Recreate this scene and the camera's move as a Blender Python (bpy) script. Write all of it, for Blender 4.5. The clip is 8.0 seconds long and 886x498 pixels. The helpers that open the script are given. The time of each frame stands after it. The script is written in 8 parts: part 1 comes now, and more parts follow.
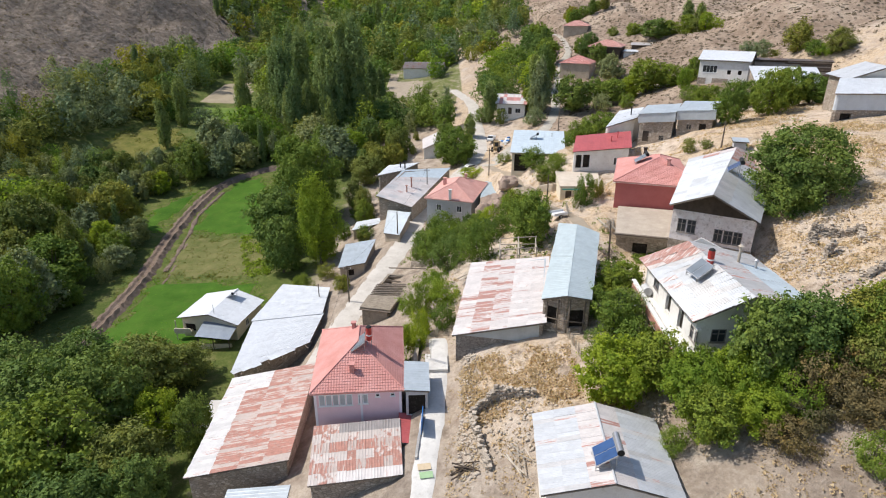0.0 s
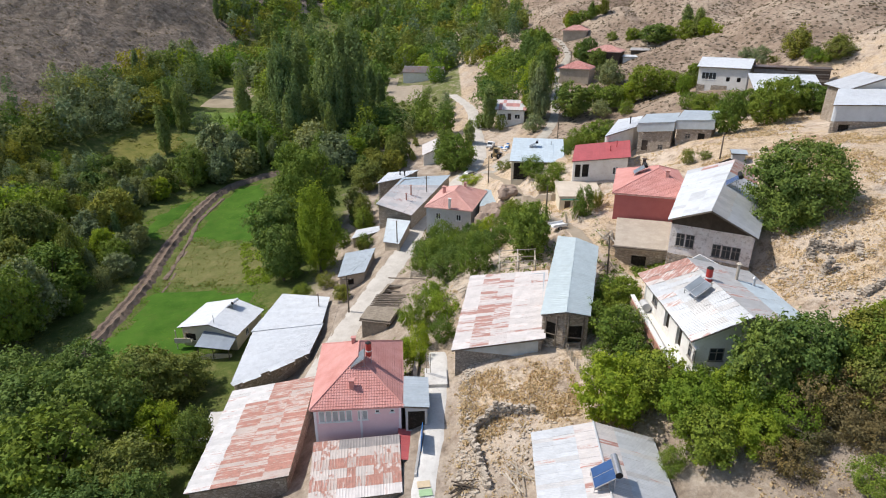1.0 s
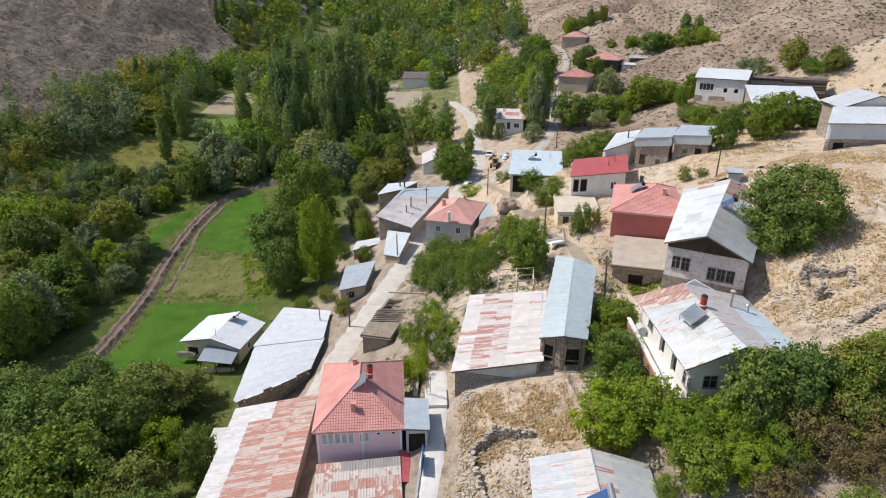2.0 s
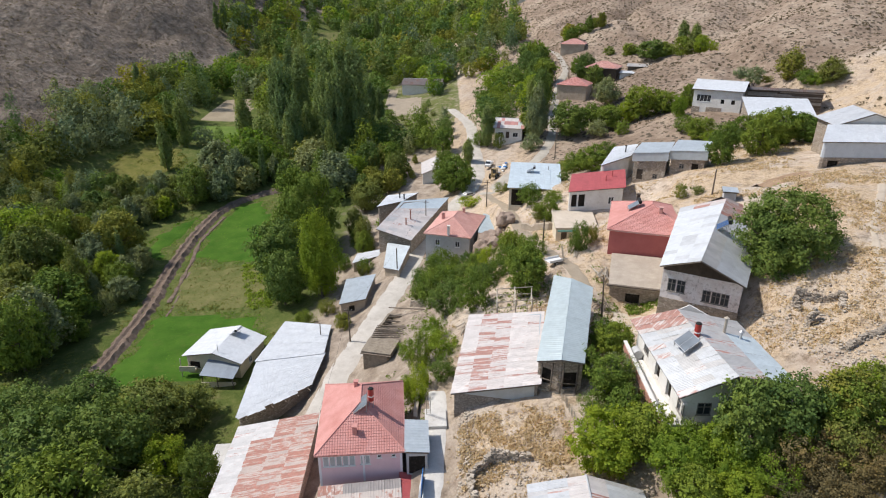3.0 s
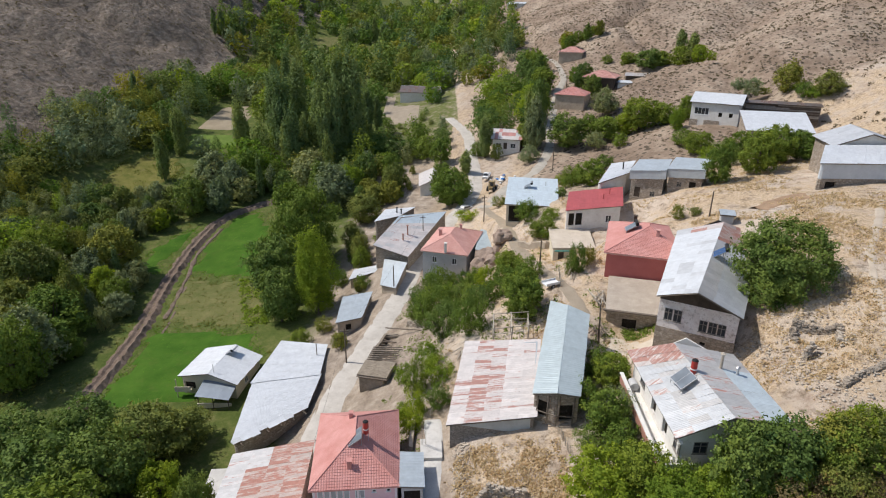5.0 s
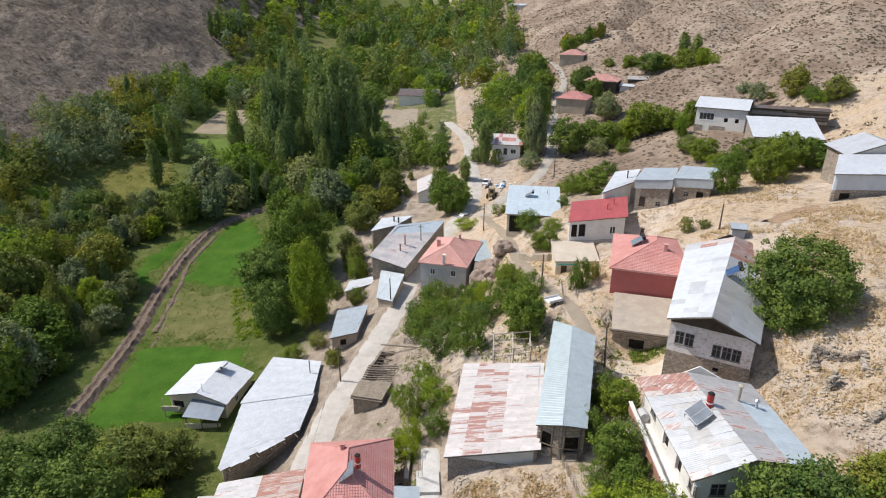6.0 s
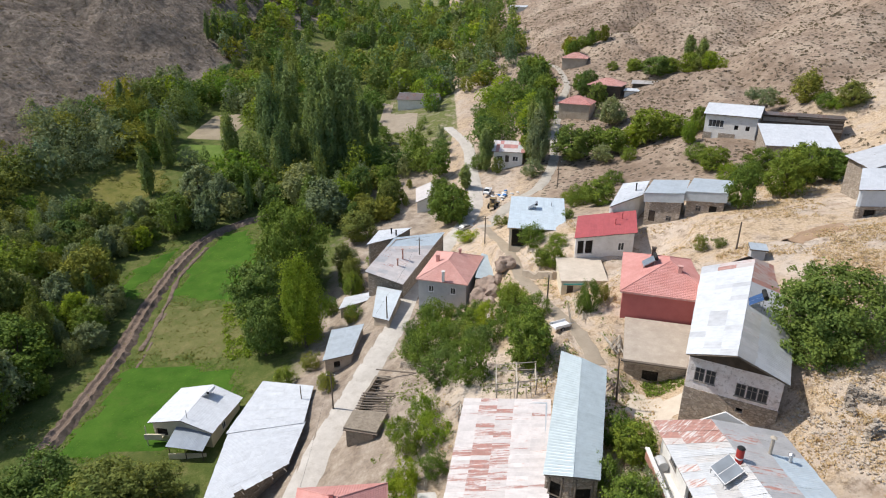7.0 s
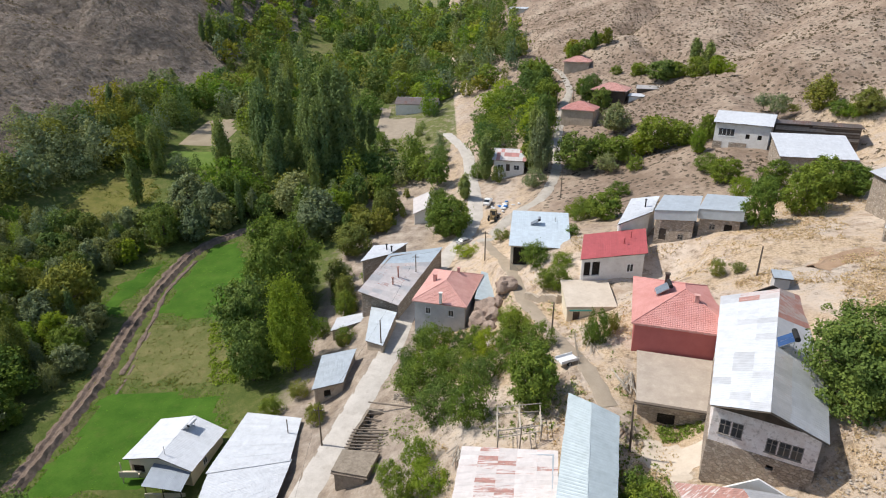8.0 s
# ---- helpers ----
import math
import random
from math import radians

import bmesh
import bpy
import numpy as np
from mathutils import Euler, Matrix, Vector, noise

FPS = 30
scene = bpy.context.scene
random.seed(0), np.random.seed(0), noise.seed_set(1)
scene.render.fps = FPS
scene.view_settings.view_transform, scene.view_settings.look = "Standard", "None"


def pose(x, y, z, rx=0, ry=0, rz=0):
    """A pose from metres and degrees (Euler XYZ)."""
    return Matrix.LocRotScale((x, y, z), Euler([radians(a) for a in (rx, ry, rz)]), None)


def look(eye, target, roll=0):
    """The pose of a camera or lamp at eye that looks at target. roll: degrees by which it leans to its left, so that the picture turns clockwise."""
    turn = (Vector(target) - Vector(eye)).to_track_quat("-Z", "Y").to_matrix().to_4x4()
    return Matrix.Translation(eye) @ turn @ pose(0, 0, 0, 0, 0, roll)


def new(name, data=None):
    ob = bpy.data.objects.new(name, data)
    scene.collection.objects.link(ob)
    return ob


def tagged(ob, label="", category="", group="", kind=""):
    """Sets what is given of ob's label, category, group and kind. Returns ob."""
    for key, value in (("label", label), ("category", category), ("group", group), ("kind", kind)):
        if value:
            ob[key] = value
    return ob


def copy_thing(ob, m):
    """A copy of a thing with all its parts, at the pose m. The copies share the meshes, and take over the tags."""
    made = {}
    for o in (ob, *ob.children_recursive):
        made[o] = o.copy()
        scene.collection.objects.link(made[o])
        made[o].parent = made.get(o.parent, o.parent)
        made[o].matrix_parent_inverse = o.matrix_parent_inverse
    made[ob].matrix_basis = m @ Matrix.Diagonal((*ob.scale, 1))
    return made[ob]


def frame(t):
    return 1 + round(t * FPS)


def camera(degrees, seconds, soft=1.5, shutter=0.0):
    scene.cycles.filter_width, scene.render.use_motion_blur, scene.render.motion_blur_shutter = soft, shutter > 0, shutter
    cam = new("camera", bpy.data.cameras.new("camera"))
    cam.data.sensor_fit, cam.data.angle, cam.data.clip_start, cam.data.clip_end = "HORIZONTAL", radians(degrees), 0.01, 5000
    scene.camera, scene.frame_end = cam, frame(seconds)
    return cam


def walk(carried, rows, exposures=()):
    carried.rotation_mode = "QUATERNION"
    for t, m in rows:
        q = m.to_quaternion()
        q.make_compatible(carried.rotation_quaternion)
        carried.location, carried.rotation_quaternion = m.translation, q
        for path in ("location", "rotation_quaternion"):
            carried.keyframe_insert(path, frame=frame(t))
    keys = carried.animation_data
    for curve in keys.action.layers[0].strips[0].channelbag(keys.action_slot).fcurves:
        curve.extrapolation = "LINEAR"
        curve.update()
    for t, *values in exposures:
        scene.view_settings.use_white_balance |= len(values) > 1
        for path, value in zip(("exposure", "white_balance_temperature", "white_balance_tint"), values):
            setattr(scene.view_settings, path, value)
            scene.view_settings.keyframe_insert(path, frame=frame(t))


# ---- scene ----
cam = camera(73.0, 8.0, soft=1.1)
# seconds, x, y, z, then yaw, pitch and roll in degrees
ROWS = [
    (0, 0.00, 0.00, 45.50, -0.000, -22.500, -0.000),
    (0.5, 0.05, 0.37, 45.91, 0.007, -22.437, 0.001),
    (1, 0.03, 0.41, 47.10, -0.034, -22.457, -0.008),
    (1.5, -0.01, 0.37, 48.56, -0.071, -22.492, -0.043),
    (3, -0.11, 0.31, 53.00, -0.201, -22.528, -0.104),
    (3.5, -0.08, 0.32, 54.46, -0.244, -22.540, -0.115),
    (4, 0.02, 0.32, 55.46, -0.257, -22.533, -0.091),
    (4.5, 0.12, 0.72, 55.82, -0.297, -22.523, -0.143),
    (6, 0.54, 6.52, 56.41, -0.358, -22.404, -0.133),
    (6.5, 0.63, 9.51, 56.67, -0.345, -22.378, -0.129),
    (7, 0.80, 12.81, 56.91, -0.310, -22.325, -0.109),
    (7.5, 0.92, 16.39, 57.28, -0.294, -22.303, -0.093),
    (8, 1.34, 20.11, 57.64, -0.281, -22.302, -0.075),
]
walk(cam, [(t, pose(x, y, z, 90 + pitch, 0, yaw) @ pose(0, 0, 0, 0, 0, -roll)) for t, x, y, z, yaw, pitch, roll in ROWS],
     [(0.0, 0.46), (1.0, 0.39), (1.5, 0.36), (3.0, 0.30), (3.5, 0.23), (4.0, 0.17), (4.5, 0.13), (6.0, 0.31), (6.5, 0.36), (8.0, 0.36)])

# ---- sky, sun, exposure ----
SUN_EL, SUN_AZ = radians(53), radians(-78)
world = bpy.data.worlds.new("sky")
scene.world = world
world.use_nodes = True
sky = world.node_tree.nodes.new("ShaderNodeTexSky")
sky.sky_type, sky.sun_disc, sky.sun_elevation, sky.sun_rotation = "NISHITA", False, SUN_EL, SUN_AZ
world.node_tree.links.new(sky.outputs[0], world.node_tree.nodes["Background"].inputs[0])
world.node_tree.nodes["Background"].inputs[1].default_value = 0.118
to_sun = Vector((math.sin(SUN_AZ) * math.cos(SUN_EL), math.cos(SUN_AZ) * math.cos(SUN_EL), math.sin(SUN_EL)))
sun = new("sun", bpy.data.lights.new("sun", "SUN"))
sun.data.energy, sun.data.angle, sun.data.color = 3.45, radians(0.6), (1.0, 0.95, 0.885)
sun.matrix_world = look(to_sun * 500, (0, 0, 0))

# ---- materials ----
def ramp(nt, fac, stops):
    r = nt.nodes.new("ShaderNodeValToRGB")
    el = r.color_ramp.elements
    while len(el) < len(stops):
        el.new(0.5)
    for e, (p, c) in zip(el, stops):
        e.position, e.color = p, (*c, 1)
    nt.links.new(fac, r.inputs[0])
    return r.outputs[0]


def math_node(nt, op, a, b=None, clamp=False):
    m = nt.nodes.new("ShaderNodeMath")
    m.operation, m.use_clamp = op, clamp
    for i, v in enumerate((a, b)):
        if v is None:
            continue
        if isinstance(v, (int, float)):
            m.inputs[i].default_value = v
        else:
            nt.links.new(v, m.inputs[i])
    return m.outputs[0]


def noise_node(nt, co, scale, detail=6, rough=0.6, stretch=None):
    n = nt.nodes.new("ShaderNodeTexNoise")
    n.inputs["Scale"].default_value, n.inputs["Detail"].default_value, n.inputs["Roughness"].default_value = scale, detail, rough
    if stretch:
        mp = nt.nodes.new("ShaderNodeMapping")
        mp.inputs["Scale"].default_value = stretch
        nt.links.new(co, mp.inputs[0])
        co = mp.outputs[0]
    nt.links.new(co, n.inputs["Vector"])
    return n.outputs["Fac"]


def mix(nt, fac, a, b, mode="MIX"):
    m = nt.nodes.new("ShaderNodeMix")
    m.data_type, m.blend_type = "RGBA", mode
    for sock, v in ((m.inputs[0], fac), (m.inputs[6], a), (m.inputs[7], b)):
        if isinstance(v, (int, float)):
            sock.default_value = v
        elif isinstance(v, tuple):
            sock.default_value = (*v, 1)
        else:
            nt.links.new(v, sock)
    return m.outputs[2]


def blank(name, rough=0.85, metal=0.0, spec=0.3):
    m = bpy.data.materials.new(name)
    m.use_nodes = True
    nt = m.node_tree
    b = nt.nodes["Principled BSDF"]
    b.inputs["Roughness"].default_value, b.inputs["Metallic"].default_value, b.inputs["Specular IOR Level"].default_value = rough, metal, spec
    return m, nt, b


def bump(nt, b, height, strength, dist):
    n = nt.nodes.new("ShaderNodeBump")
    n.inputs["Strength"].default_value, n.inputs["Distance"].default_value = strength, dist
    nt.links.new(height, n.inputs["Height"])
    nt.links.new(n.outputs[0], b.inputs["Normal"])


def world_pos(nt):
    return nt.nodes.new("ShaderNodeNewGeometry").outputs["Position"]


def object_random(nt):
    return nt.nodes.new("ShaderNodeObjectInfo").outputs["Random"]


def mottled(name, dark, light, scale=0.6, rough=0.85, metal=0.0, relief=0.02, grain=9.0, stain=(0.3, 0.25, 0.2), stain_amount=0.25, vary=0.0):
    """Plain surface with two scales of mottling, stains and a fine relief."""
    m, nt, b = blank(name, rough, metal, 0.08 if rough > 0.93 or name == "green_crop" else 0.3)
    p = world_pos(nt)
    big, fine = noise_node(nt, p, scale), noise_node(nt, p, grain, 8, 0.7)
    f = math_node(nt, "ADD", math_node(nt, "MULTIPLY", big, 0.6), math_node(nt, "MULTIPLY", fine, 0.4))
    c = ramp(nt, f, [(0.35, dark), (0.65, light)])
    st = noise_node(nt, p, scale * 2.3, 10, 0.75)
    c = mix(nt, math_node(nt, "MULTIPLY", ramp(nt, st, [(0.52, (0, 0, 0)), (0.72, (1, 1, 1))]), stain_amount), c, stain)
    if vary:
        r = object_random(nt)
        c = mix(nt, 1.0, c, ramp(nt, r, [(0.0, (1 - vary,) * 3), (1.0, (1 + vary * 0.4,) * 3)]), "MULTIPLY")
    nt.links.new(c, b.inputs["Base Color"])
    bump(nt, b, fine, 0.5, relief)
    return m


def sheet_metal(name, base, rust, amount, metal=0.25, rough=0.45, spread=(0.86, 1.06), grainy=(4.5, 0.55, 1)):
    """Corrugated sheet: dulled zinc or paint with rust in streaks along the sheet, different on every sheet."""
    m, nt, b = blank(name, rough, metal, 0.4)
    co = nt.nodes.new("ShaderNodeTexCoord").outputs["Object"]
    rnd = object_random(nt)
    off = nt.nodes.new("ShaderNodeVectorMath")
    off.operation = "MULTIPLY_ADD"
    nt.links.new(co, off.inputs[0])
    off.inputs[1].default_value = (1, 1, 1)
    comb = nt.nodes.new("ShaderNodeCombineXYZ")
    nt.links.new(math_node(nt, "MULTIPLY", rnd, 91.0), comb.inputs[0])
    nt.links.new(math_node(nt, "MULTIPLY", rnd, 57.0), comb.inputs[1])
    nt.links.new(comb.outputs[0], off.inputs[2])
    v = off.outputs[0]
    streak = noise_node(nt, v, 1.0, 6, 0.6, grainy)
    spot = noise_node(nt, v, 2.2, 8, 0.7)
    f = math_node(nt, "ADD", math_node(nt, "MULTIPLY", streak, 0.75), math_node(nt, "MULTIPLY", spot, 0.25))
    f = math_node(nt, "ADD", f, math_node(nt, "MULTIPLY", math_node(nt, "SUBTRACT", rnd, 0.5), 0.22))
    lo = 0.80 - amount * 0.55
    mask = ramp(nt, f, [(lo, (0, 0, 0)), (lo + 0.09, (1, 1, 1))])
    grime = ramp(nt, noise_node(nt, v, 0.9, 7, 0.65), [(0.3, tuple(c * 0.78 for c in base)), (0.7, base)])
    tone = mix(nt, 1.0, grime, ramp(nt, rnd, [(0, (spread[0],) * 3), (1, (spread[1],) * 3)]), "MULTIPLY")
    rusty = ramp(nt, spot, [(0.3, tuple(c * 0.6 for c in rust)), (0.7, tuple(min(1, c * 1.25) for c in rust))])
    nt.links.new(mix(nt, math_node(nt, "MULTIPLY", mask, 0.85), tone, rusty), b.inputs["Base Color"])
    nt.links.new(math_node(nt, "SUBTRACT", metal, math_node(nt, "MULTIPLY", mask, metal)), b.inputs["Metallic"])
    nt.links.new(math_node(nt, "ADD", math_node(nt, "MULTIPLY", mask, 0.4), rough), b.inputs["Roughness"])
    bump(nt, b, spot, 0.25, 0.02)
    return m


def masonry(name, colours, size=0.45, flat=1.6, mortar=(0.30, 0.26, 0.21), relief=0.06):
    """Rubble masonry of uneven stones laid in rough courses."""
    m, nt, b = blank(name, 0.92)
    p = world_pos(nt)
    mp = nt.nodes.new("ShaderNodeMapping")
    mp.inputs["Scale"].default_value = (1, 1, flat)
    nt.links.new(p, mp.inputs[0])
    v = nt.nodes.new("ShaderNodeTexVoronoi")
    v.inputs["Scale"].default_value = 1 / size
    nt.links.new(mp.outputs[0], v.inputs["Vector"])
    e = nt.nodes.new("ShaderNodeTexVoronoi")
    e.feature = "DISTANCE_TO_EDGE"
    e.inputs["Scale"].default_value = 1 / size
    nt.links.new(mp.outputs[0], e.inputs["Vector"])
    sep = nt.nodes.new("ShaderNodeSeparateColor")
    nt.links.new(v.outputs["Color"], sep.inputs[0])
    stops = [(i / (len(colours) - 1), c) for i, c in enumerate(colours)]
    c = ramp(nt, sep.outputs[0], stops)
    fine = noise_node(nt, p, 7, 8, 0.7)
    c = mix(nt, 0.6, c, ramp(nt, fine, [(0.3, (0.55,) * 3), (0.7, (1.1,) * 3)]), "MULTIPLY")
    gap = ramp(nt, e.outputs["Distance"], [(0.0, (0, 0, 0)), (0.10, (1, 1, 1))])
    c = mix(nt, gap, mortar, c)
    nt.links.new(c, b.inputs["Base Color"])
    bump(nt, b, math_node(nt, "ADD", gap, math_node(nt, "MULTIPLY", fine, 0.5)), 0.8, relief)
    return m


def leaf(name, dark, light, back=0.26):
    """Leaves: each spray and each tree a little different, with light coming through."""
    m, nt, b = blank(name, 0.75, 0, 0.12)
    isl = nt.nodes.new("ShaderNodeNewGeometry").outputs["Random Per Island"]
    c = ramp(nt, isl, [(0.0, tuple(0.7 * a + 0.3 * b for a, b in zip(dark, light))), (1.0, tuple(0.2 * a + 0.8 * b for a, b in zip(dark, light)))])
    c = mix(nt, 1.0, c, ramp(nt, object_random(nt), [(0.0, (0.78, 0.86, 0.90)), (0.5, (1.04, 1.05, 1.05)), (1.0, (1.33, 1.20, 0.95))]), "MULTIPLY")
    tint = nt.nodes.new("ShaderNodeAttribute")
    tint.attribute_name = "tint"
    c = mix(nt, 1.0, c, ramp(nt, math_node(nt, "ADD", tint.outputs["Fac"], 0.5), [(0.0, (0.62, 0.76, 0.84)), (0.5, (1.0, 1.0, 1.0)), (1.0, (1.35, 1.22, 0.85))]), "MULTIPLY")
    nt.links.new(c, b.inputs["Base Color"])
    t = nt.nodes.new("ShaderNodeBsdfTranslucent")
    nt.links.new(mix(nt, 1.0, c, (1.1, 1.12, 0.8), "MULTIPLY"), t.inputs[0])
    s = nt.nodes.new("ShaderNodeMixShader")
    s.inputs[0].default_value = back
    nt.links.new(b.outputs[0], s.inputs[1])
    nt.links.new(t.outputs[0], s.inputs[2])
    nt.links.new(s.outputs[0], nt.nodes["Material Output"].inputs[0])
    return m


def attribute(nt, name):
    a = nt.nodes.new("ShaderNodeAttribute")
    a.attribute_name = name
    return a.outputs["Fac"]


def ground_material():
    """Dry stony slope with straw, bare steppe hills, a darker western hill, and grass, each where its mask says so."""
    m, nt, b = blank("dry_ground", 0.95, 0, 0.1)
    p = world_pos(nt)
    big, mid, fine = noise_node(nt, p, 0.05, 6, 0.62), noise_node(nt, p, 0.35, 9, 0.68), noise_node(nt, p, 2.6, 9, 0.8)
    soil = ramp(nt, mid, [(0.32, (0.40, 0.30, 0.22)), (0.47, (0.56, 0.46, 0.365)), (0.66, (0.71, 0.615, 0.515))])
    straw = ramp(nt, fine, [(0.34, (0.28, 0.195, 0.12)), (0.5, (0.54, 0.41, 0.275)), (0.66, (0.74, 0.60, 0.44))])
    pick = math_node(nt, "ADD", math_node(nt, "MULTIPLY", big, 0.55), math_node(nt, "MULTIPLY", mid, 0.45))
    c = mix(nt, ramp(nt, pick, [(0.46, (0, 0, 0)), (0.53, (1, 1, 1))]), soil, straw)
    bare = noise_node(nt, p, 0.16, 7, 0.65)
    c = mix(nt, ramp(nt, bare, [(0.56, (0, 0, 0)), (0.66, (0.75, 0.75, 0.75))]), c, ramp(nt, fine, [(0.34, (0.42, 0.345, 0.275)), (0.66, (0.70, 0.615, 0.52))]))
    c = mix(nt, ramp(nt, noise_node(nt, p, 0.55, 8, 0.75), [(0.53, (0, 0, 0)), (0.64, (0.8, 0.8, 0.8))]), c, (0.19, 0.14, 0.092))
    c = mix(nt, ramp(nt, fine, [(0.57, (0, 0, 0)), (0.64, (0.7, 0.7, 0.7))]), c, (0.52, 0.46, 0.385))
    c = mix(nt, ramp(nt, fine, [(0.35, (0.5, 0.5, 0.5)), (0.42, (0, 0, 0))]), c, (0.20, 0.15, 0.10))
    wild = nt.nodes.new("ShaderNodeTexVoronoi")
    wild.inputs["Scale"].default_value = 0.62
    wild.inputs["Randomness"].default_value = 1.0
    nt.links.new(p, wild.inputs["Vector"])
    rag = math_node(nt, "ADD", wild.outputs["Distance"], math_node(nt, "MULTIPLY", math_node(nt, "SUBTRACT", fine, 0.5), 0.5))
    rag = math_node(nt, "ADD", rag, math_node(nt, "MULTIPLY", math_node(nt, "SUBTRACT", 0.5, mid), 0.9))
    scrub = ramp(nt, rag, [(0.27, (1, 1, 1)), (0.35, (0, 0, 0))])
    broad = math_node(nt, "ADD", math_node(nt, "MULTIPLY", big, 0.55), math_node(nt, "MULTIPLY", mid, 0.45))
    steppe = ramp(nt, broad, [(0.40, (0.23, 0.166, 0.12)), (0.5, (0.35, 0.265, 0.197)), (0.60, (0.48, 0.385, 0.292))])
    steppe = mix(nt, ramp(nt, fine, [(0.42, (0.45, 0.45, 0.45)), (0.56, (0, 0, 0))]), steppe, (0.22, 0.172, 0.13))
    steppe = mix(nt, math_node(nt, "MULTIPLY", scrub, 0.9), steppe, (0.092, 0.075, 0.054))
    c = mix(nt, attribute(nt, "steppe"), c, steppe)
    # the western hill: a darker ramp than the steppe, with denser scrub
    west_hill = ramp(nt, broad, [(0.43, (0.080, 0.062, 0.050)), (0.5, (0.145, 0.112, 0.089)), (0.58, (0.25, 0.195, 0.155))])
    west_hill = mix(nt, ramp(nt, fine, [(0.40, (0.6, 0.6, 0.6)), (0.56, (0, 0, 0))]), west_hill, (0.10, 0.086, 0.072))
    thick = ramp(nt, rag, [(0.37, (1, 1, 1)), (0.46, (0, 0, 0))])
    west_hill = mix(nt, math_node(nt, "MULTIPLY", thick, 0.9), west_hill, (0.058, 0.052, 0.038))
    c = mix(nt, attribute(nt, "west_hill"), c, west_hill)
    yard = ramp(nt, math_node(nt, "ADD", math_node(nt, "MULTIPLY", mid, 0.7), math_node(nt, "MULTIPLY", fine, 0.3)), [(0.36, (0.165, 0.128, 0.098)), (0.5, (0.32, 0.262, 0.208)), (0.64, (0.50, 0.43, 0.355))])
    c = mix(nt, math_node(nt, "MULTIPLY", attribute(nt, "yard"), 0.85), c, yard)
    grass = ramp(nt, math_node(nt, "ADD", math_node(nt, "MULTIPLY", mid, 0.6), math_node(nt, "MULTIPLY", fine, 0.4)), [(0.32, (0.05, 0.085, 0.018)), (0.5, (0.105, 0.13, 0.034)), (0.68, (0.22, 0.20, 0.085))])
    edge = math_node(nt, "ADD", attribute(nt, "green"), math_node(nt, "MULTIPLY", math_node(nt, "SUBTRACT", mid, 0.5), 1.2))
    c = mix(nt, ramp(nt, edge, [(0.35, (0, 0, 0)), (0.65, (1, 1, 1))]), c, grass)
    nt.links.new(c, b.inputs["Base Color"])
    crags = math_node(nt, "MULTIPLY", noise_node(nt, p, 0.13, 9, 0.66), math_node(nt, "MULTIPLY", math_node(nt, "MAXIMUM", attribute(nt, "west_hill"), math_node(nt, "MULTIPLY", attribute(nt, "steppe"), 0.45)), 14.0))
    bump(nt, b, math_node(nt, "ADD", math_node(nt, "ADD", mid, crags), math_node(nt, "MULTIPLY", fine, 0.9)), 0.9, 0.3)
    return m


GROUND = ground_material()
ROAD = mottled("pale_gravel_road", (0.44, 0.40, 0.35), (0.60, 0.56, 0.50), 0.5, 0.95, 0, 0.03, 6.0, (0.30, 0.25, 0.19), 0.5)
FAR_ROAD = mottled("dusty_gravel_road", (0.36, 0.325, 0.27), (0.50, 0.455, 0.39), 0.5, 0.95, 0, 0.03, 6.0, (0.28, 0.23, 0.17), 0.5)
TRACK = mottled("dirt_track", (0.29, 0.24, 0.18), (0.40, 0.335, 0.255), 0.4, 0.95, 0, 0.04, 5.0, (0.25, 0.2, 0.14), 0.4)
CONCRETE = mottled("pale_concrete", (0.50, 0.48, 0.45), (0.66, 0.64, 0.60), 0.6, 0.9, 0, 0.01, 8.0, (0.32, 0.29, 0.25), 0.5)
CROP = mottled("green_crop", (0.034, 0.094, 0.009), (0.080, 0.160, 0.020), 0.22, 0.9, 0, 0.14, 4.0, (0.105, 0.125, 0.030), 0.5)
WEEDS = mottled("weedy_fallow", (0.090, 0.110, 0.030), (0.19, 0.178, 0.072), 0.3, 0.95, 0, 0.15, 4.0, (0.28, 0.2, 0.11), 0.6)
STUBBLE = mottled("pale_stubble", (0.27, 0.22, 0.15), (0.38, 0.315, 0.225), 0.2, 0.95, 0, 0.05, 4.0, (0.22, 0.22, 0.1), 0.4)
EARTH = mottled("dug_earth", (0.11, 0.08, 0.06), (0.25, 0.19, 0.15), 0.8, 0.97, 0, 0.15, 3.0, (0.09, 0.06, 0.04), 0.5)
ZINC = sheet_metal("zinc_sheet", (0.60, 0.61, 0.62), (0.36, 0.18, 0.12), 0.12, 0.2, 0.5, (0.94, 1.04))
ZINC_STREAKED = sheet_metal("streaked_zinc_sheet", (0.64, 0.62, 0.60), (0.43, 0.19, 0.14), 0.38)
ZINC_DULL = sheet_metal("dull_zinc_sheet", (0.60, 0.565, 0.54), (0.38, 0.22, 0.17), 0.34)
RUSTY = sheet_metal("rusty_sheet", (0.57, 0.475, 0.42), (0.39, 0.165, 0.12), 0.64)
BLUE_SHEET = sheet_metal("pale_blue_sheet", (0.50, 0.57, 0.58), (0.3, 0.2, 0.15), 0.02, 0.2, 0.45, (0.96, 1.02))
BLUE_GREY = sheet_metal("blue_grey_sheet", (0.50, 0.55, 0.58), (0.3, 0.2, 0.15), 0.02, 0.2, 0.45, (0.95, 1.03))
WHITE_SHEET = sheet_metal("white_sheet", (0.67, 0.69, 0.71), (0.4, 0.25, 0.2), 0.03, 0.05, 0.45, (0.96, 1.02))
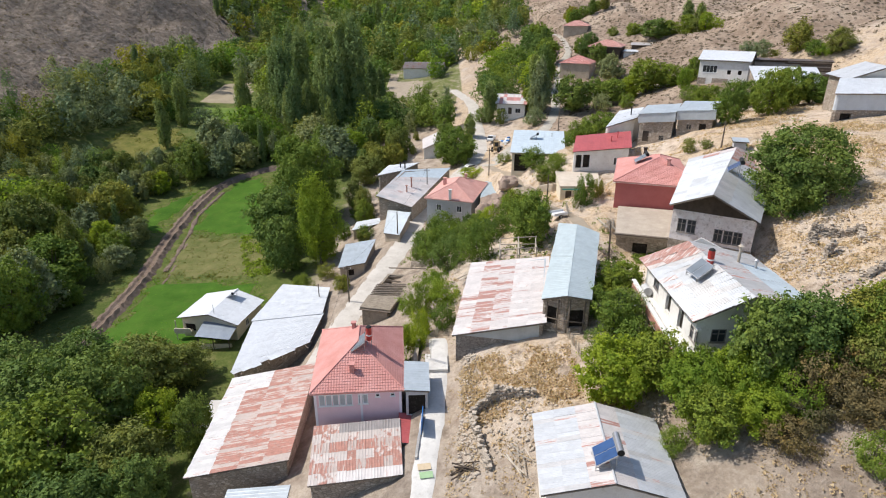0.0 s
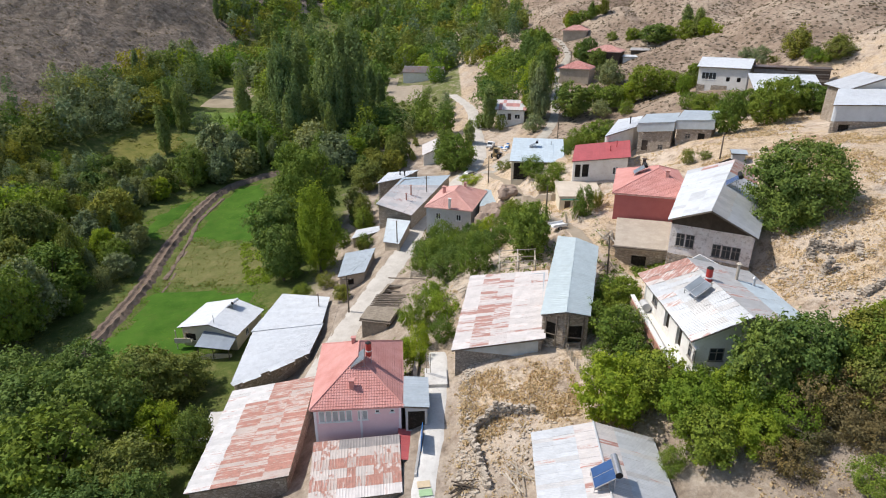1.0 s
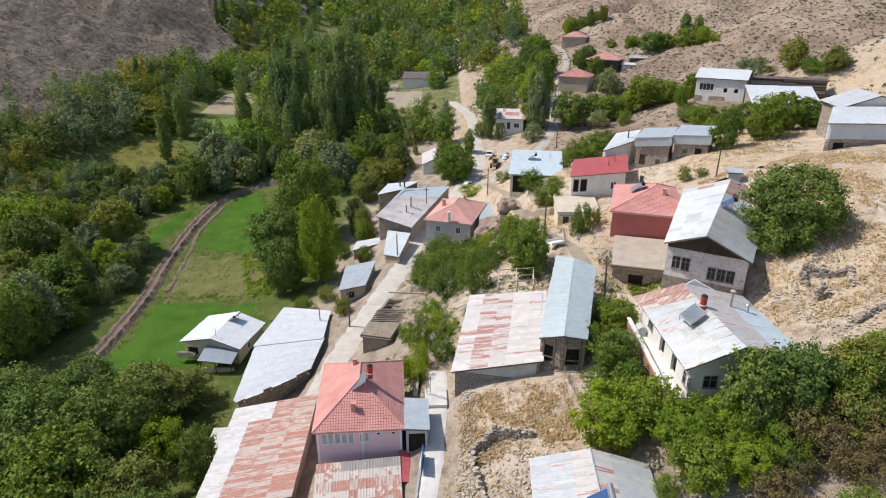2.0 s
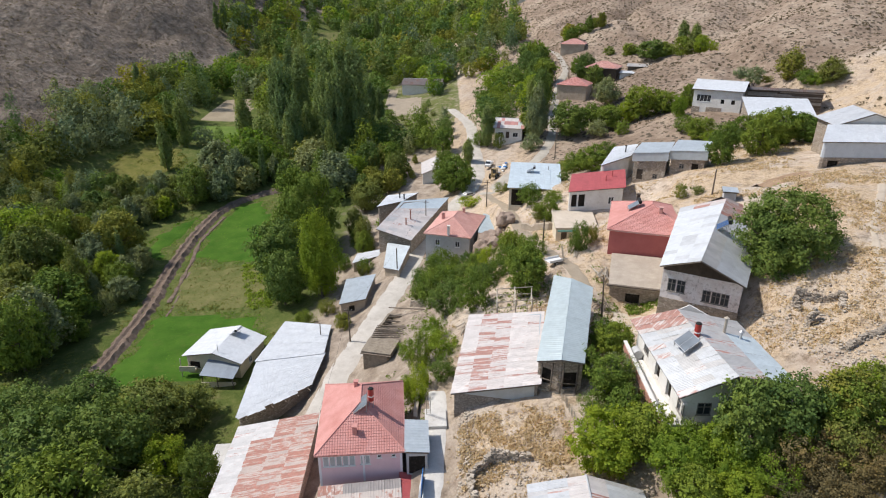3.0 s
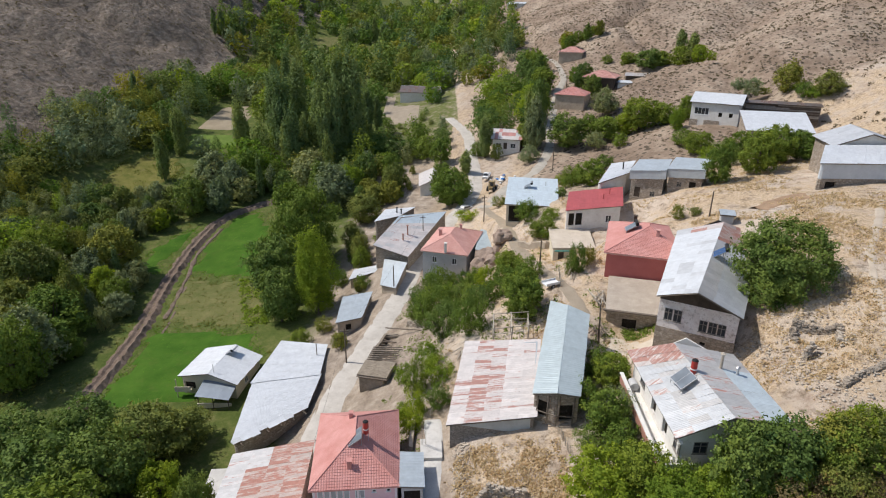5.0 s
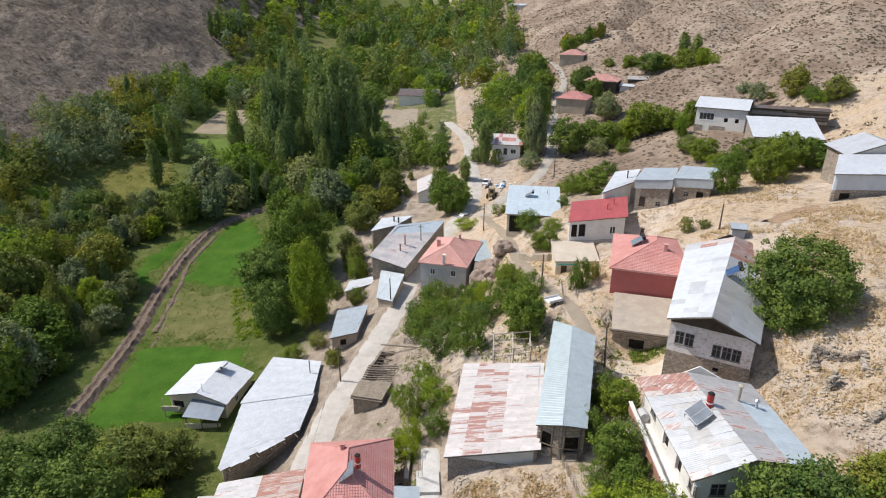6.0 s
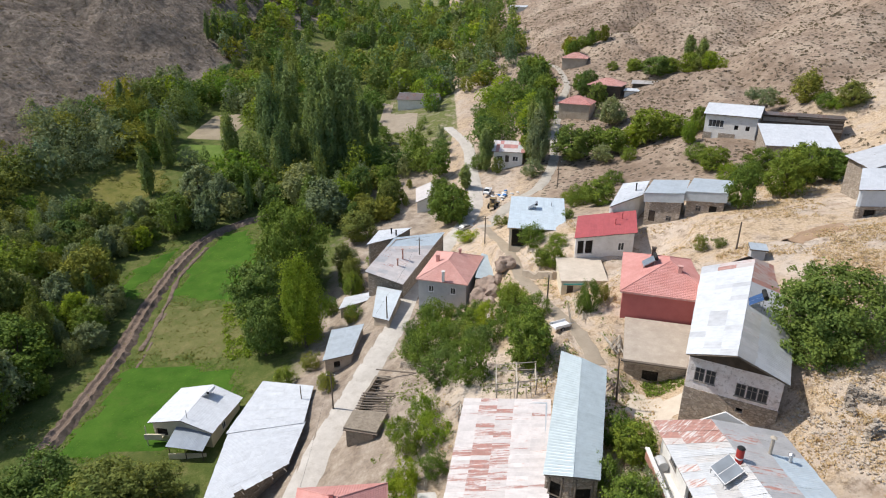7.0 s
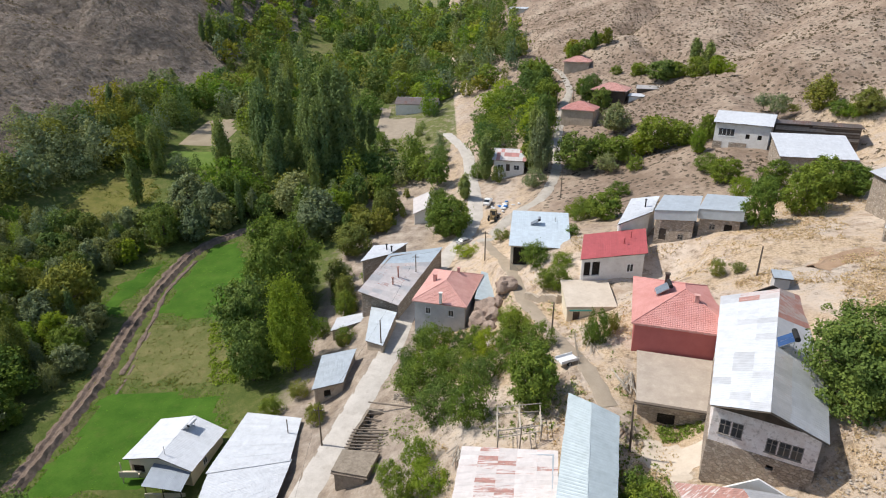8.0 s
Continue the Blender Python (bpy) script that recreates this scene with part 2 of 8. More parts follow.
PINK_ZINC = sheet_metal("pinkish_zinc_sheet", (0.66, 0.60, 0.57), (0.42, 0.29, 0.245), 0.36, 0.05, 0.6)
PINK_PALE = sheet_metal("faded_pinkish_zinc_sheet", (0.67, 0.62, 0.59), (0.50, 0.30, 0.24), 0.30, 0.1, 0.5, (0.92, 1.05))
RUST_BARRED = sheet_metal("rust_barred_sheet", (0.66, 0.605, 0.575), (0.38, 0.165, 0.125), 0.60, 0.1, 0.5, (0.92, 1.05), (5.0, 0.35, 1))
PATCHY = sheet_metal("rust_blotched_sheet", (0.60, 0.53, 0.485), (0.36, 0.15, 0.105), 0.57, 0.1, 0.55, (0.9, 1.06), (1.5, 1.0, 1))
PALE_BLUE = sheet_metal("pale_blue_white_sheet", (0.60, 0.68, 0.72), (0.3, 0.2, 0.15), 0.02, 0.1, 0.45, (0.96, 1.02))
RED_SHEET = sheet_metal("red_sheet", (0.50, 0.115, 0.115), (0.25, 0.08, 0.06), 0.05, 0.05, 0.5, (0.94, 1.04))
TILE = mottled("terracotta_tile", (0.50, 0.215, 0.185), (0.62, 0.325, 0.29), 0.5, 0.8, 0, 0.005, 6.0, (0.36, 0.16, 0.12), 0.35)
TILE_PALE = mottled("faded_red_tile", (0.54, 0.275, 0.235), (0.66, 0.385, 0.335), 0.5, 0.8, 0, 0.005, 6.0, (0.32, 0.2, 0.16), 0.4)
SLATE_BLUE = sheet_metal("slate_blue_sheet", (0.27, 0.31, 0.36), (0.3, 0.2, 0.15), 0.05, 0.15, 0.5, (0.95, 1.04))
FADED_RED = sheet_metal("faded_red_sheet", (0.56, 0.27, 0.24), (0.36, 0.17, 0.13), 0.2, 0.05, 0.55)
SHADOW_SHEET = sheet_metal("shadow_grey_sheet", (0.36, 0.335, 0.325), (0.3, 0.18, 0.13), 0.15)
BROWN_SHEET = sheet_metal("brown_rusted_sheet", (0.19, 0.155, 0.14), (0.17, 0.085, 0.06), 0.45)
PALE_PINK = mottled("pale_pink_trim", (0.82, 0.74, 0.75), (0.88, 0.81, 0.82), 0.7, 0.85, 0, 0.004, 10, (0.6, 0.5, 0.5), 0.2)
PINK = mottled("pink_plaster", (0.78, 0.53, 0.555), (0.84, 0.59, 0.615), 0.7, 0.85, 0, 0.004, 10, (0.55, 0.35, 0.36), 0.2)
RED_WALL = mottled("red_plaster", (0.40, 0.115, 0.105), (0.47, 0.15, 0.135), 0.7, 0.85, 0, 0.004, 10, (0.3, 0.1, 0.09), 0.3)
WHITEWASH = mottled("whitewash", (0.66, 0.63, 0.58), (0.80, 0.78, 0.74), 0.7, 0.9, 0, 0.01, 8, (0.42, 0.36, 0.29), 0.45)
CREAM = mottled("cream_plaster", (0.60, 0.53, 0.40), (0.72, 0.65, 0.51), 0.7, 0.9, 0, 0.008, 8, (0.4, 0.34, 0.25), 0.35)
GREY_PLASTER = mottled("grey_plaster", (0.42, 0.42, 0.42), (0.55, 0.55, 0.54), 0.7, 0.9, 0, 0.008, 8, (0.3, 0.28, 0.26), 0.4)
BLUE_PLASTER = mottled("pale_blue_plaster", (0.52, 0.56, 0.60), (0.64, 0.68, 0.72), 0.7, 0.9, 0, 0.008, 8, (0.4, 0.4, 0.4), 0.35)
PEELING = mottled("peeling_lime_plaster", (0.70, 0.61, 0.56), (0.90, 0.86, 0.83), 1.1, 0.95, 0, 0.05, 4, (0.24, 0.18, 0.135), 0.95)
MUD = mottled("mud_plaster", (0.36, 0.295, 0.225), (0.52, 0.44, 0.35), 0.6, 0.97, 0, 0.02, 6, (0.22, 0.17, 0.12), 0.4)
STONE = masonry("rubble_masonry", [(0.31, 0.25, 0.195), (0.50, 0.415, 0.33), (0.39, 0.33, 0.27), (0.62, 0.535, 0.44)], 0.42, 1.7, (0.24, 0.195, 0.15), 0.08)
BLOCK = masonry("grey_block_masonry", [(0.28, 0.25, 0.22), (0.40, 0.36, 0.315), (0.33, 0.295, 0.26), (0.47, 0.42, 0.37)], 0.42, 1.9, (0.16, 0.135, 0.11), 0.07)
OLD_EARTH = mottled("weathered_earth_roof", (0.20, 0.165, 0.125), (0.36, 0.305, 0.24), 1.6, 0.97, 0, 0.12, 4, (0.12, 0.10, 0.075), 0.6)
RED_SOIL = mottled("reddish_dug_soil", (0.27, 0.175, 0.11), (0.42, 0.30, 0.20), 0.7, 0.97, 0, 0.08, 4, (0.2, 0.13, 0.08), 0.5)
BROWN_RED = mottled("brown_red_paint", (0.34, 0.165, 0.125), (0.43, 0.225, 0.17), 1.0, 0.7, 0, 0.004, 10)
ROOF_EARTH = mottled("trodden_roof_earth", (0.34, 0.29, 0.235), (0.47, 0.405, 0.335), 0.6, 0.97, 0, 0.04, 6, (0.58, 0.51, 0.42), 0.5)
PATH_EARTH = mottled("path_earth", (0.40, 0.335, 0.265), (0.52, 0.445, 0.355), 0.5, 0.97, 0, 0.02, 6, (0.33, 0.27, 0.21), 0.4)
PALE_MUD = mottled("sunlit_trodden_earth", (0.50, 0.425, 0.335), (0.64, 0.56, 0.46), 0.5, 0.97, 0, 0.02, 6, (0.36, 0.29, 0.22), 0.4)
TURQUOISE = mottled("turquoise_paint", (0.06, 0.36, 0.34), (0.09, 0.44, 0.42), 2, 0.6, 0, 0.002, 10)
ROCK = mottled("field_stone", (0.30, 0.25, 0.20), (0.54, 0.47, 0.385), 2.0, 0.95, 0, 0.03, 8, (0.2, 0.17, 0.13), 0.4, 0.35)
WOOD = mottled("weathered_timber", (0.145, 0.115, 0.09), (0.27, 0.225, 0.18), 1.5, 0.9, 0, 0.01, 14, (0.09, 0.07, 0.055), 0.4, 0.3)
PALE_WOOD = mottled("bleached_timber", (0.40, 0.35, 0.28), (0.55, 0.49, 0.41), 1.5, 0.9, 0, 0.01, 14, (0.25, 0.2, 0.16), 0.4, 0.3)
DARK_WOOD = mottled("dark_timber", (0.07, 0.052, 0.04), (0.13, 0.10, 0.075), 1.5, 0.85, 0, 0.01, 14, (0.04, 0.03, 0.025), 0.4, 0.3)
BARK = mottled("bark", (0.10, 0.08, 0.06), (0.20, 0.165, 0.13), 2.0, 0.95, 0, 0.04, 12, (0.06, 0.05, 0.04), 0.4)
FRAME = mottled("white_frame", (0.74, 0.74, 0.73), (0.82, 0.82, 0.81), 2, 0.5, 0, 0.002, 10, (0.5, 0.48, 0.45), 0.15)
STEEL = mottled("dull_steel", (0.36, 0.36, 0.37), (0.52, 0.52, 0.53), 3, 0.4, 0.7, 0.002, 15, (0.25, 0.2, 0.16), 0.2)
RED_PAINT = mottled("red_tank_paint", (0.36, 0.035, 0.03), (0.46, 0.06, 0.05), 3, 0.45, 0, 0.002, 12, (0.25, 0.05, 0.04), 0.2)
BLUE_PAINT = mottled("blue_paint", (0.03, 0.15, 0.42), (0.05, 0.22, 0.55), 3, 0.5, 0, 0.002, 12, (0.05, 0.1, 0.25), 0.2)
BLACK = mottled("black_rubber", (0.015, 0.015, 0.015), (0.03, 0.03, 0.03), 3, 0.8, 0, 0.002, 12, (0.05, 0.045, 0.04), 0.2)
YELLOW_PAINT = mottled("ochre_machine_paint", (0.28, 0.20, 0.10), (0.38, 0.28, 0.14), 3, 0.6, 0, 0.002, 12, (0.2, 0.14, 0.08), 0.3)


def glassy(name, colour, rough=0.08):
    m, nt, b = blank(name, rough, 0, 0.5)
    nt.links.new(ramp(nt, noise_node(nt, world_pos(nt), 0.8, 3), [(0.3, tuple(c * 0.7 for c in colour)), (0.7, colour)]), b.inputs["Base Color"])
    return m


PANE = glassy("window_pane", (0.05, 0.055, 0.06))
PALE_GLAZING = glassy("pale_pane", (0.50, 0.52, 0.53), 0.12)
GREY_WOOD = mottled("greyed_timber", (0.22, 0.195, 0.17), (0.36, 0.325, 0.29), 1.5, 0.9, 0, 0.01, 14, (0.12, 0.10, 0.085), 0.4, 0.3)
COLLECTOR = glassy("solar_collector", (0.04, 0.09, 0.22), 0.15)
COLLECTOR_GREY = glassy("dusty_collector", (0.20, 0.23, 0.26), 0.3)
# near-black colour that stands for the shade inside rooms
INDOOR_SHADE = mottled("indoor_shade_colour", (0.02, 0.017, 0.014), (0.035, 0.03, 0.025), 1, 0.95)

SCRUB = leaf("grey_brown_scrub", (0.105, 0.085, 0.055), (0.19, 0.155, 0.105), 0.35)
LEAF = {
    "walnut": leaf("walnut_leaf", (0.107, 0.156, 0.025), (0.205, 0.273, 0.050)),
    "bright": leaf("bright_leaf", (0.167, 0.238, 0.030), (0.298, 0.383, 0.053), 0.5),
    "dark": leaf("dark_leaf", (0.095, 0.147, 0.034), (0.180, 0.243, 0.062)),
    "poplar": leaf("poplar_leaf", (0.125, 0.180, 0.062), (0.250, 0.310, 0.115)),
    "willow": leaf("willow_leaf", (0.160, 0.190, 0.088), (0.290, 0.325, 0.165)),
    "olive": leaf("olive_leaf", (0.135, 0.157, 0.036), (0.235, 0.257, 0.064)),
    "autumn": leaf("yellowing_leaf", (0.167, 0.172, 0.025), (0.273, 0.268, 0.045)),
    "thorn": leaf("dry_thorn", (0.101, 0.081, 0.040), (0.202, 0.162, 0.076), 0.15),
}


# ---- the ground ----
X_KNOTS = [-300, -180, -110, -60, -30, -10, 5, 25, 50, 90, 150, 300]
Y_KNOTS = [-20, 45, 75, 110, 160, 230, 330, 600]
# cross-sections of the valley, one row for each distance up the valley
HEIGHTS = np.array([
    [30, -13.7, -15, -10, -4.3, -1.2, 0.8, 5.3, 14.3, 29.3, 48.5, 103.9],
    [36, -3.2, -11.9, -9.9, -6.5, 3.3, 8.9, 16.8, 25.5, 32.2, 47.6, 89.1],
    [42, 2.2, -10.4, -8.9, -7.7, 1, 10.7, 17.5, 27.4, 32.6, 47.8, 98],
    [50, 9.2, -7.9, -8.9, -6.2, 1.1, 6.2, 17.4, 24.3, 31.4, 49, 100],
    [62, 21, -3.2, -6.5, -3.4, 1.5, 4.7, 10.7, 16.9, 28.9, 51.5, 105],
    [80, 36, 7.5, 5.6, 5.4, 7.9, 12.8, 17.2, 22.7, 33.9, 54, 110],
    [95, 54, 18.3, 13.7, 15.3, 17.3, 20, 27.4, 37.9, 50.1, 68, 120],
    [150, 115, 62, 42, 42, 45, 50, 58, 66, 90, 125, 170],
])


def hermite(k, v):
    k = np.array(k, float)
    n, v = len(k), np.clip(np.asarray(v, float), k[0], k[-1])
    i = np.clip(np.searchsorted(k, v, side="right") - 1, 0, n - 2)
    h = k[i + 1] - k[i]
    t, r, B = (v - k[i]) / h, np.arange(len(v)), np.zeros((len(v), n))
    B[r, i] += 2 * t**3 - 3 * t**2 + 1
    B[r, i + 1] += 3 * t**2 - 2 * t**3
    for j, w in ((i, t**3 - 2 * t**2 + t), (i + 1, t**3 - t**2)):
        lo, hi = np.maximum(j - 1, 0), np.minimum(j + 1, n - 1)
        B[r, hi] += w * h / (k[hi] - k[lo])
        B[r, lo] -= w * h / (k[hi] - k[lo])
    return B


# terraces and hollows: x, y, reach, height
TERRACES = [(18, 124, 8, 2.2), (5, 116, 8, -2.2), (-12, 121, 6, 1.8), (-24, 95, 6, 2.0), (27, 71.5, 4.5, -4.0), (29, 79.5, 4, -3.0), (22.5, 80, 3.5, 1.2), (33.5, 83.5, 3, -2.0), (33.5, 77.5, 3, -1.8), (41.2, 57.6, 1.5, -1.9), (34.6, 82.2, 3, -1.3), (24.5, 102, 5, -3.4), (-17, 101, 3, -1.4), (24, 84, 2.5, -0.8), (24, 62, 6, -1.5), (36, 114, 7, -1.2), (86, 143, 9, -2.5), (68, 165, 8, 2.5), (20, 47, 5, -1.2), (31, 59.5, 4.5, -3.0), (100, 157, 7, -4.5), (6, 55, 4.5, 0.5), (36, 106, 4.5, -4.0)]


# spurs (+) and gullies (-) of the hills: reach, then corners x, y, height
SPURS = [
    (11, [(52, 262, 0), (64, 276, 1.5), (76, 288, 5), (93, 302, 6), (120, 318, 7), (160, 345, 8)]),
    (9, [(52, 300, 0), (64, 303, -2), (78, 311, -6), (96, 326, -8), (125, 356, -9), (160, 395, -8)]),
    (8, [(82, 236, 0), (95, 241, -2.5), (109, 250, -4), (126, 264, -5), (150, 290, -6)]),
    (9, [(66, 222, 0), (81, 222, 2.0), (101, 219, 2.5), (126, 224, 3.5), (160, 242, 5)]),
    (7, [(92, 197, 0), (100, 187, -2.5), (113, 186, -4), (130, 192, -5), (165, 205, -5)]),
    (8, [(98, 172, 0), (108, 172, 1.0), (122, 171, 2.0), (160, 172, 4)]),
    (10, [(-118, 340, 0), (-132, 346, 4), (-150, 350, 6), (-190, 365, 8)]),
    (9, [(-128, 318, 0), (-145, 322, -3), (-170, 330, -5), (-210, 335, -6)]),
    (9, [(-136, 275, 0), (-155, 282, 3), (-180, 290, 5)]),
]


def spur_height(x, y):
    z = np.zeros(len(x))
    for reach, line in SPURS:
        best, amp = np.full(len(x), 1e9), np.zeros(len(x))
        for a, b in zip(line[:-1], line[1:]):
            dx, dy = b[0] - a[0], b[1] - a[1]
            t = np.clip(((x - a[0]) * dx + (y - a[1]) * dy) / (dx * dx + dy * dy), 0, 1)
            e = np.hypot(x - a[0] - t * dx, y - a[1] - t * dy)
            amp = np.where(e < best, a[2] + t * (b[2] - a[2]), amp)
            best = np.minimum(best, e)
        z = z + amp * np.exp(-((best / reach) ** 2) / 2)
    return z


def slope_height(x, y):
    """The smooth lie of the land, rising to mountains beyond the cross-sections."""
    x, y = np.ravel(np.asarray(x, float)), np.ravel(np.asarray(y, float))
    z = np.einsum("ni,nj,ij->n", hermite(Y_KNOTS, y), hermite(X_KNOTS, x), HEIGHTS)
    for cx, cy, r, up in TERRACES:
        z = z + up * np.exp(-((x - cx) ** 2 + (y - cy) ** 2) / (2 * r * r))
    return z + spur_height(x, y) + 0.16 * np.maximum(y - 600, 0) + 0.30 * np.maximum(np.abs(x) - 300, 0)


ROADS = {
    "road": (1.9, [(-19.0, 66), (-17.6, 74), (-16.2, 81.5), (-13.9, 88), (-10.9, 97.2), (-7.4, 109.7), (-3.9, 127.8), (2.7, 145.5), (9.3, 161.5), (11, 175), (10.5, 195.5), (9.9, 215), (4, 240)]),
    "road_branch": (1.6, [(8.6, 149), (13.2, 151), (19.7, 161), (27.6, 168), (34.4, 186), (38.3, 208), (45.5, 239), (51, 256), (51.3, 280), (44, 310)]),
    "track": (1.6, [(11.5, 150), (12.9, 140), (14.3, 125), (15.5, 109), (17.4, 94), (19.5, 83), (20.6, 76)]),
    "lane": (1.2, [(-2.2, 37), (-1.6, 42), (-0.9, 48), (-0.6, 54), (-0.3, 58.5), (-0.6, 63)]),
}


LINE_Z = {}


def along(line, x, y):
    """Distance to a polyline and the height of the land at the nearest place on it."""
    best, high = np.full(len(x), 1e9), np.zeros(len(x))
    pts = np.array(line, float)
    if line[0] not in LINE_Z:
        LINE_Z[line[0]] = slope_height(pts[:, 0], pts[:, 1])
    zs = LINE_Z[line[0]]
    for a, b, za, zb in zip(pts[:-1], pts[1:], zs[:-1], zs[1:]):
        d = b - a
        t = np.clip(((x - a[0]) * d[0] + (y - a[1]) * d[1]) / (d @ d), 0, 1)
        e = np.hypot(x - a[0] - t * d[0], y - a[1] - t * d[1])
        near = e < best
        best, high = np.where(near, e, best), np.where(near, za + t * (zb - za), high)
    return best, high


def heights(x, y):
    x, y = np.ravel(np.asarray(x, float)), np.ravel(np.asarray(y, float))
    z = slope_height(x, y)
    for half, line in ROADS.values():
        d, h = along(line, x, y)
        s = np.clip(1 - (d - half) / 2.2, 0, 1)
        s = s * s * (3 - 2 * s)
        z = z * (1 - s) + h * s
    return z


def height(x, y):
    return float(heights([x], [y])[0])


def valley_floor(y):
    return np.interp(y, [0, 110, 160, 230, 330, 600, 900], [-11, -9, -6.5, 6.5, 16, 46, 90])


def spread(parts):
    out = [parts[0][0]]
    for lo, hi, step in parts:
        out += list(np.arange(lo, hi, step)[1:]) + [hi]
    return np.array(sorted(set(np.round(out, 3))))


def inside(x, y, poly):
    """Which of the points lie in a polygon."""
    hit = np.zeros(len(x), bool)
    for (ax, ay), (bx, by) in zip(poly, poly[1:] + poly[:1]):
        c = (ay > y) != (by > y)
        hit ^= c & (x < (bx - ax) * (y - ay) / ((by - ay) or 1e-9) + ax)
    return hit


def ground_z(x, y):
    """Height of the ground's surface with its small relief."""
    x, y = np.ravel(np.asarray(x, float)), np.ravel(np.asarray(y, float))
    z = heights(x, y)
    wild = np.clip((z - valley_floor(y) - 4) / 8, 0, 1)
    road = np.min([np.clip((along(l, x, y)[0] - h) / 3, 0, 1) for h, l in ROADS.values()], axis=0)
    rough = np.array([noise.fractal((a * 0.045, b * 0.045, 0.3), 1.0, 2.1, 4) for a, b in zip(x, y)])
    fine = np.array([noise.noise((a * 0.35, b * 0.35, 1.7)) for a, b in zip(x, y)])
    far = np.clip(np.clip((np.abs(x) - 70) / 60, 0, 1) + np.clip((y - 150) / 100, 0, 1), 0, 1)
    gully = np.array([abs(noise.noise((a * 0.021, b * 0.012, 5.1))) for a, b in zip(x, y)])
    return z + road * (rough * (0.25 + 1.7 * wild * far) + fine * (0.07 + 0.24 * wild) - 6.5 * wild * far * np.clip(0.25 - gully, 0, 1) * 2 + far * wild * np.array([noise.fractal((a * 0.16, b * 0.16, 2.3), 0.8, 2.2, 4) for a, b in zip(x, y)]) * np.where(x < -90, 1.9, 0.7)), wild, far


def make_ground():
    xs = spread([(-1500, -300, 60), (-300, -240, 6), (-240, -80, 2.6), (-80, 90, 1.3), (90, 180, 2.5), (180, 300, 5), (300, 1500, 60)])
    ys = spread([(-300, -20, 20), (-20, 25, 3), (25, 135, 1.3), (135, 260, 2.2), (260, 420, 3.2), (420, 700, 9), (700, 2600, 80)])
    X, Y = np.meshgrid(xs, ys)
    x, y = X.ravel(), Y.ravel()
    z, wild, far = ground_z(x, y)
    n, m = len(xs), len(ys)
    i = np.arange(n * m).reshape(m, n)
    quads = np.stack([i[:-1, :-1], i[:-1, 1:], i[1:, 1:], i[1:, :-1]], -1).reshape(-1, 4)
    me = bpy.data.meshes.new("ground")
    me.from_pydata(np.stack([x, y, z], 1).tolist(), [], quads.tolist())
    green = 1 - np.clip((heights(x, y) - valley_floor(y) - 1.5) / 6, 0, 1)
    green = green * np.clip(1 - (x + 26) / 10, 0.35, 1)
    green = np.where((y > 205) & (x < 8) & (heights(x, y) < valley_floor(y) + 7), np.maximum(green, 0.6), green)
    green = np.where((x < -72) & (y > 140) & (y < 300) & (heights(x, y) < valley_floor(y) + 10), np.maximum(green, 0.85), green)
    west_hill = far * wild * np.clip((-95 - x) / 12, 0, 1)
    bare = np.maximum(far, np.clip((y - 116) / 30, 0, 1) * np.clip((x - 18) / 12, 0, 1))
    for name, val in (("green", green), ("steppe", bare * wild * np.where(x > 88, np.clip((y - 168) / 8, 0.12, 1), 1)), ("west_hill", west_hill), ("yard", np.maximum(np.clip((5 - x) / 8, 0, 1), np.clip((46 - y) / 8, 0, 1)) * (1 - 0.5 * far))):
        a = me.attributes.new(name, "FLOAT", "POINT")
        a.data.foreach_set("value", val.astype(np.float32))
    me.polygons.foreach_set("use_smooth", [True] * len(me.polygons))
    me.materials.append(GROUND)
    tagged(new("ground", me), "dry stony hillside falling to a green valley floor", "ground", kind="structure")


make_ground()


def smooth_line(line, step=1.5):
    """A rounded path through the corners of a polyline."""
    p = [np.array(v, float) for v in line]
    p = [2 * p[0] - p[1]] + p + [2 * p[-1] - p[-2]]
    out = []
    for a, b, c, d in zip(p[:-3], p[1:-2], p[2:-1], p[3:]):
        n = max(2, int(np.linalg.norm(c - b) / step))
        for k in range(n):
            t = k / n
            out.append(0.5 * (2 * b + (c - a) * t + (2 * a - 5 * b + 4 * c - d) * t * t + (3 * b - a - 3 * c + d) * t**3))
    return np.array(out + [p[-2]])


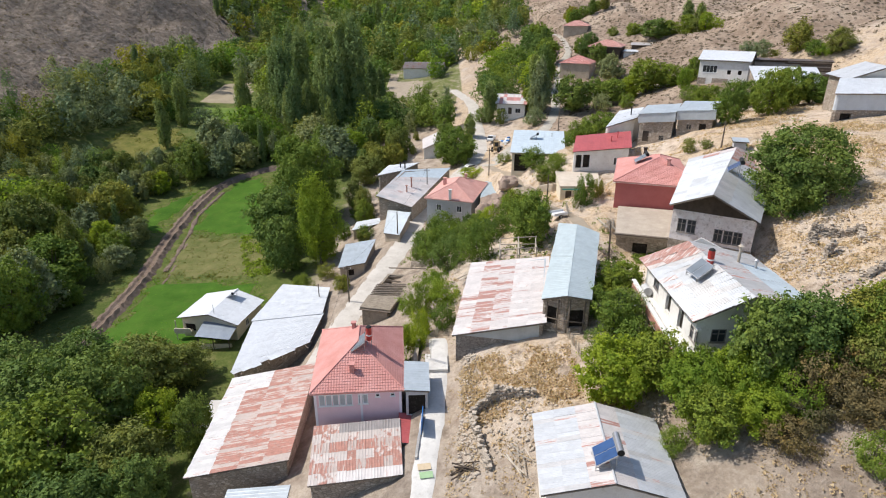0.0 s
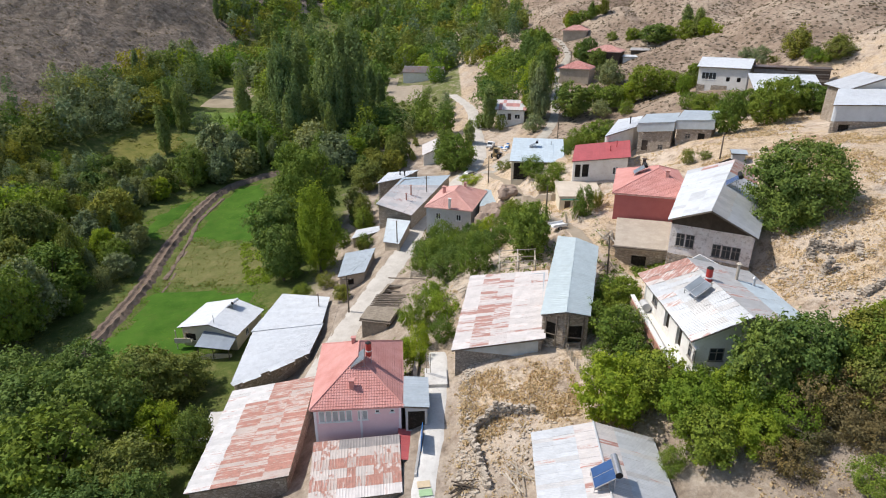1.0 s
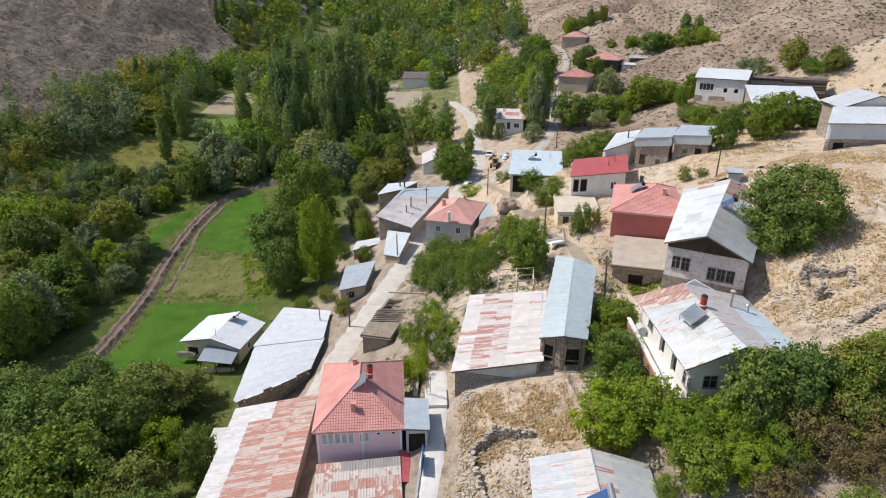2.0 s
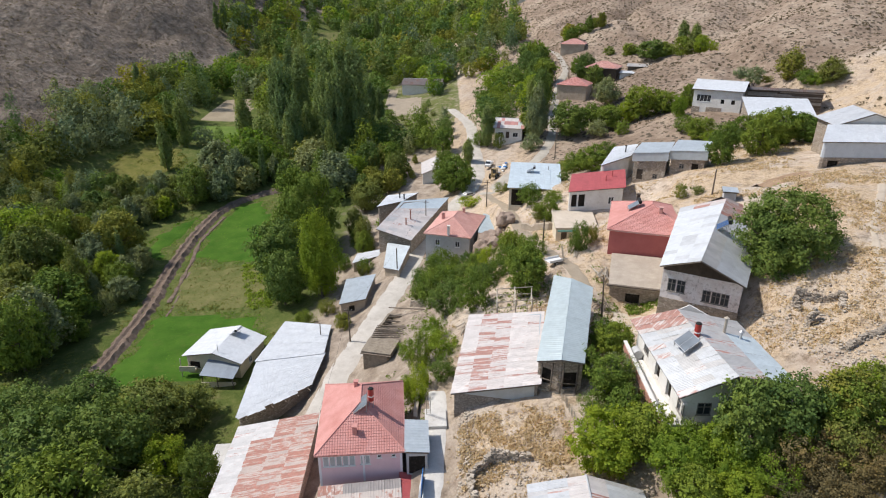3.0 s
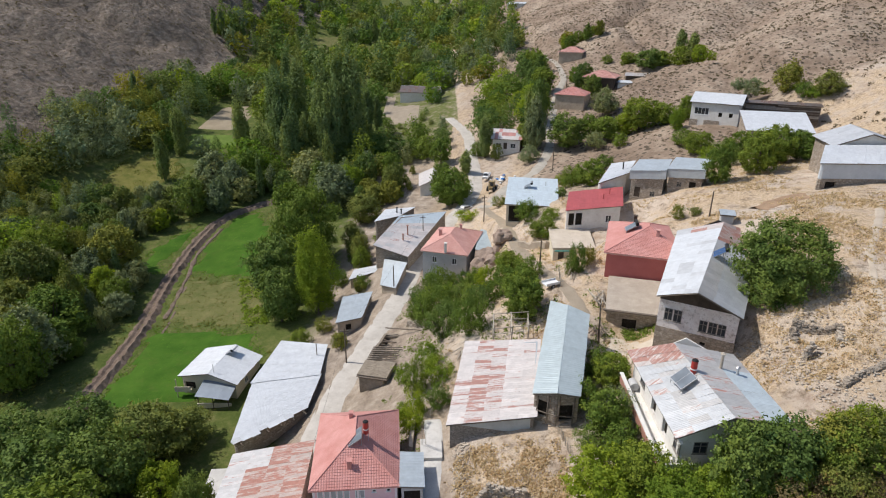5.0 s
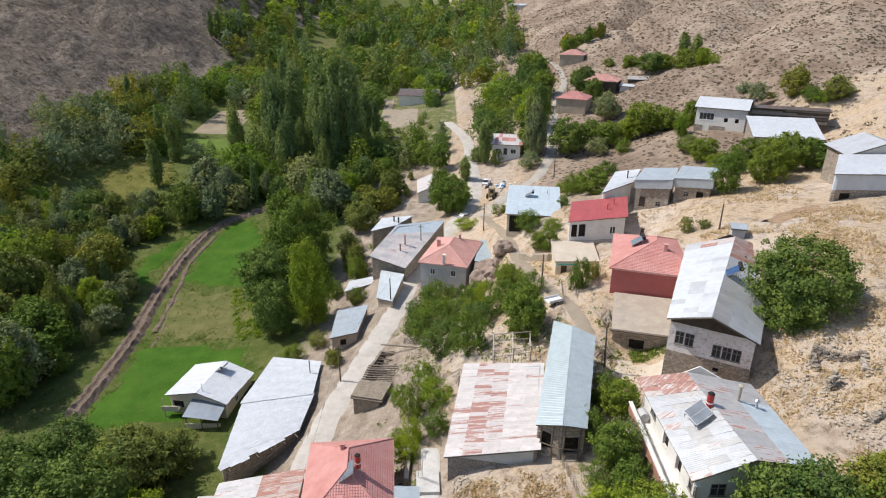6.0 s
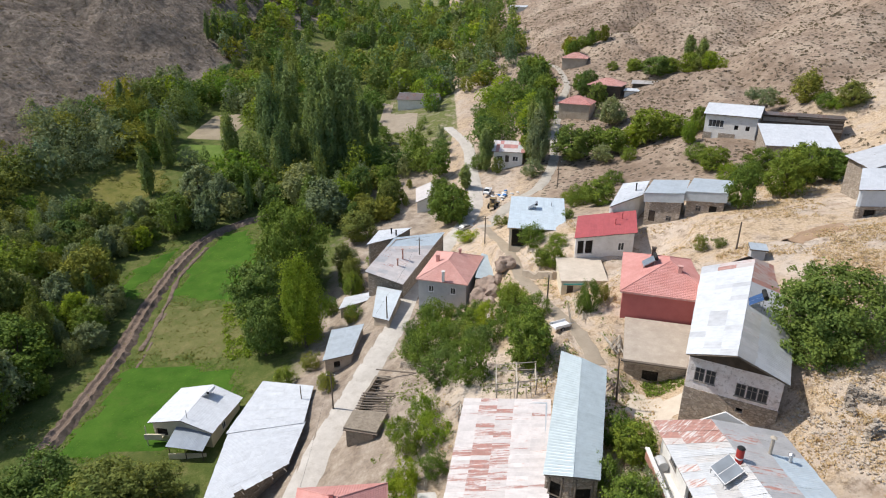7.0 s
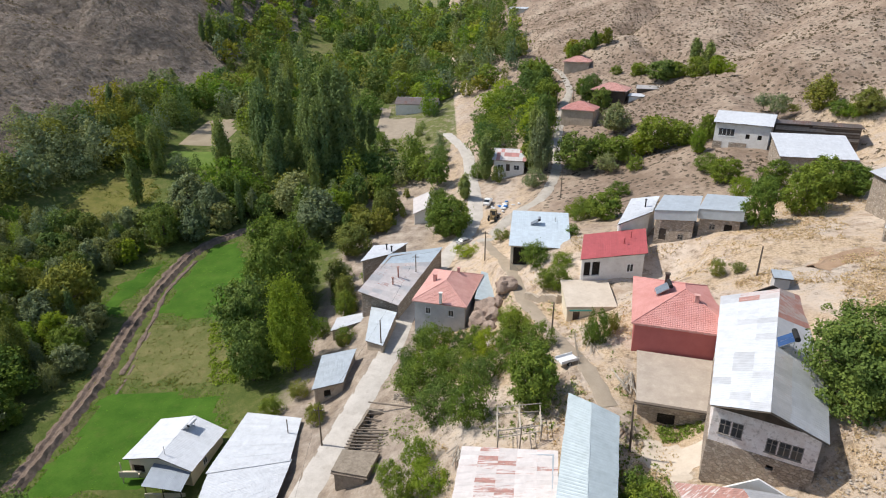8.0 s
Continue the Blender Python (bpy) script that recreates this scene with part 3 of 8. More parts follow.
def strip(name, line, half, mat, label, category, lift=0.07, ragged=0.25, crown=0.0, seed=1, step=1.5, hump=None):
    """A ribbon that lies on the ground along a path; hump(s) adds a cross profile, s from -1 to 1."""
    rng = random.Random(seed)
    c = smooth_line(line, step)
    d = np.gradient(c, axis=0)
    nrm = np.stack([-d[:, 1], d[:, 0]], 1) / np.linalg.norm(d, axis=1)[:, None]
    cols = np.linspace(-1, 1, 9 if hump else 7)
    pts = []
    for k, (q, w) in enumerate(zip(c, nrm)):
        wl, wr = half + rng.uniform(-ragged, ragged), half + rng.uniform(-ragged, ragged)
        for s in cols:
            pts.append(q + w * s * (wl if s > 0 else wr))
    pts = np.array(pts)
    z = ground_z(pts[:, 0], pts[:, 1])[0] + lift
    k = len(cols)
    z = z.reshape(-1, k)
    z = z + crown * (1 - cols**2)[None, :]
    if hump:
        z = z + np.array([[hump(s) * (0.75 + rng.uniform(0, 0.5)) for s in cols] for _ in range(len(c))])
    z[:, 0] -= lift + 0.05
    z[:, -1] -= lift + 0.05
    i = np.arange(len(c) * k).reshape(-1, k)
    me = bpy.data.meshes.new(name)
    me.from_pydata(np.column_stack([pts, z.ravel()]).tolist(), [], np.stack([i[:-1, :-1], i[1:, :-1], i[1:, 1:], i[:-1, 1:]], -1).reshape(-1, 4).tolist())
    me.polygons.foreach_set("use_smooth", [hump is None] * len(me.polygons))
    me.materials.append(mat)
    return tagged(new(name, me), label, category, kind="structure")


strip("road", ROADS["road"][1], 2.15, ROAD, "pale gravel village road between the houses", "road", crown=0.05, ragged=0.05)
strip("road", ROADS["road_branch"][1], 1.5, FAR_ROAD, "pale gravel road climbing past the far houses", "road", crown=0.05, seed=2)
strip("track", ROADS["track"][1], 1.3, TRACK, "dusty dirt track up to the upper houses", "road", seed=3)
strip("lane", ROADS["lane"][1], 1.15, CONCRETE, "narrow pale concrete lane beside the pink house", "pavement", ragged=0.08, seed=4)
strip("hill_path", [(45, 52), (46.4, 56), (48.5, 61), (51.5, 67), (56.5, 74), (66, 86), (74, 91)], 0.5, PATH_EARTH, "narrow trodden path across the dry slope", "path", seed=5)
strip("soil_bank", [(-62.5, 84), (-62.2, 90), (-62.6, 101), (-63.6, 115), (-66.4, 132), (-68.0, 154), (-65.4, 170), (-58, 179.5), (-48, 184)], 1.9, EARTH, "bank of freshly dug brown earth along a ditch", "earth bank",
      lift=0.08, ragged=0.4, seed=6, step=0.9, hump=lambda s: 0.75 * math.exp(-((s + 0.45) / 0.3) ** 2) + 0.4 * math.exp(-((s - 0.6) / 0.25) ** 2))
strip("earth_cutting", [(49.5, 89.5), (52.5, 91.2), (55, 92.2), (58, 92)], 1.7, RED_SOIL, "bare reddish brown cutting on the slope", "earth bank", lift=0.05, ragged=0.5, seed=12, step=0.8, hump=lambda s: 0.3 * math.exp(-((s - 0.5) / 0.3) ** 2))
strip("hose_trench", [(-58, 88), (-57.5, 100), (-58.5, 115), (-61, 130), (-62.5, 138)], 0.3, EARTH, "narrow dark furrow through the field", "furrow", seed=7, ragged=0.1, step=1.0)


def patch(name, poly, mat, label, category, lift=0.14, step=1.2, seed=1):
    """A field that lies on the ground inside an outline."""
    xs = np.arange(min(p[0] for p in poly), max(p[0] for p in poly) + step, step)
    ys = np.arange(min(p[1] for p in poly), max(p[1] for p in poly) + step, step)
    X, Y = np.meshgrid(xs, ys)
    wob = np.array([noise.noise((a * 0.27, b * 0.27, 3.0 + seed)) for a, b in zip(X.ravel(), Y.ravel())]).reshape(X.shape)
    keep = inside((X + wob * 2.2).ravel(), (Y + wob * 2.2).ravel(), poly).reshape(X.shape)
    z = (ground_z(X, Y)[0]).reshape(X.shape) + lift + wob * 0.05
    i = np.arange(X.size).reshape(X.shape)
    full = keep[:-1, :-1] & keep[:-1, 1:] & keep[1:, 1:] & keep[1:, :-1]
    quads = np.stack([i[:-1, :-1], i[:-1, 1:], i[1:, 1:], i[1:, :-1]], -1)[full]
    used = np.unique(quads)
    back = np.full(X.size, -1)
    back[used] = np.arange(len(used))
    near = np.zeros(X.shape, int)
    for dy, dx in ((0, 0), (0, 1), (1, 0), (1, 1)):
        near[dy:dy + full.shape[0], dx:dx + full.shape[1]] += full
    z = np.where(near < 4, z - lift - 0.25, z)
    v = np.stack([X.ravel(), Y.ravel(), z.ravel()], 1)[used]
    me = bpy.data.meshes.new(name)
    me.from_pydata(v.tolist(), [], back[quads].tolist())
    me.polygons.foreach_set("use_smooth", [True] * len(me.polygons))
    me.materials.append(mat)
    return tagged(new(name, me), label, category, kind="structure")


FIELD_A = [(-65, 140.5), (-54, 137.5), (-40, 136), (-40, 152), (-55, 178), (-63, 174), (-66, 155)]
FIELD_B = [(-61, 84), (-60.6, 100), (-61.2, 114.6), (-48, 113), (-37, 110.5), (-33, 101), (-38, 88), (-50, 87)]
FIELD_C = [(-79, 139), (-79, 156), (-71.5, 170), (-69, 164), (-71, 150), (-70, 140)]
FALLOW = [(-60.2, 114), (-48, 113.4), (-37.5, 111), (-37, 126), (-41, 135.6), (-54, 137), (-64.5, 140)]
FAR_FIELD = [(-98, 224), (-74, 222), (-79, 242), (-101, 244)]
FAR_STUBBLE = [(-102, 245), (-78, 246), (-80, 268), (-88, 292), (-101, 284)]
PALE_FIELD = [(-98, 296), (-88, 304), (-93, 323), (-102, 312)]
YARD = [(-28, 312), (-27, 264), (-21, 250), (-7, 247), (-6, 280), (-18, 284), (-20, 300)]
GLADE = [(-90, 463), (-72, 483), (-66, 430), (-66, 404), (-82, 400)]
MEADOW = [(-111, 179), (-94, 185), (-87, 202), (-93, 218), (-108, 215), (-112, 198)]
MEADOW_EAST = [(-86, 203), (-68, 205), (-71, 217), (-90, 219)]
CLEARINGS = [FAR_FIELD, FAR_STUBBLE, PALE_FIELD, YARD, GLADE, MEADOW, MEADOW_EAST]
GRASS = mottled("dry_meadow_grass", (0.105, 0.12, 0.026), (0.235, 0.205, 0.062), 0.25, 0.95, 0, 0.15, 3.0, (0.30, 0.23, 0.12), 0.6)
patch("crop_field", FIELD_A, CROP, "bright green crop field beside the ditch", "field")
patch("crop_field", FIELD_B, CROP, "bright green crop field below the cottage", "field", seed=2)
patch("crop_field", FIELD_C, CROP, "narrow green crop field beyond the ditch", "field", seed=3)
patch("fallow_field", FALLOW, WEEDS, "weedy yellow-green fallow strip between green fields", "field", seed=4, lift=0.12)
patch("far_field", FAR_FIELD, mottled("young_crop", (0.09, 0.15, 0.028), (0.16, 0.22, 0.05), 0.2, 0.95, 0, 0.1, 4.0, (0.2, 0.2, 0.09), 0.4), "pale green field in a clearing of the valley", "field", step=2, lift=0.25, seed=5)
patch("stubble_field", FAR_STUBBLE, STUBBLE, "pale stubble field in a clearing", "field", step=2, lift=0.25, seed=6)
patch("stubble_field", PALE_FIELD, STUBBLE, "pale stubble field among trees", "field", step=2, lift=0.25, seed=7)
patch("meadow", GLADE, WEEDS, "small grassy glade among the far woods", "meadow", step=2, lift=0.3, seed=14)
patch("bare_yard", YARD, TRACK, "bare trodden yard before a house in the valley", "yard", step=2, lift=0.25, seed=8)
patch("bare_yard", [(21.3, 73.0), (30.2, 72.6), (30.0, 67), (26, 65.2), (21.2, 67.4)], PALE_MUD, "pale trodden yard before the stable", "yard", step=0.8, lift=0.1, seed=14)
patch("meadow", MEADOW, GRASS, "dry yellow-green meadow among willows", "meadow", step=1.6, lift=0.2, seed=9)
patch("meadow", MEADOW_EAST, GRASS, "small dry meadow behind the willows", "meadow", step=1.6, lift=0.2, seed=10)
strip("field_track", [(-60.2, 118), (-61.6, 128), (-63.4, 140), (-65.2, 152), (-63.5, 166)], 0.55, EARTH, "worn earth track along the ditch", "path", seed=11, ragged=0.3, lift=0.2)


# ---- building blocks ----
def part(name, bm, material, parent=None, label="", smooth=False):
    """Links a bmesh as one mesh object, under a thing or under a part."""
    me = bpy.data.meshes.new(name)
    bmesh.ops.recalc_face_normals(bm, faces=bm.faces)
    bm.to_mesh(me)
    bm.free()
    me.materials.append(material)
    if smooth:
        me.polygons.foreach_set("use_smooth", [True] * len(me.polygons))
    ob = new(name, me)
    ob.parent = parent
    if label:
        ob["label"] = label
    return ob


def thing(name, label, category, m, group=""):
    ob = new(name)
    ob.empty_display_size = 0.3
    ob.matrix_world = m
    return tagged(ob, label, category, group)


def box(bm, x0, x1, y0, y1, z0, z1, m=None):
    vs = [bm.verts.new((x, y, z)) for z in (z0, z1) for x, y in ((x0, y0), (x1, y0), (x1, y1), (x0, y1))]
    for f in ((3, 2, 1, 0), (4, 5, 6, 7), (0, 1, 5, 4), (1, 2, 6, 5), (2, 3, 7, 6), (3, 0, 4, 7)):
        bm.faces.new([vs[i] for i in f])
    if m:
        for v in vs:
            v.co = m @ v.co
    return vs


def boxes(*rows):
    bm = bmesh.new()
    for r in rows:
        box(bm, *r)
    return bm


def beam(bm, a, b, r0, r1=None, sides=6):
    """A tapered round bar from a to b."""
    a, b, r1 = Vector(a), Vector(b), r0 if r1 is None else r1
    q = (b - a).to_track_quat("Z", "Y")
    rings = []
    for p, r in ((a, r0), (b, r1)):
        rings.append([bm.verts.new(p + q @ Vector((r * math.cos(2 * math.pi * i / sides), r * math.sin(2 * math.pi * i / sides), 0))) for i in range(sides)])
    for i in range(sides):
        j = (i + 1) % sides
        bm.faces.new((rings[0][i], rings[0][j], rings[1][j], rings[1][i]))
    bm.faces.new(rings[0][::-1])
    bm.faces.new(rings[1])


def beams(*rows, sides=6):
    bm = bmesh.new()
    for r in rows:
        beam(bm, *r, sides=sides)
    return bm


def slab(quad, thick):
    """A flat board under four corners."""
    bm = bmesh.new()
    p = [Vector(v) for v in quad]
    n = (p[1] - p[0]).cross(p[-1] - p[0]).normalized()
    if n.z < 0:
        n = -n
    top = [bm.verts.new(v) for v in p]
    low = [bm.verts.new(v - n * thick) for v in p]
    bm.faces.new(top)
    bm.faces.new(low[::-1])
    for i in range(len(p)):
        j = (i + 1) % len(p)
        bm.faces.new((top[i], low[i], low[j], top[j]))
    return bm


def curved_slab(quad, thick, n=8):
    """A roof deck under four corners that need not lie in one plane."""
    bm = bmesh.new()
    p = [Vector(v) for v in quad]
    rows = []
    for i in range(n + 1):
        for j in range(n + 1):
            u, v = i / n, j / n
            s = (p[0] * (1 - u) + p[1] * u) * (1 - v) + (p[3] * (1 - u) + p[2] * u) * v
            rows.append((bm.verts.new(s - Vector((0, 0, 0.07))), bm.verts.new(s - Vector((0, 0, 0.07 + thick)))))
    k = n + 1
    for i in range(n):
        for j in range(n):
            c = (i * k + j, (i + 1) * k + j, (i + 1) * k + j + 1, i * k + j + 1)
            bm.faces.new([rows[x][0] for x in c])
            bm.faces.new([rows[x][1] for x in c[::-1]])
    edge = [i * k for i in range(k)] + [n * k + j for j in range(1, k)] + [i * k + n for i in range(n - 1, -1, -1)] + [j for j in range(n - 1, 0, -1)]
    for a, b in zip(edge, edge[1:] + edge[:1]):
        bm.faces.new((rows[a][0], rows[a][1], rows[b][1], rows[b][0]))
    return bm


def wall_bm(length, high, thick, holes):
    """An upright wall along x from 0, its outer face at y = 0, with openings (x, z, w, h) right through it."""
    bm = bmesh.new()
    xs = sorted({0.0, length, *[h[0] for h in holes], *[h[0] + h[2] for h in holes]})
    zs = sorted({0.0, high, *[h[1] for h in holes], *[h[1] + h[3] for h in holes]})
    for x0, x1 in zip(xs[:-1], xs[1:]):
        run = None
        for z0, z1 in zip(zs[:-1], zs[1:]):
            xc, zc = (x0 + x1) / 2, (z0 + z1) / 2
            hole = any(h[0] < xc < h[0] + h[2] and h[1] < zc < h[1] + h[3] for h in holes)
            if not hole:
                run = (run[0], z1) if run else (z0, z1)
            if run and (hole or z1 == zs[-1]):
                box(bm, x0, x1, 0, thick, run[0], run[1])
                run = None
    bmesh.ops.remove_doubles(bm, verts=bm.verts, dist=1e-4)
    return bm


def window(parent, m, w, h, panes=2, frame_mat=None, sill=True, glass=None):
    """A window in an opening: frame with mullions, panes behind it, a sill."""
    fm = frame_mat or FRAME
    bm = bmesh.new()
    t = 0.07
    for r in ((0, w, 0, t), (0, w, h - t, h), (0, t, t, h - t), (w - t, w, t, h - t)):
        box(bm, r[0], r[1], -0.03, 0.10, r[2], r[3])
    for i in range(1, panes):
        box(bm, w * i / panes - 0.035, w * i / panes + 0.035, -0.02, 0.10, t, h - t)
    ob = part("window", bm, fm, parent)
    ob.matrix_local = m
    for i in range(panes):
        part("pane", boxes((w * i / panes + 0.03, w * (i + 1) / panes - 0.03, 0.03, 0.045, t, h - t)), glass or PANE, ob)
    if sill:
        part("sill", boxes((-0.08, w + 0.08, -0.08, 0.1, -0.07, 0.0)), fm, ob)
    return ob


def door(parent, m, w, h, mat):
    bm = boxes((0, w, 0.10, 0.16, 0, h), (0, 0.06, 0.04, 0.2, 0, h), (w - 0.06, w, 0.04, 0.2, 0, h), (0, w, 0.04, 0.2, h - 0.06, h))
    ob = part("door", bm, mat, parent)
    ob.matrix_local = m
    part("handle", boxes((w * 0.82, w * 0.9, 0.05, 0.11, h * 0.47, h * 0.5)), STEEL, ob)
    return ob


def sheet_mesh(c, ribs):
    """One ribbed roofing sheet between four corners in its own plane: low start, low end, high end, high start."""
    prof = []
    for i in range(ribs):
        prof += [(i / ribs, 0.0), ((i + 0.58) / ribs, 0.0), ((i + 0.70) / ribs, 0.015), ((i + 0.88) / ribs, 0.015)]
    prof.append((1.0, 0.0))
    verts = [(*(c[0] * (1 - s) + c[1] * s if low else c[3] * (1 - s) + c[2] * s), z) for low in (True, False) for s, z in prof]
    k = len(prof)
    me = bpy.data.meshes.new("roof_sheet")
    me.from_pydata(verts, [], [(i, i + 1, k + i + 1, k + i) for i in range(k - 1)])
    return me


def sheet_plane(roof, quad, nu, nv, pick, rng, ribs=4, loose=1.0):
    """Covers a roof plane with lapped sheets. quad: low start, low end, high end, high start; pick(u, v) gives a sheet's material."""
    p = [Vector(v) for v in quad]

    def spot(u, v):
        return (p[0] * (1 - u) + p[1] * u) * (1 - v) + (p[3] * (1 - u) + p[2] * u) * v

    for a in range(nu):
        for b in range(nv):
            shift = rng.uniform(-0.012, 0.012) * loose
            u0, u1, v0, v1 = a / nu, (a + 1.03) / nu, (b - 0.03) / nv + shift / nv, (b + 1.02) / nv
            cell = [spot(u0, v0), spot(u1, v0), spot(u1, v1), spot(u0, v1)]
            o = cell[0]
            ex = (cell[1] - o).normalized()
            n = (cell[2] - o).cross(cell[3] - cell[1]).normalized()
            ey = n.cross(ex).normalized()
            me = sheet_mesh([Vector(((q - o).dot(ex), (q - o).dot(ey))) for q in cell], ribs)
            me.materials.append(pick(min(0.999, (a + 0.5) / nu), (b + 0.5) / nv))
            m = Matrix((ex, ey, n)).transposed().to_4x4()
            m.translation = o + n * (0.02 + 0.01 * (a % 2) + 0.01 * (b % 2) + rng.uniform(0, 0.012) * loose)
            ob = new("roof_sheet", me)
            ob.parent = roof
            ob.matrix_local = m @ pose(0, 0, 0, rng.uniform(-0.25, 0.25) * loose, rng.uniform(-0.3, 0.3) * loose, 0)


def tile_facet(roof, poly, mat, tile=0.27, course=0.29):
    """A facet of a tiled roof: rolled tiles in stepped courses, cut to the facet's outline. poly: eave start, eave end, then the upper corners."""
    p = [Vector(v) for v in poly]
    ex = (p[1] - p[0]).normalized()
    n = ex.cross(p[-1] - p[0]).normalized()
    ey = n.cross(ex)
    flat = [((v - p[0]).dot(ex), (v - p[0]).dot(ey)) for v in p]
    x0, x1 = min(a for a, _ in flat), max(a for a, _ in flat)
    y1 = max(b for _, b in flat)
    xs = np.arange(x0, x1 + tile, tile / 4)
    rows = []
    for c in range(int(y1 / course) + 1):
        rows += [(c * course, 0.055), ((c + 1) * course - 0.005, 0.012)]
    Xg, Yg = np.meshgrid(xs, [r[0] for r in rows])
    Zg = np.array([r[1] for r in rows])[:, None] + 0.035 * np.abs(np.sin(np.pi * Xg / tile))
    k = len(xs)
    idx = np.arange(Xg.size).reshape(Xg.shape)
    me = bpy.data.meshes.new("tiles")
    me.from_pydata(np.stack([Xg.ravel(), Yg.ravel(), Zg.ravel()], 1).tolist(), [], np.stack([idx[:-1, :-1], idx[:-1, 1:], idx[1:, 1:], idx[1:, :-1]], -1).reshape(-1, 4).tolist())
    bm = bmesh.new()
    bm.from_mesh(me)
    bpy.data.meshes.remove(me)
    for (ax, ay), (bx, by) in zip(flat, flat[1:] + flat[:1]):
        d = Vector((bx - ax, by - ay, 0))
        if d.length < 1e-3:
            continue
        bmesh.ops.bisect_plane(bm, geom=bm.verts[:] + bm.edges[:] + bm.faces[:], plane_co=(ax, ay, 0), plane_no=(d.y, -d.x, 0), clear_outer=True)
    m = Matrix((ex, ey, n)).transposed().to_4x4()
    m.translation = p[0] + n * 0.01
    ob = part("tiled_slope", bm, mat, roof, smooth=False)
    ob.matrix_local = m


def mixed(*weights, seed=0):
    """Picks sheets at random in the given shares."""
    rng = random.Random(seed)
    mats, w = [m for m, _ in weights], [v for _, v in weights]
    return lambda u, v: rng.choices(mats, w)[0]


def fitting(ob, q, ow, oh, k, thick):
    """What sits in an opening: a door, a near-black sheet coloured as the shade of an open doorway, or a window."""
    if k == "door":
        door(ob, q, ow, oh, DARK_WOOD)
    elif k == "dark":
        part("doorway", boxes((0, ow, thick - 0.06, thick - 0.02, 0, oh)), INDOOR_SHADE, ob).matrix_local = q
    else:
        window(ob, q, ow, oh, int(k[-1]) if k[-1].isdigit() else 2, GREY_WOOD if k.startswith("old") else FRAME, True, PALE_GLAZING if k.startswith("lit") else None)
        if k.startswith("old"):
            bar = part("glazing_bar", boxes((0.07, ow - 0.07, -0.015, 0.10, oh * 0.62, oh * 0.62 + 0.06)), GREY_WOOD, ob)
            bar.matrix_local = q


def world_part(name, bm, mat, ob, label=""):
    """A part of ob whose mesh was built in world places."""
    bm.transform(ob.matrix_basis.inverted())
    return part(name, bm, mat, ob, label)


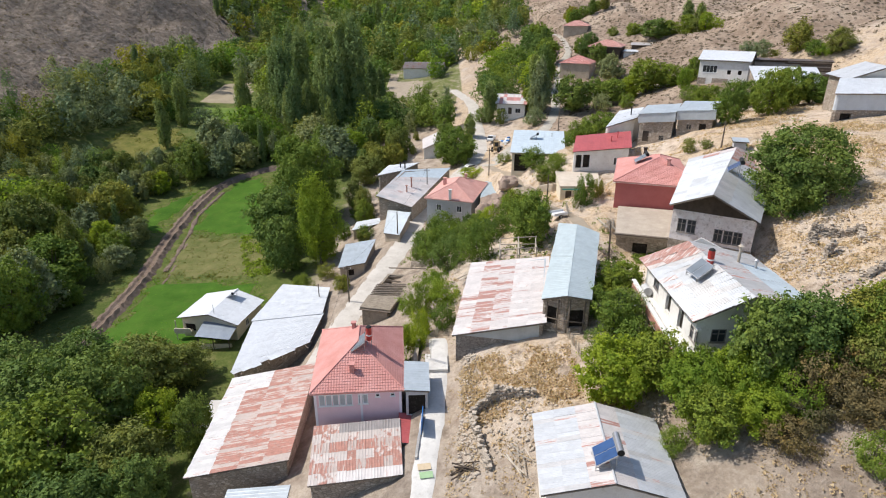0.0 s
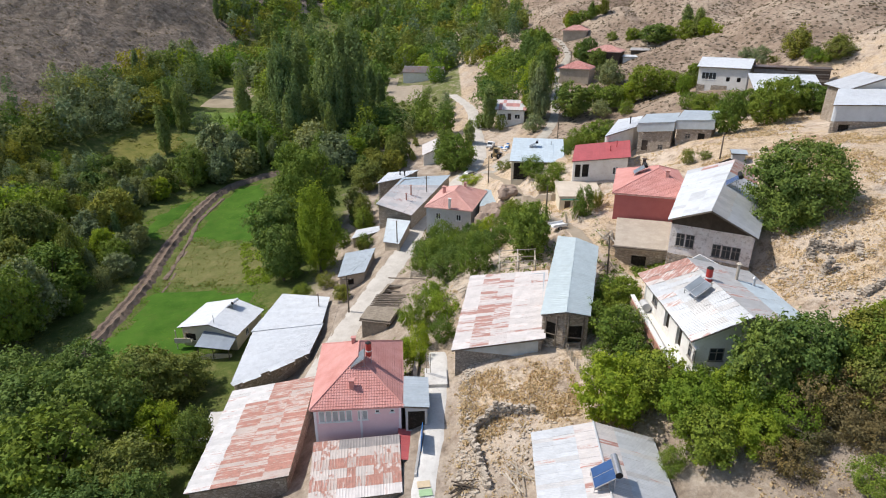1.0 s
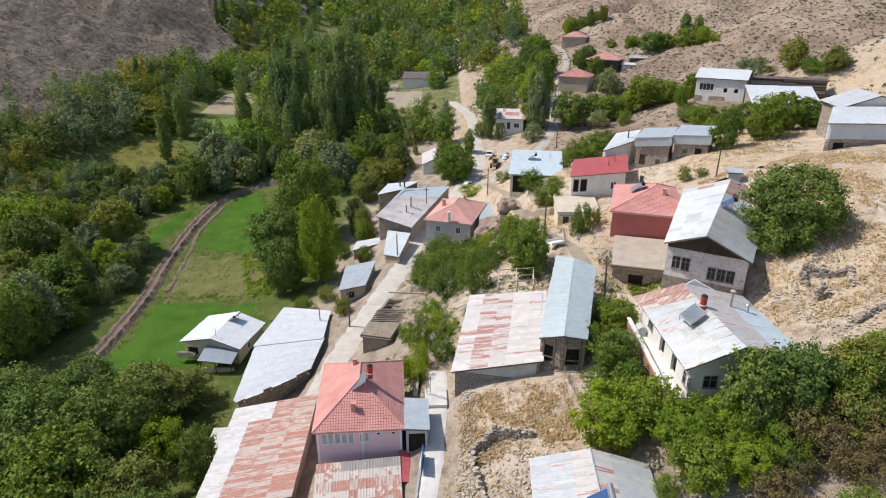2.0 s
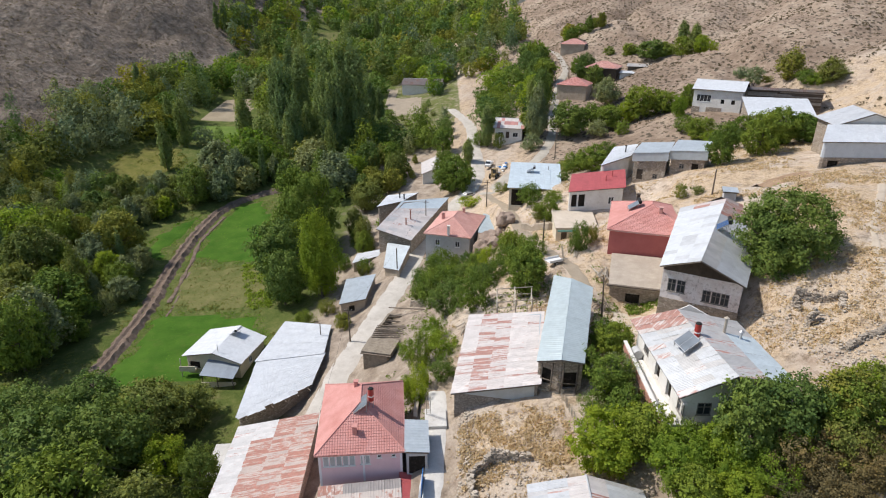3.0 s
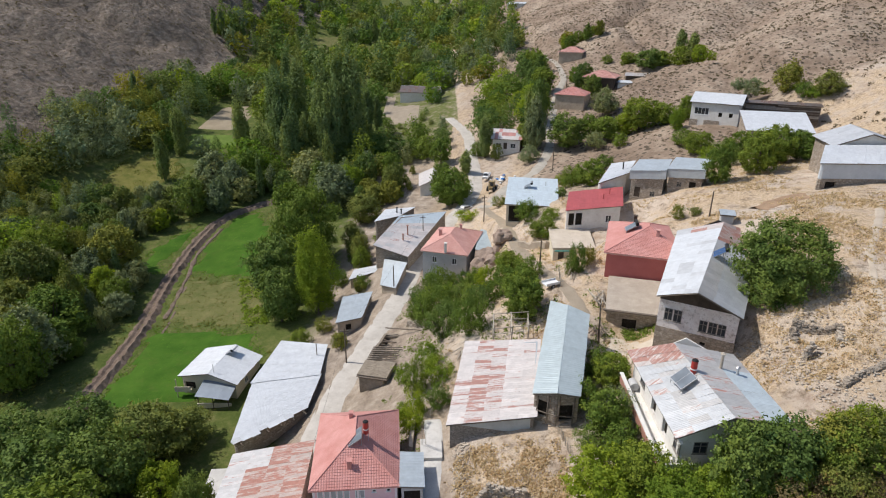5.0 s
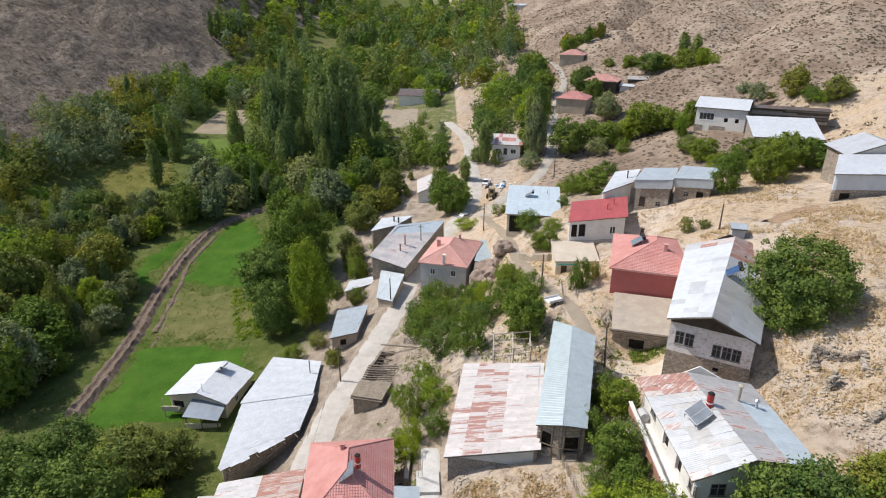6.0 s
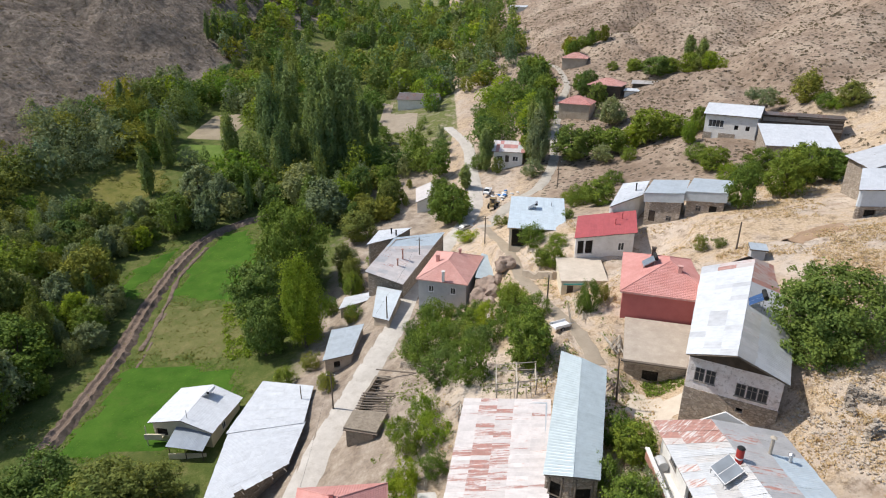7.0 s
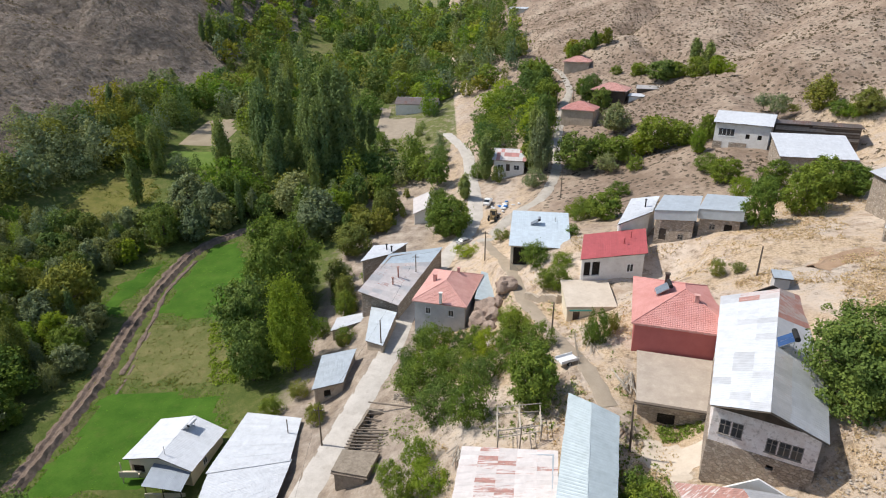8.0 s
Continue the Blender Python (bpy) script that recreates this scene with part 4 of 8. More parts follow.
def building(name, label, outline, planes, wall, category="house", over=0.4, base=None, openings=(), deck=None, gable=None, thick=0.35, group="", seed=1, lower=None, loose=1.0, flat=(), head=None):
    """A building from the corners of its roof, in world places. outline: the roof's edge, anticlockwise from above, gable peaks included;
    planes: (low start, low end, high end, high start, sheets along, sheets up, pick); openings: (side, along, above base, w, h, kind);
    lower: (height above base, material) of a different foot of the walls; head: where the gable boards begin."""
    rng = random.Random(seed)
    pts = [Vector(p) for p in outline]
    mid = sum(pts, Vector()) / len(pts)
    if base is None:
        base = min(float(heights([p.x], [p.y])[0]) for p in pts) - 0.7
    org = Vector((mid.x, mid.y, base))
    ob = thing(name, label, category, Matrix.Translation(org), group)
    loc = [p - org for p in pts]
    inner = []
    for p in loc:
        r = math.hypot(p.x, p.y)
        k = max(0.3, 1 - 1.25 * over / r)
        inner.append(Vector((p.x * k, p.y * k, p.z - 0.12)))
    for i in flat:
        a, b, c = inner[i - 1], inner[i], inner[(i + 1) % len(inner)]
        d = (c - a).xy
        q = a.xy + d * ((b - a).xy.dot(d) / d.dot(d))
        inner[i] = Vector((q.x, q.y, b.z))
    dx, dy = max(abs(p.x) for p in loc), max(abs(p.y) for p in loc)
    e0 = max((loc[i] - loc[i - 1] for i in range(len(loc))), key=lambda e: e.xy.length)
    ang = math.atan2(e0.y, e0.x)
    rot = [Matrix.Rotation(-ang, 3, "Z") @ p for p in loc]
    FOOTPRINTS.append(((Matrix.Translation((mid.x, mid.y, 0)) @ Matrix.Rotation(ang, 4, "Z")).inverted(), max(abs(p.x) for p in rot), max(abs(p.y) for p in rot)))
    n = len(inner)
    for i in range(n):
        a, b = inner[i], inner[(i + 1) % n]
        d = (b - a).xy
        length, low = d.length, min(a.z, b.z, *([head - base] if head else []))
        m = Matrix.Translation((a.x, a.y, 0)) @ Matrix.Rotation(math.atan2(d.y, d.x), 4, "Z")
        rows = [o for o in openings if o[0] == i]
        foot = lower[0] if lower else 0.0
        holes = [(o[1], o[2] - foot, o[3], o[4]) for o in rows]
        part("wall", wall_bm(length, low - foot, thick, [h for h in holes if h[1] > -0.01]), wall, ob).matrix_local = m @ pose(0, 0, foot)
        if lower:
            part("wall_foot", wall_bm(length, foot - 0.003, thick + 0.06, [(o[1], o[2], o[3], o[4]) for o in rows if o[2] < foot - 0.01]), lower[1], ob).matrix_local = m @ pose(0, -0.06, 0)
        for _, x, z, ow, oh, k in rows:
            fitting(ob, m @ pose(x, 0, z), ow, oh, k, thick)
        if max(a.z, b.z) - low > 0.06:
            bm = bmesh.new()
            tri = [(0, low), (length, low)] + ([(length, b.z)] if b.z > low + 0.01 else []) + ([(0, a.z)] if a.z > low + 0.01 else [])
            f = [bm.verts.new((x, 0, z)) for x, z in tri]
            g = [bm.verts.new((x, 0.18, z)) for x, z in tri]
            bm.faces.new(f)
            bm.faces.new(g[::-1])
            for k in range(len(tri)):
                j = (k + 1) % len(tri)
                bm.faces.new((f[k], g[k], g[j], f[j]))
            part("gable", bm, gable or wall, ob).matrix_local = m
    for *quad, nu, nv, pick in planes:
        q = [Vector(p) - org for p in quad]
        r = part("roof", curved_slab(q, 0.10), deck or WOOD, ob)
        sheet_plane(r, q, nu, nv, pick if not isinstance(pick, bpy.types.Material) else (lambda u, v, mt=pick: mt), rng, 4, loose)
    return ob


FOOTPRINTS = []


def house(name, label, centre, rot, w, d, base, eave, wall, roof, openings=(), category="house", over=0.45, thick=0.4, group="", seed=1):
    """A building. Local x runs along its front, y to its back; base and eave are heights above the world's zero.
    roof: dict(kind, rise, pick or mat, nu, nv). openings: (side, x from that side's start, z above base, w, h, kind)."""
    rng = random.Random(seed)
    ob = thing(name, label, category, pose(centre[0], centre[1], base, 0, 0, rot), group)
    FOOTPRINTS.append((pose(centre[0], centre[1], 0, 0, 0, rot).inverted(), w / 2, d / 2))
    hgt = eave - base
    hx, hy = w / 2, d / 2
    sides = {"front": (pose(-hx, -hy, 0), w), "right": (pose(hx, -hy, 0, 0, 0, 90), d), "back": (pose(hx, hy, 0, 0, 0, 180), w), "left": (pose(-hx, hy, 0, 0, 0, 270), d)}
    kind, rise = roof["kind"], roof.get("rise", 1.2)
    # heights of the four corners of the wall head: front left, front right, back right, back left
    lift = roof.get("corners", (0, 0, 0, 0))
    for s, (m, length) in sides.items():
        rows = [o for o in openings if o[0] == s]
        top = hgt + min(lift)
        if s in ("right", "left"):
            m = m @ pose(thick, 0, 0)
            length -= 2 * thick
        off = thick if s in ("right", "left") else 0
        wl = part("wall", wall_bm(length, top, thick, [(o[1] - off, o[2], o[3], o[4]) for o in rows]), wall, ob)
        wl.matrix_local = m
        for _, x, z, ow, oh, k in rows:
            fitting(ob, m @ pose(x - off, 0, z), ow, oh, k, thick)
    part("ceiling_deck", boxes((-hx + thick, hx - thick, -hy + thick, hy - thick, hgt + min(lift) - 0.25, hgt + min(lift) - 0.1)), INDOOR_SHADE, ob)
    ex, ey = hx + over, hy + roof.get("over_y", over)
    z0 = hgt + 0.02
    pick = roof.get("pick") or (lambda u, v: roof["mat"])
    nu, nv = roof.get("nu", 8), roof.get("nv", 2)
    deck = roof.get("deck", WOOD)

    def cover(quad):
        r = part("roof", curved_slab(quad, 0.10), deck, ob)
        sheet_plane(r, quad, nu, nv, pick, rng, roof.get("ribs", 3), roof.get("loose", 1.0))

    def tiles(poly):
        r = part("roof", slab(poly, 0.12), deck, ob)
        tile_facet(r, poly, roof["mat"])

    laid = tiles if roof.get("tiled") else cover
    if kind == "gable_y":  # ridge runs to the back
        c = roof.get("shift", 0.0)
        zl, zr = z0 + roof.get("left", 0.0), z0 + roof.get("right", 0.0)
        zr_ = z0 + rise
        laid([(-ex, ey, zl), (-ex, -ey, zl), (c, -ey, zr_), (c, ey, zr_)])
        laid([(ex, -ey, zr), (ex, ey, zr), (c, ey, zr_), (c, -ey, zr_)])
        for y0, y1 in ((-hy, -hy + thick), (hy - thick, hy)):
            bm = bmesh.new()
            tri = [(-hx, zl - 0.1), (-hx, hgt + min(lift)), (hx, hgt + min(lift)), (hx, zr - 0.1), (c, zr_ - 0.14)]
            tri = [t for i, t in enumerate(tri) if i in (1, 2, 4) or t[1] > hgt + min(lift) + 0.05]
            a = [bm.verts.new((x, y0, z)) for x, z in tri]
            b = [bm.verts.new((x, y1, z)) for x, z in tri]
            bm.faces.new(a)
            bm.faces.new(b[::-1])
            for i in range(len(tri)):
                j = (i + 1) % len(tri)
                bm.faces.new((a[i], b[i], b[j], a[j]))
            part("gable", bm, roof.get("gable", wall), ob)
        rd = beams(((c, -ey, zr_ + 0.04), (c, ey, zr_ + 0.04), 0.09))
        part("ridge_cap", rd, roof.get("cap", ZINC), ob)
    elif kind == "gable_x":  # ridge runs along the front
        zr_ = z0 + rise
        c = roof.get("shift", 0.0)
        laid([(-ex, -ey, z0), (ex, -ey, z0), (ex, c, zr_), (-ex, c, zr_)])
        laid([(ex, ey, z0), (-ex, ey, z0), (-ex, c, zr_), (ex, c, zr_)])
        for x0, x1 in ((-hx, -hx + thick), (hx - thick, hx)):
            bm = bmesh.new()
            tri = [(-hy, hgt), (hy, hgt), (c, zr_ - 0.14)]
            a = [bm.verts.new((x0, y, z)) for y, z in tri]
            b = [bm.verts.new((x1, y, z)) for y, z in tri]
            bm.faces.new(a)
            bm.faces.new(b[::-1])
            for i in range(3):
                j = (i + 1) % 3
                bm.faces.new((a[i], b[i], b[j], a[j]))
            part("gable", bm, roof.get("gable", wall), ob)
        part("ridge_cap", beams(((-ex, c, zr_ + 0.04), (ex, c, zr_ + 0.04), 0.09)), roof.get("cap", ZINC), ob)
    elif kind == "hip":
        run = min(ex, ey)
        zr_ = z0 + rise
        ra, rb = ((0, -ey + run), (0, ey - run)) if ey >= ex else ((-ex + run, 0), (ex - run, 0))
        A, B = (ra[0], ra[1], zr_), (rb[0], rb[1], zr_)
        fl, fr, br, bl = (-ex, -ey, z0), (ex, -ey, z0), (ex, ey, z0), (-ex, ey, z0)
        if ey >= ex:
            B2 = (B[0], B[1] + 0.02, B[2])
            for poly in ([fl, fr, A], [fr, br, B2, A], [br, bl, B2], [bl, fl, A, B2]):
                laid(poly)
            ends = [(fl, A), (fr, A), (br, B), (bl, B), (A, B2)]
        else:
            for poly in ([fl, fr, B, A], [fr, br, B], [br, bl, A, B], [bl, fl, A]):
                laid(poly)
            ends = [(fl, A), (bl, A), (br, B), (fr, B), (A, B)]
        for a, b in ends:
            part("hip_cap", beams(((a[0], a[1], a[2] + 0.07), (b[0], b[1], b[2] + 0.07), 0.085)), roof["mat"], ob)
        part("gutter", boxes((-ex, ex, -ey - 0.08, -ey, z0 - 0.1, z0 + 0.02)), roof.get("trim", roof["mat"]), ob)
        part("soffit", boxes((-ex + 0.02, ex - 0.02, -ey + 0.02, ey - 0.02, z0 - 0.18, z0 - 0.13)), FRAME, ob)
    elif kind == "mono":  # each corner its own height; slope from low to high along 'up'
        q = [(-ex, -ey, z0 + lift[0]), (ex, -ey, z0 + lift[1]), (ex, ey, z0 + lift[2]), (-ex, ey, z0 + lift[3])]
        order = {"right": (3, 0, 1, 2), "left": (1, 2, 3, 0), "back": (0, 1, 2, 3), "front": (2, 3, 0, 1)}[roof.get("up", "back")]
        cover([q[i] for i in order])
        # the wedge between the level wall head and the sloping roof
        low = hgt + min(lift)
        corner = [(-hx, -hy, lift[0]), (hx, -hy, lift[1]), (hx, hy, lift[2]), (-hx, hy, lift[3])]
        for i in range(4):
            a, b = corner[i], corner[(i + 1) % 4]
            if max(a[2], b[2]) - min(lift) < 0.08:
                continue
            bm = bmesh.new()
            inn = 0.12
            va, vb = Vector((a[0], a[1], 0)), Vector((b[0], b[1], 0))
            e = (vb - va).normalized()
            nrm = Vector((-e.y, e.x, 0)) * inn
            pts = [(va, low), (vb, low), (vb, hgt + b[2] - 0.1), (va, hgt + a[2] - 0.1)]
            f = [bm.verts.new((v.x, v.y, z)) for v, z in pts]
            g = [bm.verts.new((v.x + nrm.x, v.y + nrm.y, z)) for v, z in pts]
            bm.faces.new(f)
            bm.faces.new(g[::-1])
            for k in range(4):
                j = (k + 1) % 4
                bm.faces.new((f[k], g[k], g[j], f[j]))
            bmesh.ops.remove_doubles(bm, verts=bm.verts, dist=0.01)
            part("gable", bm, roof.get("gable", wall), ob)
    elif kind == "flat":
        part("roof", boxes((-ex, ex, -ey, ey, z0, z0 + 0.28)), roof["mat"], ob)
    return ob


# ---- trees ----
def leaf_cloud(points, normals, size, rng, loose=0.6):
    """Small leaf sprays at the points, facing about along the normals."""
    n = len(points)
    t = rng.normal(size=(n, 3))
    nn = normals + rng.normal(scale=loose, size=(n, 3))
    nn /= np.linalg.norm(nn, axis=1)[:, None]
    a = np.cross(nn, t)
    a /= np.linalg.norm(a, axis=1)[:, None]
    b = np.cross(nn, a)
    s = np.reshape(size * rng.uniform(0.55, 1.35, n), (n, 1))
    v = np.stack([points - a * s, points + a * s * 0.55 - b * s * 0.75, points + a * s * 0.6 + b * s * 0.7], 1).reshape(-1, 3)
    return v, np.arange(3 * n).reshape(n, 3)


def cloud_mesh(name, v, tri, mat, tint=None):
    me = bpy.data.meshes.new(name)
    me.vertices.add(len(v))
    me.vertices.foreach_set("co", v.astype(np.float32).ravel())
    me.loops.add(len(tri) * 3)
    me.loops.foreach_set("vertex_index", tri.astype(np.int32).ravel())
    me.polygons.add(len(tri))
    me.polygons.foreach_set("loop_start", np.arange(0, len(tri) * 3, 3, dtype=np.int32))
    me.update(calc_edges=True)
    me.materials.append(mat)
    if tint is not None:
        a = me.attributes.new("tint", "FLOAT", "POINT")
        a.data.foreach_set("value", np.repeat(np.clip(tint, -0.5, 0.5), 3).astype(np.float32))
    return me


# half width, foot, top, reach of a twig, its upward stretch, unevenness, twigs: of a tree 10 m high (a bush: 3 m)
SHAPES = {
    "broad": (4.3, 0.9, 9.6, 0.62, 0.8, 0.34, 300), "round": (4.6, 0.5, 9.6, 0.58, 0.8, 0.22, 330), "willow": (3.9, 0.6, 10.1, 0.55, 1.5, 0.34, 260),
    "upright": (2.9, 0.7, 10.2, 0.48, 1.9, 0.32, 230), "poplar": (1.6, 0.3, 10.2, 0.36, 2.6, 0.5, 170), "bush": (1.95, 0.05, 2.9, 0.34, 0.85, 0.36, 120),
}


def crown_cloud(kind, count, rng):
    """Places, facings and tints of the leaves of one crown: twigs within an uneven outline, each with its own spray of leaves."""
    wide, foot, top, reach, tall, uneven, n = SHAPES[kind]
    u = rng.uniform(0.01, 1, 6 * n)

    def outline(u):
        if kind == "poplar":
            return np.minimum(1, (u / 0.14) ** 0.6) * np.clip(1 - u ** 5.0, 0, 1) ** 0.7
        if kind in ("upright", "willow"):
            return np.sin(math.pi * u ** 0.72) ** 0.7
        return np.clip(1 - np.abs(2 * u ** 0.85 - 1) ** 2.5, 0, 1) ** 0.5

    u = u[rng.uniform(0, 1, 6 * n) < outline(u) + 0.04][:n]
    n = len(u)
    ang, f = rng.uniform(0, 2 * math.pi, n), rng.uniform(0.02, 1, n) ** 0.33
    seed = rng.uniform(0, 90)
    tall_k = (top - foot) / (2 * wide)
    knob = np.array([noise.fractal((1.7 * math.cos(a) + seed, 1.7 * math.sin(a), 2.4 * v * tall_k), 1.0, 2.0, 3) for a, v in zip(ang, u)])
    r = wide * outline(u) * f * np.clip(1 + uneven * 1.6 * knob, 0.5, 1.4)
    z = foot + (top - foot) * u * np.clip(1 + 0.35 * uneven * knob, 0.8, 1.12)
    out = np.stack([np.cos(ang) * f, np.sin(ang) * f, (u - 0.42) * 2.0], 1)
    out /= np.linalg.norm(out, axis=1)[:, None]
    twig = np.stack([r * np.cos(ang), r * np.sin(ang), z], 1)
    tone = rng.normal(0, 0.14, n)
    size = reach * rng.uniform(0.6, 1.4, n)
    k = rng.choice(n, count, p=size**2 / (size**2).sum())
    off = rng.normal(size=(count, 3)) * 0.55
    pts = twig[k] + off * size[k][:, None] * np.array([1, 1, tall])
    nrm = out[k] * 0.75 + off * 0.6 + np.array([0, 0, 0.35])
    pts[:, 2] = np.maximum(pts[:, 2], 0.05)
    return pts, nrm / np.linalg.norm(nrm, axis=1)[:, None], tone[k], twig


TREES = {}
STORE = pose(0, -4000, 0)


def tree_kind(kind, leaves, fine, variant):
    """One tree of each kind, foliage and fineness, from which the others are copied."""
    key = (kind, leaves, fine, variant)
    if key in TREES:
        return TREES[key]
    rng = np.random.default_rng(hash_of(key))
    count = {"rich": 29000, "fine": 9400, "mid": 7000, "far": 3000}[fine]
    size = {"rich": 0.15, "fine": 0.225, "mid": 0.28, "far": 0.40}[fine]
    if kind == "bush":
        count, size = {"rich": 9000, "fine": 5600, "mid": 2600, "far": 1100}[fine], {"rich": 0.075, "fine": 0.085, "mid": 0.13, "far": 0.20}[fine]
    elif kind in ("poplar", "upright"):
        count, size = int(count * 0.8), size * 0.8
    pts, nrm, tone, twigs = crown_cloud(kind, count, rng)
    v, tri = leaf_cloud(pts, nrm, size, rng)
    v[:, 2] = np.maximum(v[:, 2], 0.05)
    ob = new("bush" if kind == "bush" else "poplar_tree" if kind == "poplar" else "tree")
    crown = new("crown", cloud_mesh("crown", v, tri, LEAF[leaves], tone))
    crown.parent = ob
    bm = bmesh.new()
    if kind == "bush":
        for c0 in twigs[:6]:
            beam(bm, (0, 0, -0.3), c0, 0.045, 0.015, 5)
    else:
        top = 8.8 if kind == "poplar" else 5.2
        beam(bm, (0, 0, -0.6), (0.05, 0.03, top * 0.45), 0.26, 0.19, 7)
        beam(bm, (0.05, 0.03, top * 0.45), (0, 0.08, top), 0.19, 0.06, 7)
        for c0 in twigs[::16]:
            z = min(c0[2] - 0.4, top * rng.uniform(0.35, 0.8)) if kind != "poplar" else c0[2] - 0.9
            beam(bm, (0.03, 0.04, max(0.6, z)), c0, 0.09, 0.025, 5)
    part("trunk", bm, BARK, ob)
    ob.matrix_world = STORE
    TREES[key] = ob
    return ob


def hash_of(key):
    h = 7
    for ch in str(key):
        h = (h * 31 + ord(ch)) % 2147483647
    return h


LABELS = {
    "walnut": "leafy mid-green walnut tree", "bright": "light green leafy tree in full sun", "dark": "dense dark green leafy tree", "poplar": "tall slender dark green poplar",
    "willow": "grey-green willow with a loose crown", "olive": "olive green tree with thinning leaves", "autumn": "tree with leaves turning yellow", "thorn": "dry brown thorn bush",
}


def plant(kind, leaves, x, y, h, w, fine="mid", group="", label="", z=None):
    """A tree of height h and crown width w at (x, y)."""
    src = tree_kind(kind, leaves, fine, RNG.randrange(3))
    full_h, full_w = {"poplar": (10.5, 3.4), "broad": (10.0, 9.6), "round": (10.0, 10.2), "willow": (10.6, 8.6), "upright": (10.6, 6.4), "bush": (3.1, 4.4)}[kind]
    sw, sh = w / full_w, h / full_h
    m = pose(x, y, (height(x, y) if z is None else z) - 0.1, RNG.uniform(-2, 2), RNG.uniform(-2, 2), RNG.uniform(0, 360)) @ Matrix.Diagonal((sw, sw, sh, 1))
    ob = copy_thing(src, m)
    lab = label or (("low " + LABELS[leaves].replace("tree", "bush").replace("tall slender ", "") if kind == "bush" else LABELS[leaves]))
    tagged(ob, lab, "bush" if kind == "bush" else "tree", group)
    return ob


RNG = random.Random(11)


# ---- the village, house by house ----
pink = house("pink_house", "pink plastered house with a terracotta tiled hip roof", (-9.0, 55.7), 4.5, 8.7, 11.8, -0.5, 9.6, PINK,
      dict(kind="hip", rise=3.0, tiled=True, mat=TILE), over=0.35,
      openings=[("front", 0.45 + 0.68 * i, 8.35, 0.62, 1.35, "lit1") for i in range(5)] + [("front", 4.35, 8.45, 1.0, 1.15, "lit2"), ("front", 6.1, 9.2, 0.45, 0.4, "win1"), ("front", 7.6, 9.2, 0.45, 0.4, "win1")])
for x0, x1 in ((-4.37, -4.12), (4.12, 4.37), (0.2, 0.42)):
    part("pilaster", boxes((x0, x1, -5.97, -5.87, 4.0, 10.0)), PALE_PINK, pink, "pale pink painted strip")
part("cornice", boxes((-4.4, 4.4, -5.98, -5.88, 9.85, 10.08)), PALE_PINK, pink, "pale pink painted strip")
house("pink_house_annex", "low porch with a pale blue sheet roof beside the pink house", (-2.75, 52.3), 3, 2.2, 4.9, 3.0, 9.5, GREY_PLASTER,
      dict(kind="mono", corners=(0.2, 0, 0, 0.2), up="left", nu=3, nv=1, mat=BLUE_GREY, ribs=4), category="porch", over=0.15, thick=0.2, openings=[("front", 0.25, 3.6, 1.7, 2.4, "dark"), ("right", 0.4, 3.6, 1.9, 2.4, "dark"), ("right", 2.6, 3.6, 1.9, 2.4, "dark")])
# The top row's grey sheets colour in the shadow cast by the pink house.
house("rusty_shed", "lean-to with a patched rusty sheet roof", (-8.2, 45.0), 6, 8.0, 6.6, -0.5, 5.7, STONE,
      dict(kind="mono", corners=(0, 0.5, 1.1, 0.8), up="back", nu=10, nv=6, pick=lambda u, v: (PINK_PALE, RUSTY, PATCHY, RUSTY, PATCHY, SHADOW_SHEET)[int(v * 6)] if u > 0.3 or 0.15 < v < 0.7 else PATCHY), category="shed", over=0.25)
house("long_rusty_barn", "long barn with a rusty and zinc sheet roof", (-21.3, 56.3), 1.5, 10.2, 16.6, -9.5, 0.4, STONE,
      dict(kind="mono", corners=(0, 2.1, 2.4, 0.3), up="right", nu=30, nv=4, pick=lambda u, v: RUSTY if v > 0.5 or (0.2 < u and v > 0.25) else ZINC_STREAKED), category="barn", over=0.3)
house("blue_shed", "small shed with a pale blue-grey sheet roof", (-18.2, 42.2), 2, 5.6, 7.4, -7, 0.2, STONE,
      dict(kind="mono", corners=(0, 0.4, 0.6, 0.2), up="right", nu=6, nv=2, mat=BLUE_GREY), category="shed", over=0.25)
house("grey_house", "grey plastered house with a faded red tiled hip roof", (3.0, 120.0), -16, 9.2, 13.2, 2, 9.0, GREY_PLASTER, dict(kind="hip", rise=2.3, tiled=True, mat=TILE_PALE), over=0.4,
      openings=[("front", 6.2, 4.6, 1.0, 1.3, "win2"), ("front", 2.0, 4.6, 1.0, 1.3, "win2")])
house("white_hut", "small white hut with a pale sheet roof", (-1.6, 176.6), 2, 8.2, 13.0, 0.5, 6.3, WHITEWASH, dict(kind="gable_y", rise=1.9, nu=9, nv=2, pick=lambda u, v: PINK_PALE, gable=WHITEWASH), category="hut", over=0.3)
house("solar_roof_house", "low whitewashed house with a streaked zinc roof", (12.3, 36.6), -4, 9.2, 8.2, 5, 13.2, WHITEWASH, dict(kind="gable_y", rise=1.4, nu=18, nv=3, pick=lambda u, v: (RUST_BARRED if int(u * 18) % 4 == 1 else PINK_PALE) if v > 0.6 else (ZINC_STREAKED if int(u * 18) % 5 == 2 else ZINC)), over=0.45)
house("red_house", "red plastered house with a terracotta tiled hip roof", (33.2, 90.1), -17.5, 11.8, 13.4, 15.5, 21.0, RED_WALL, dict(kind="hip", rise=2.6, tiled=True, mat=TILE), over=0.4)
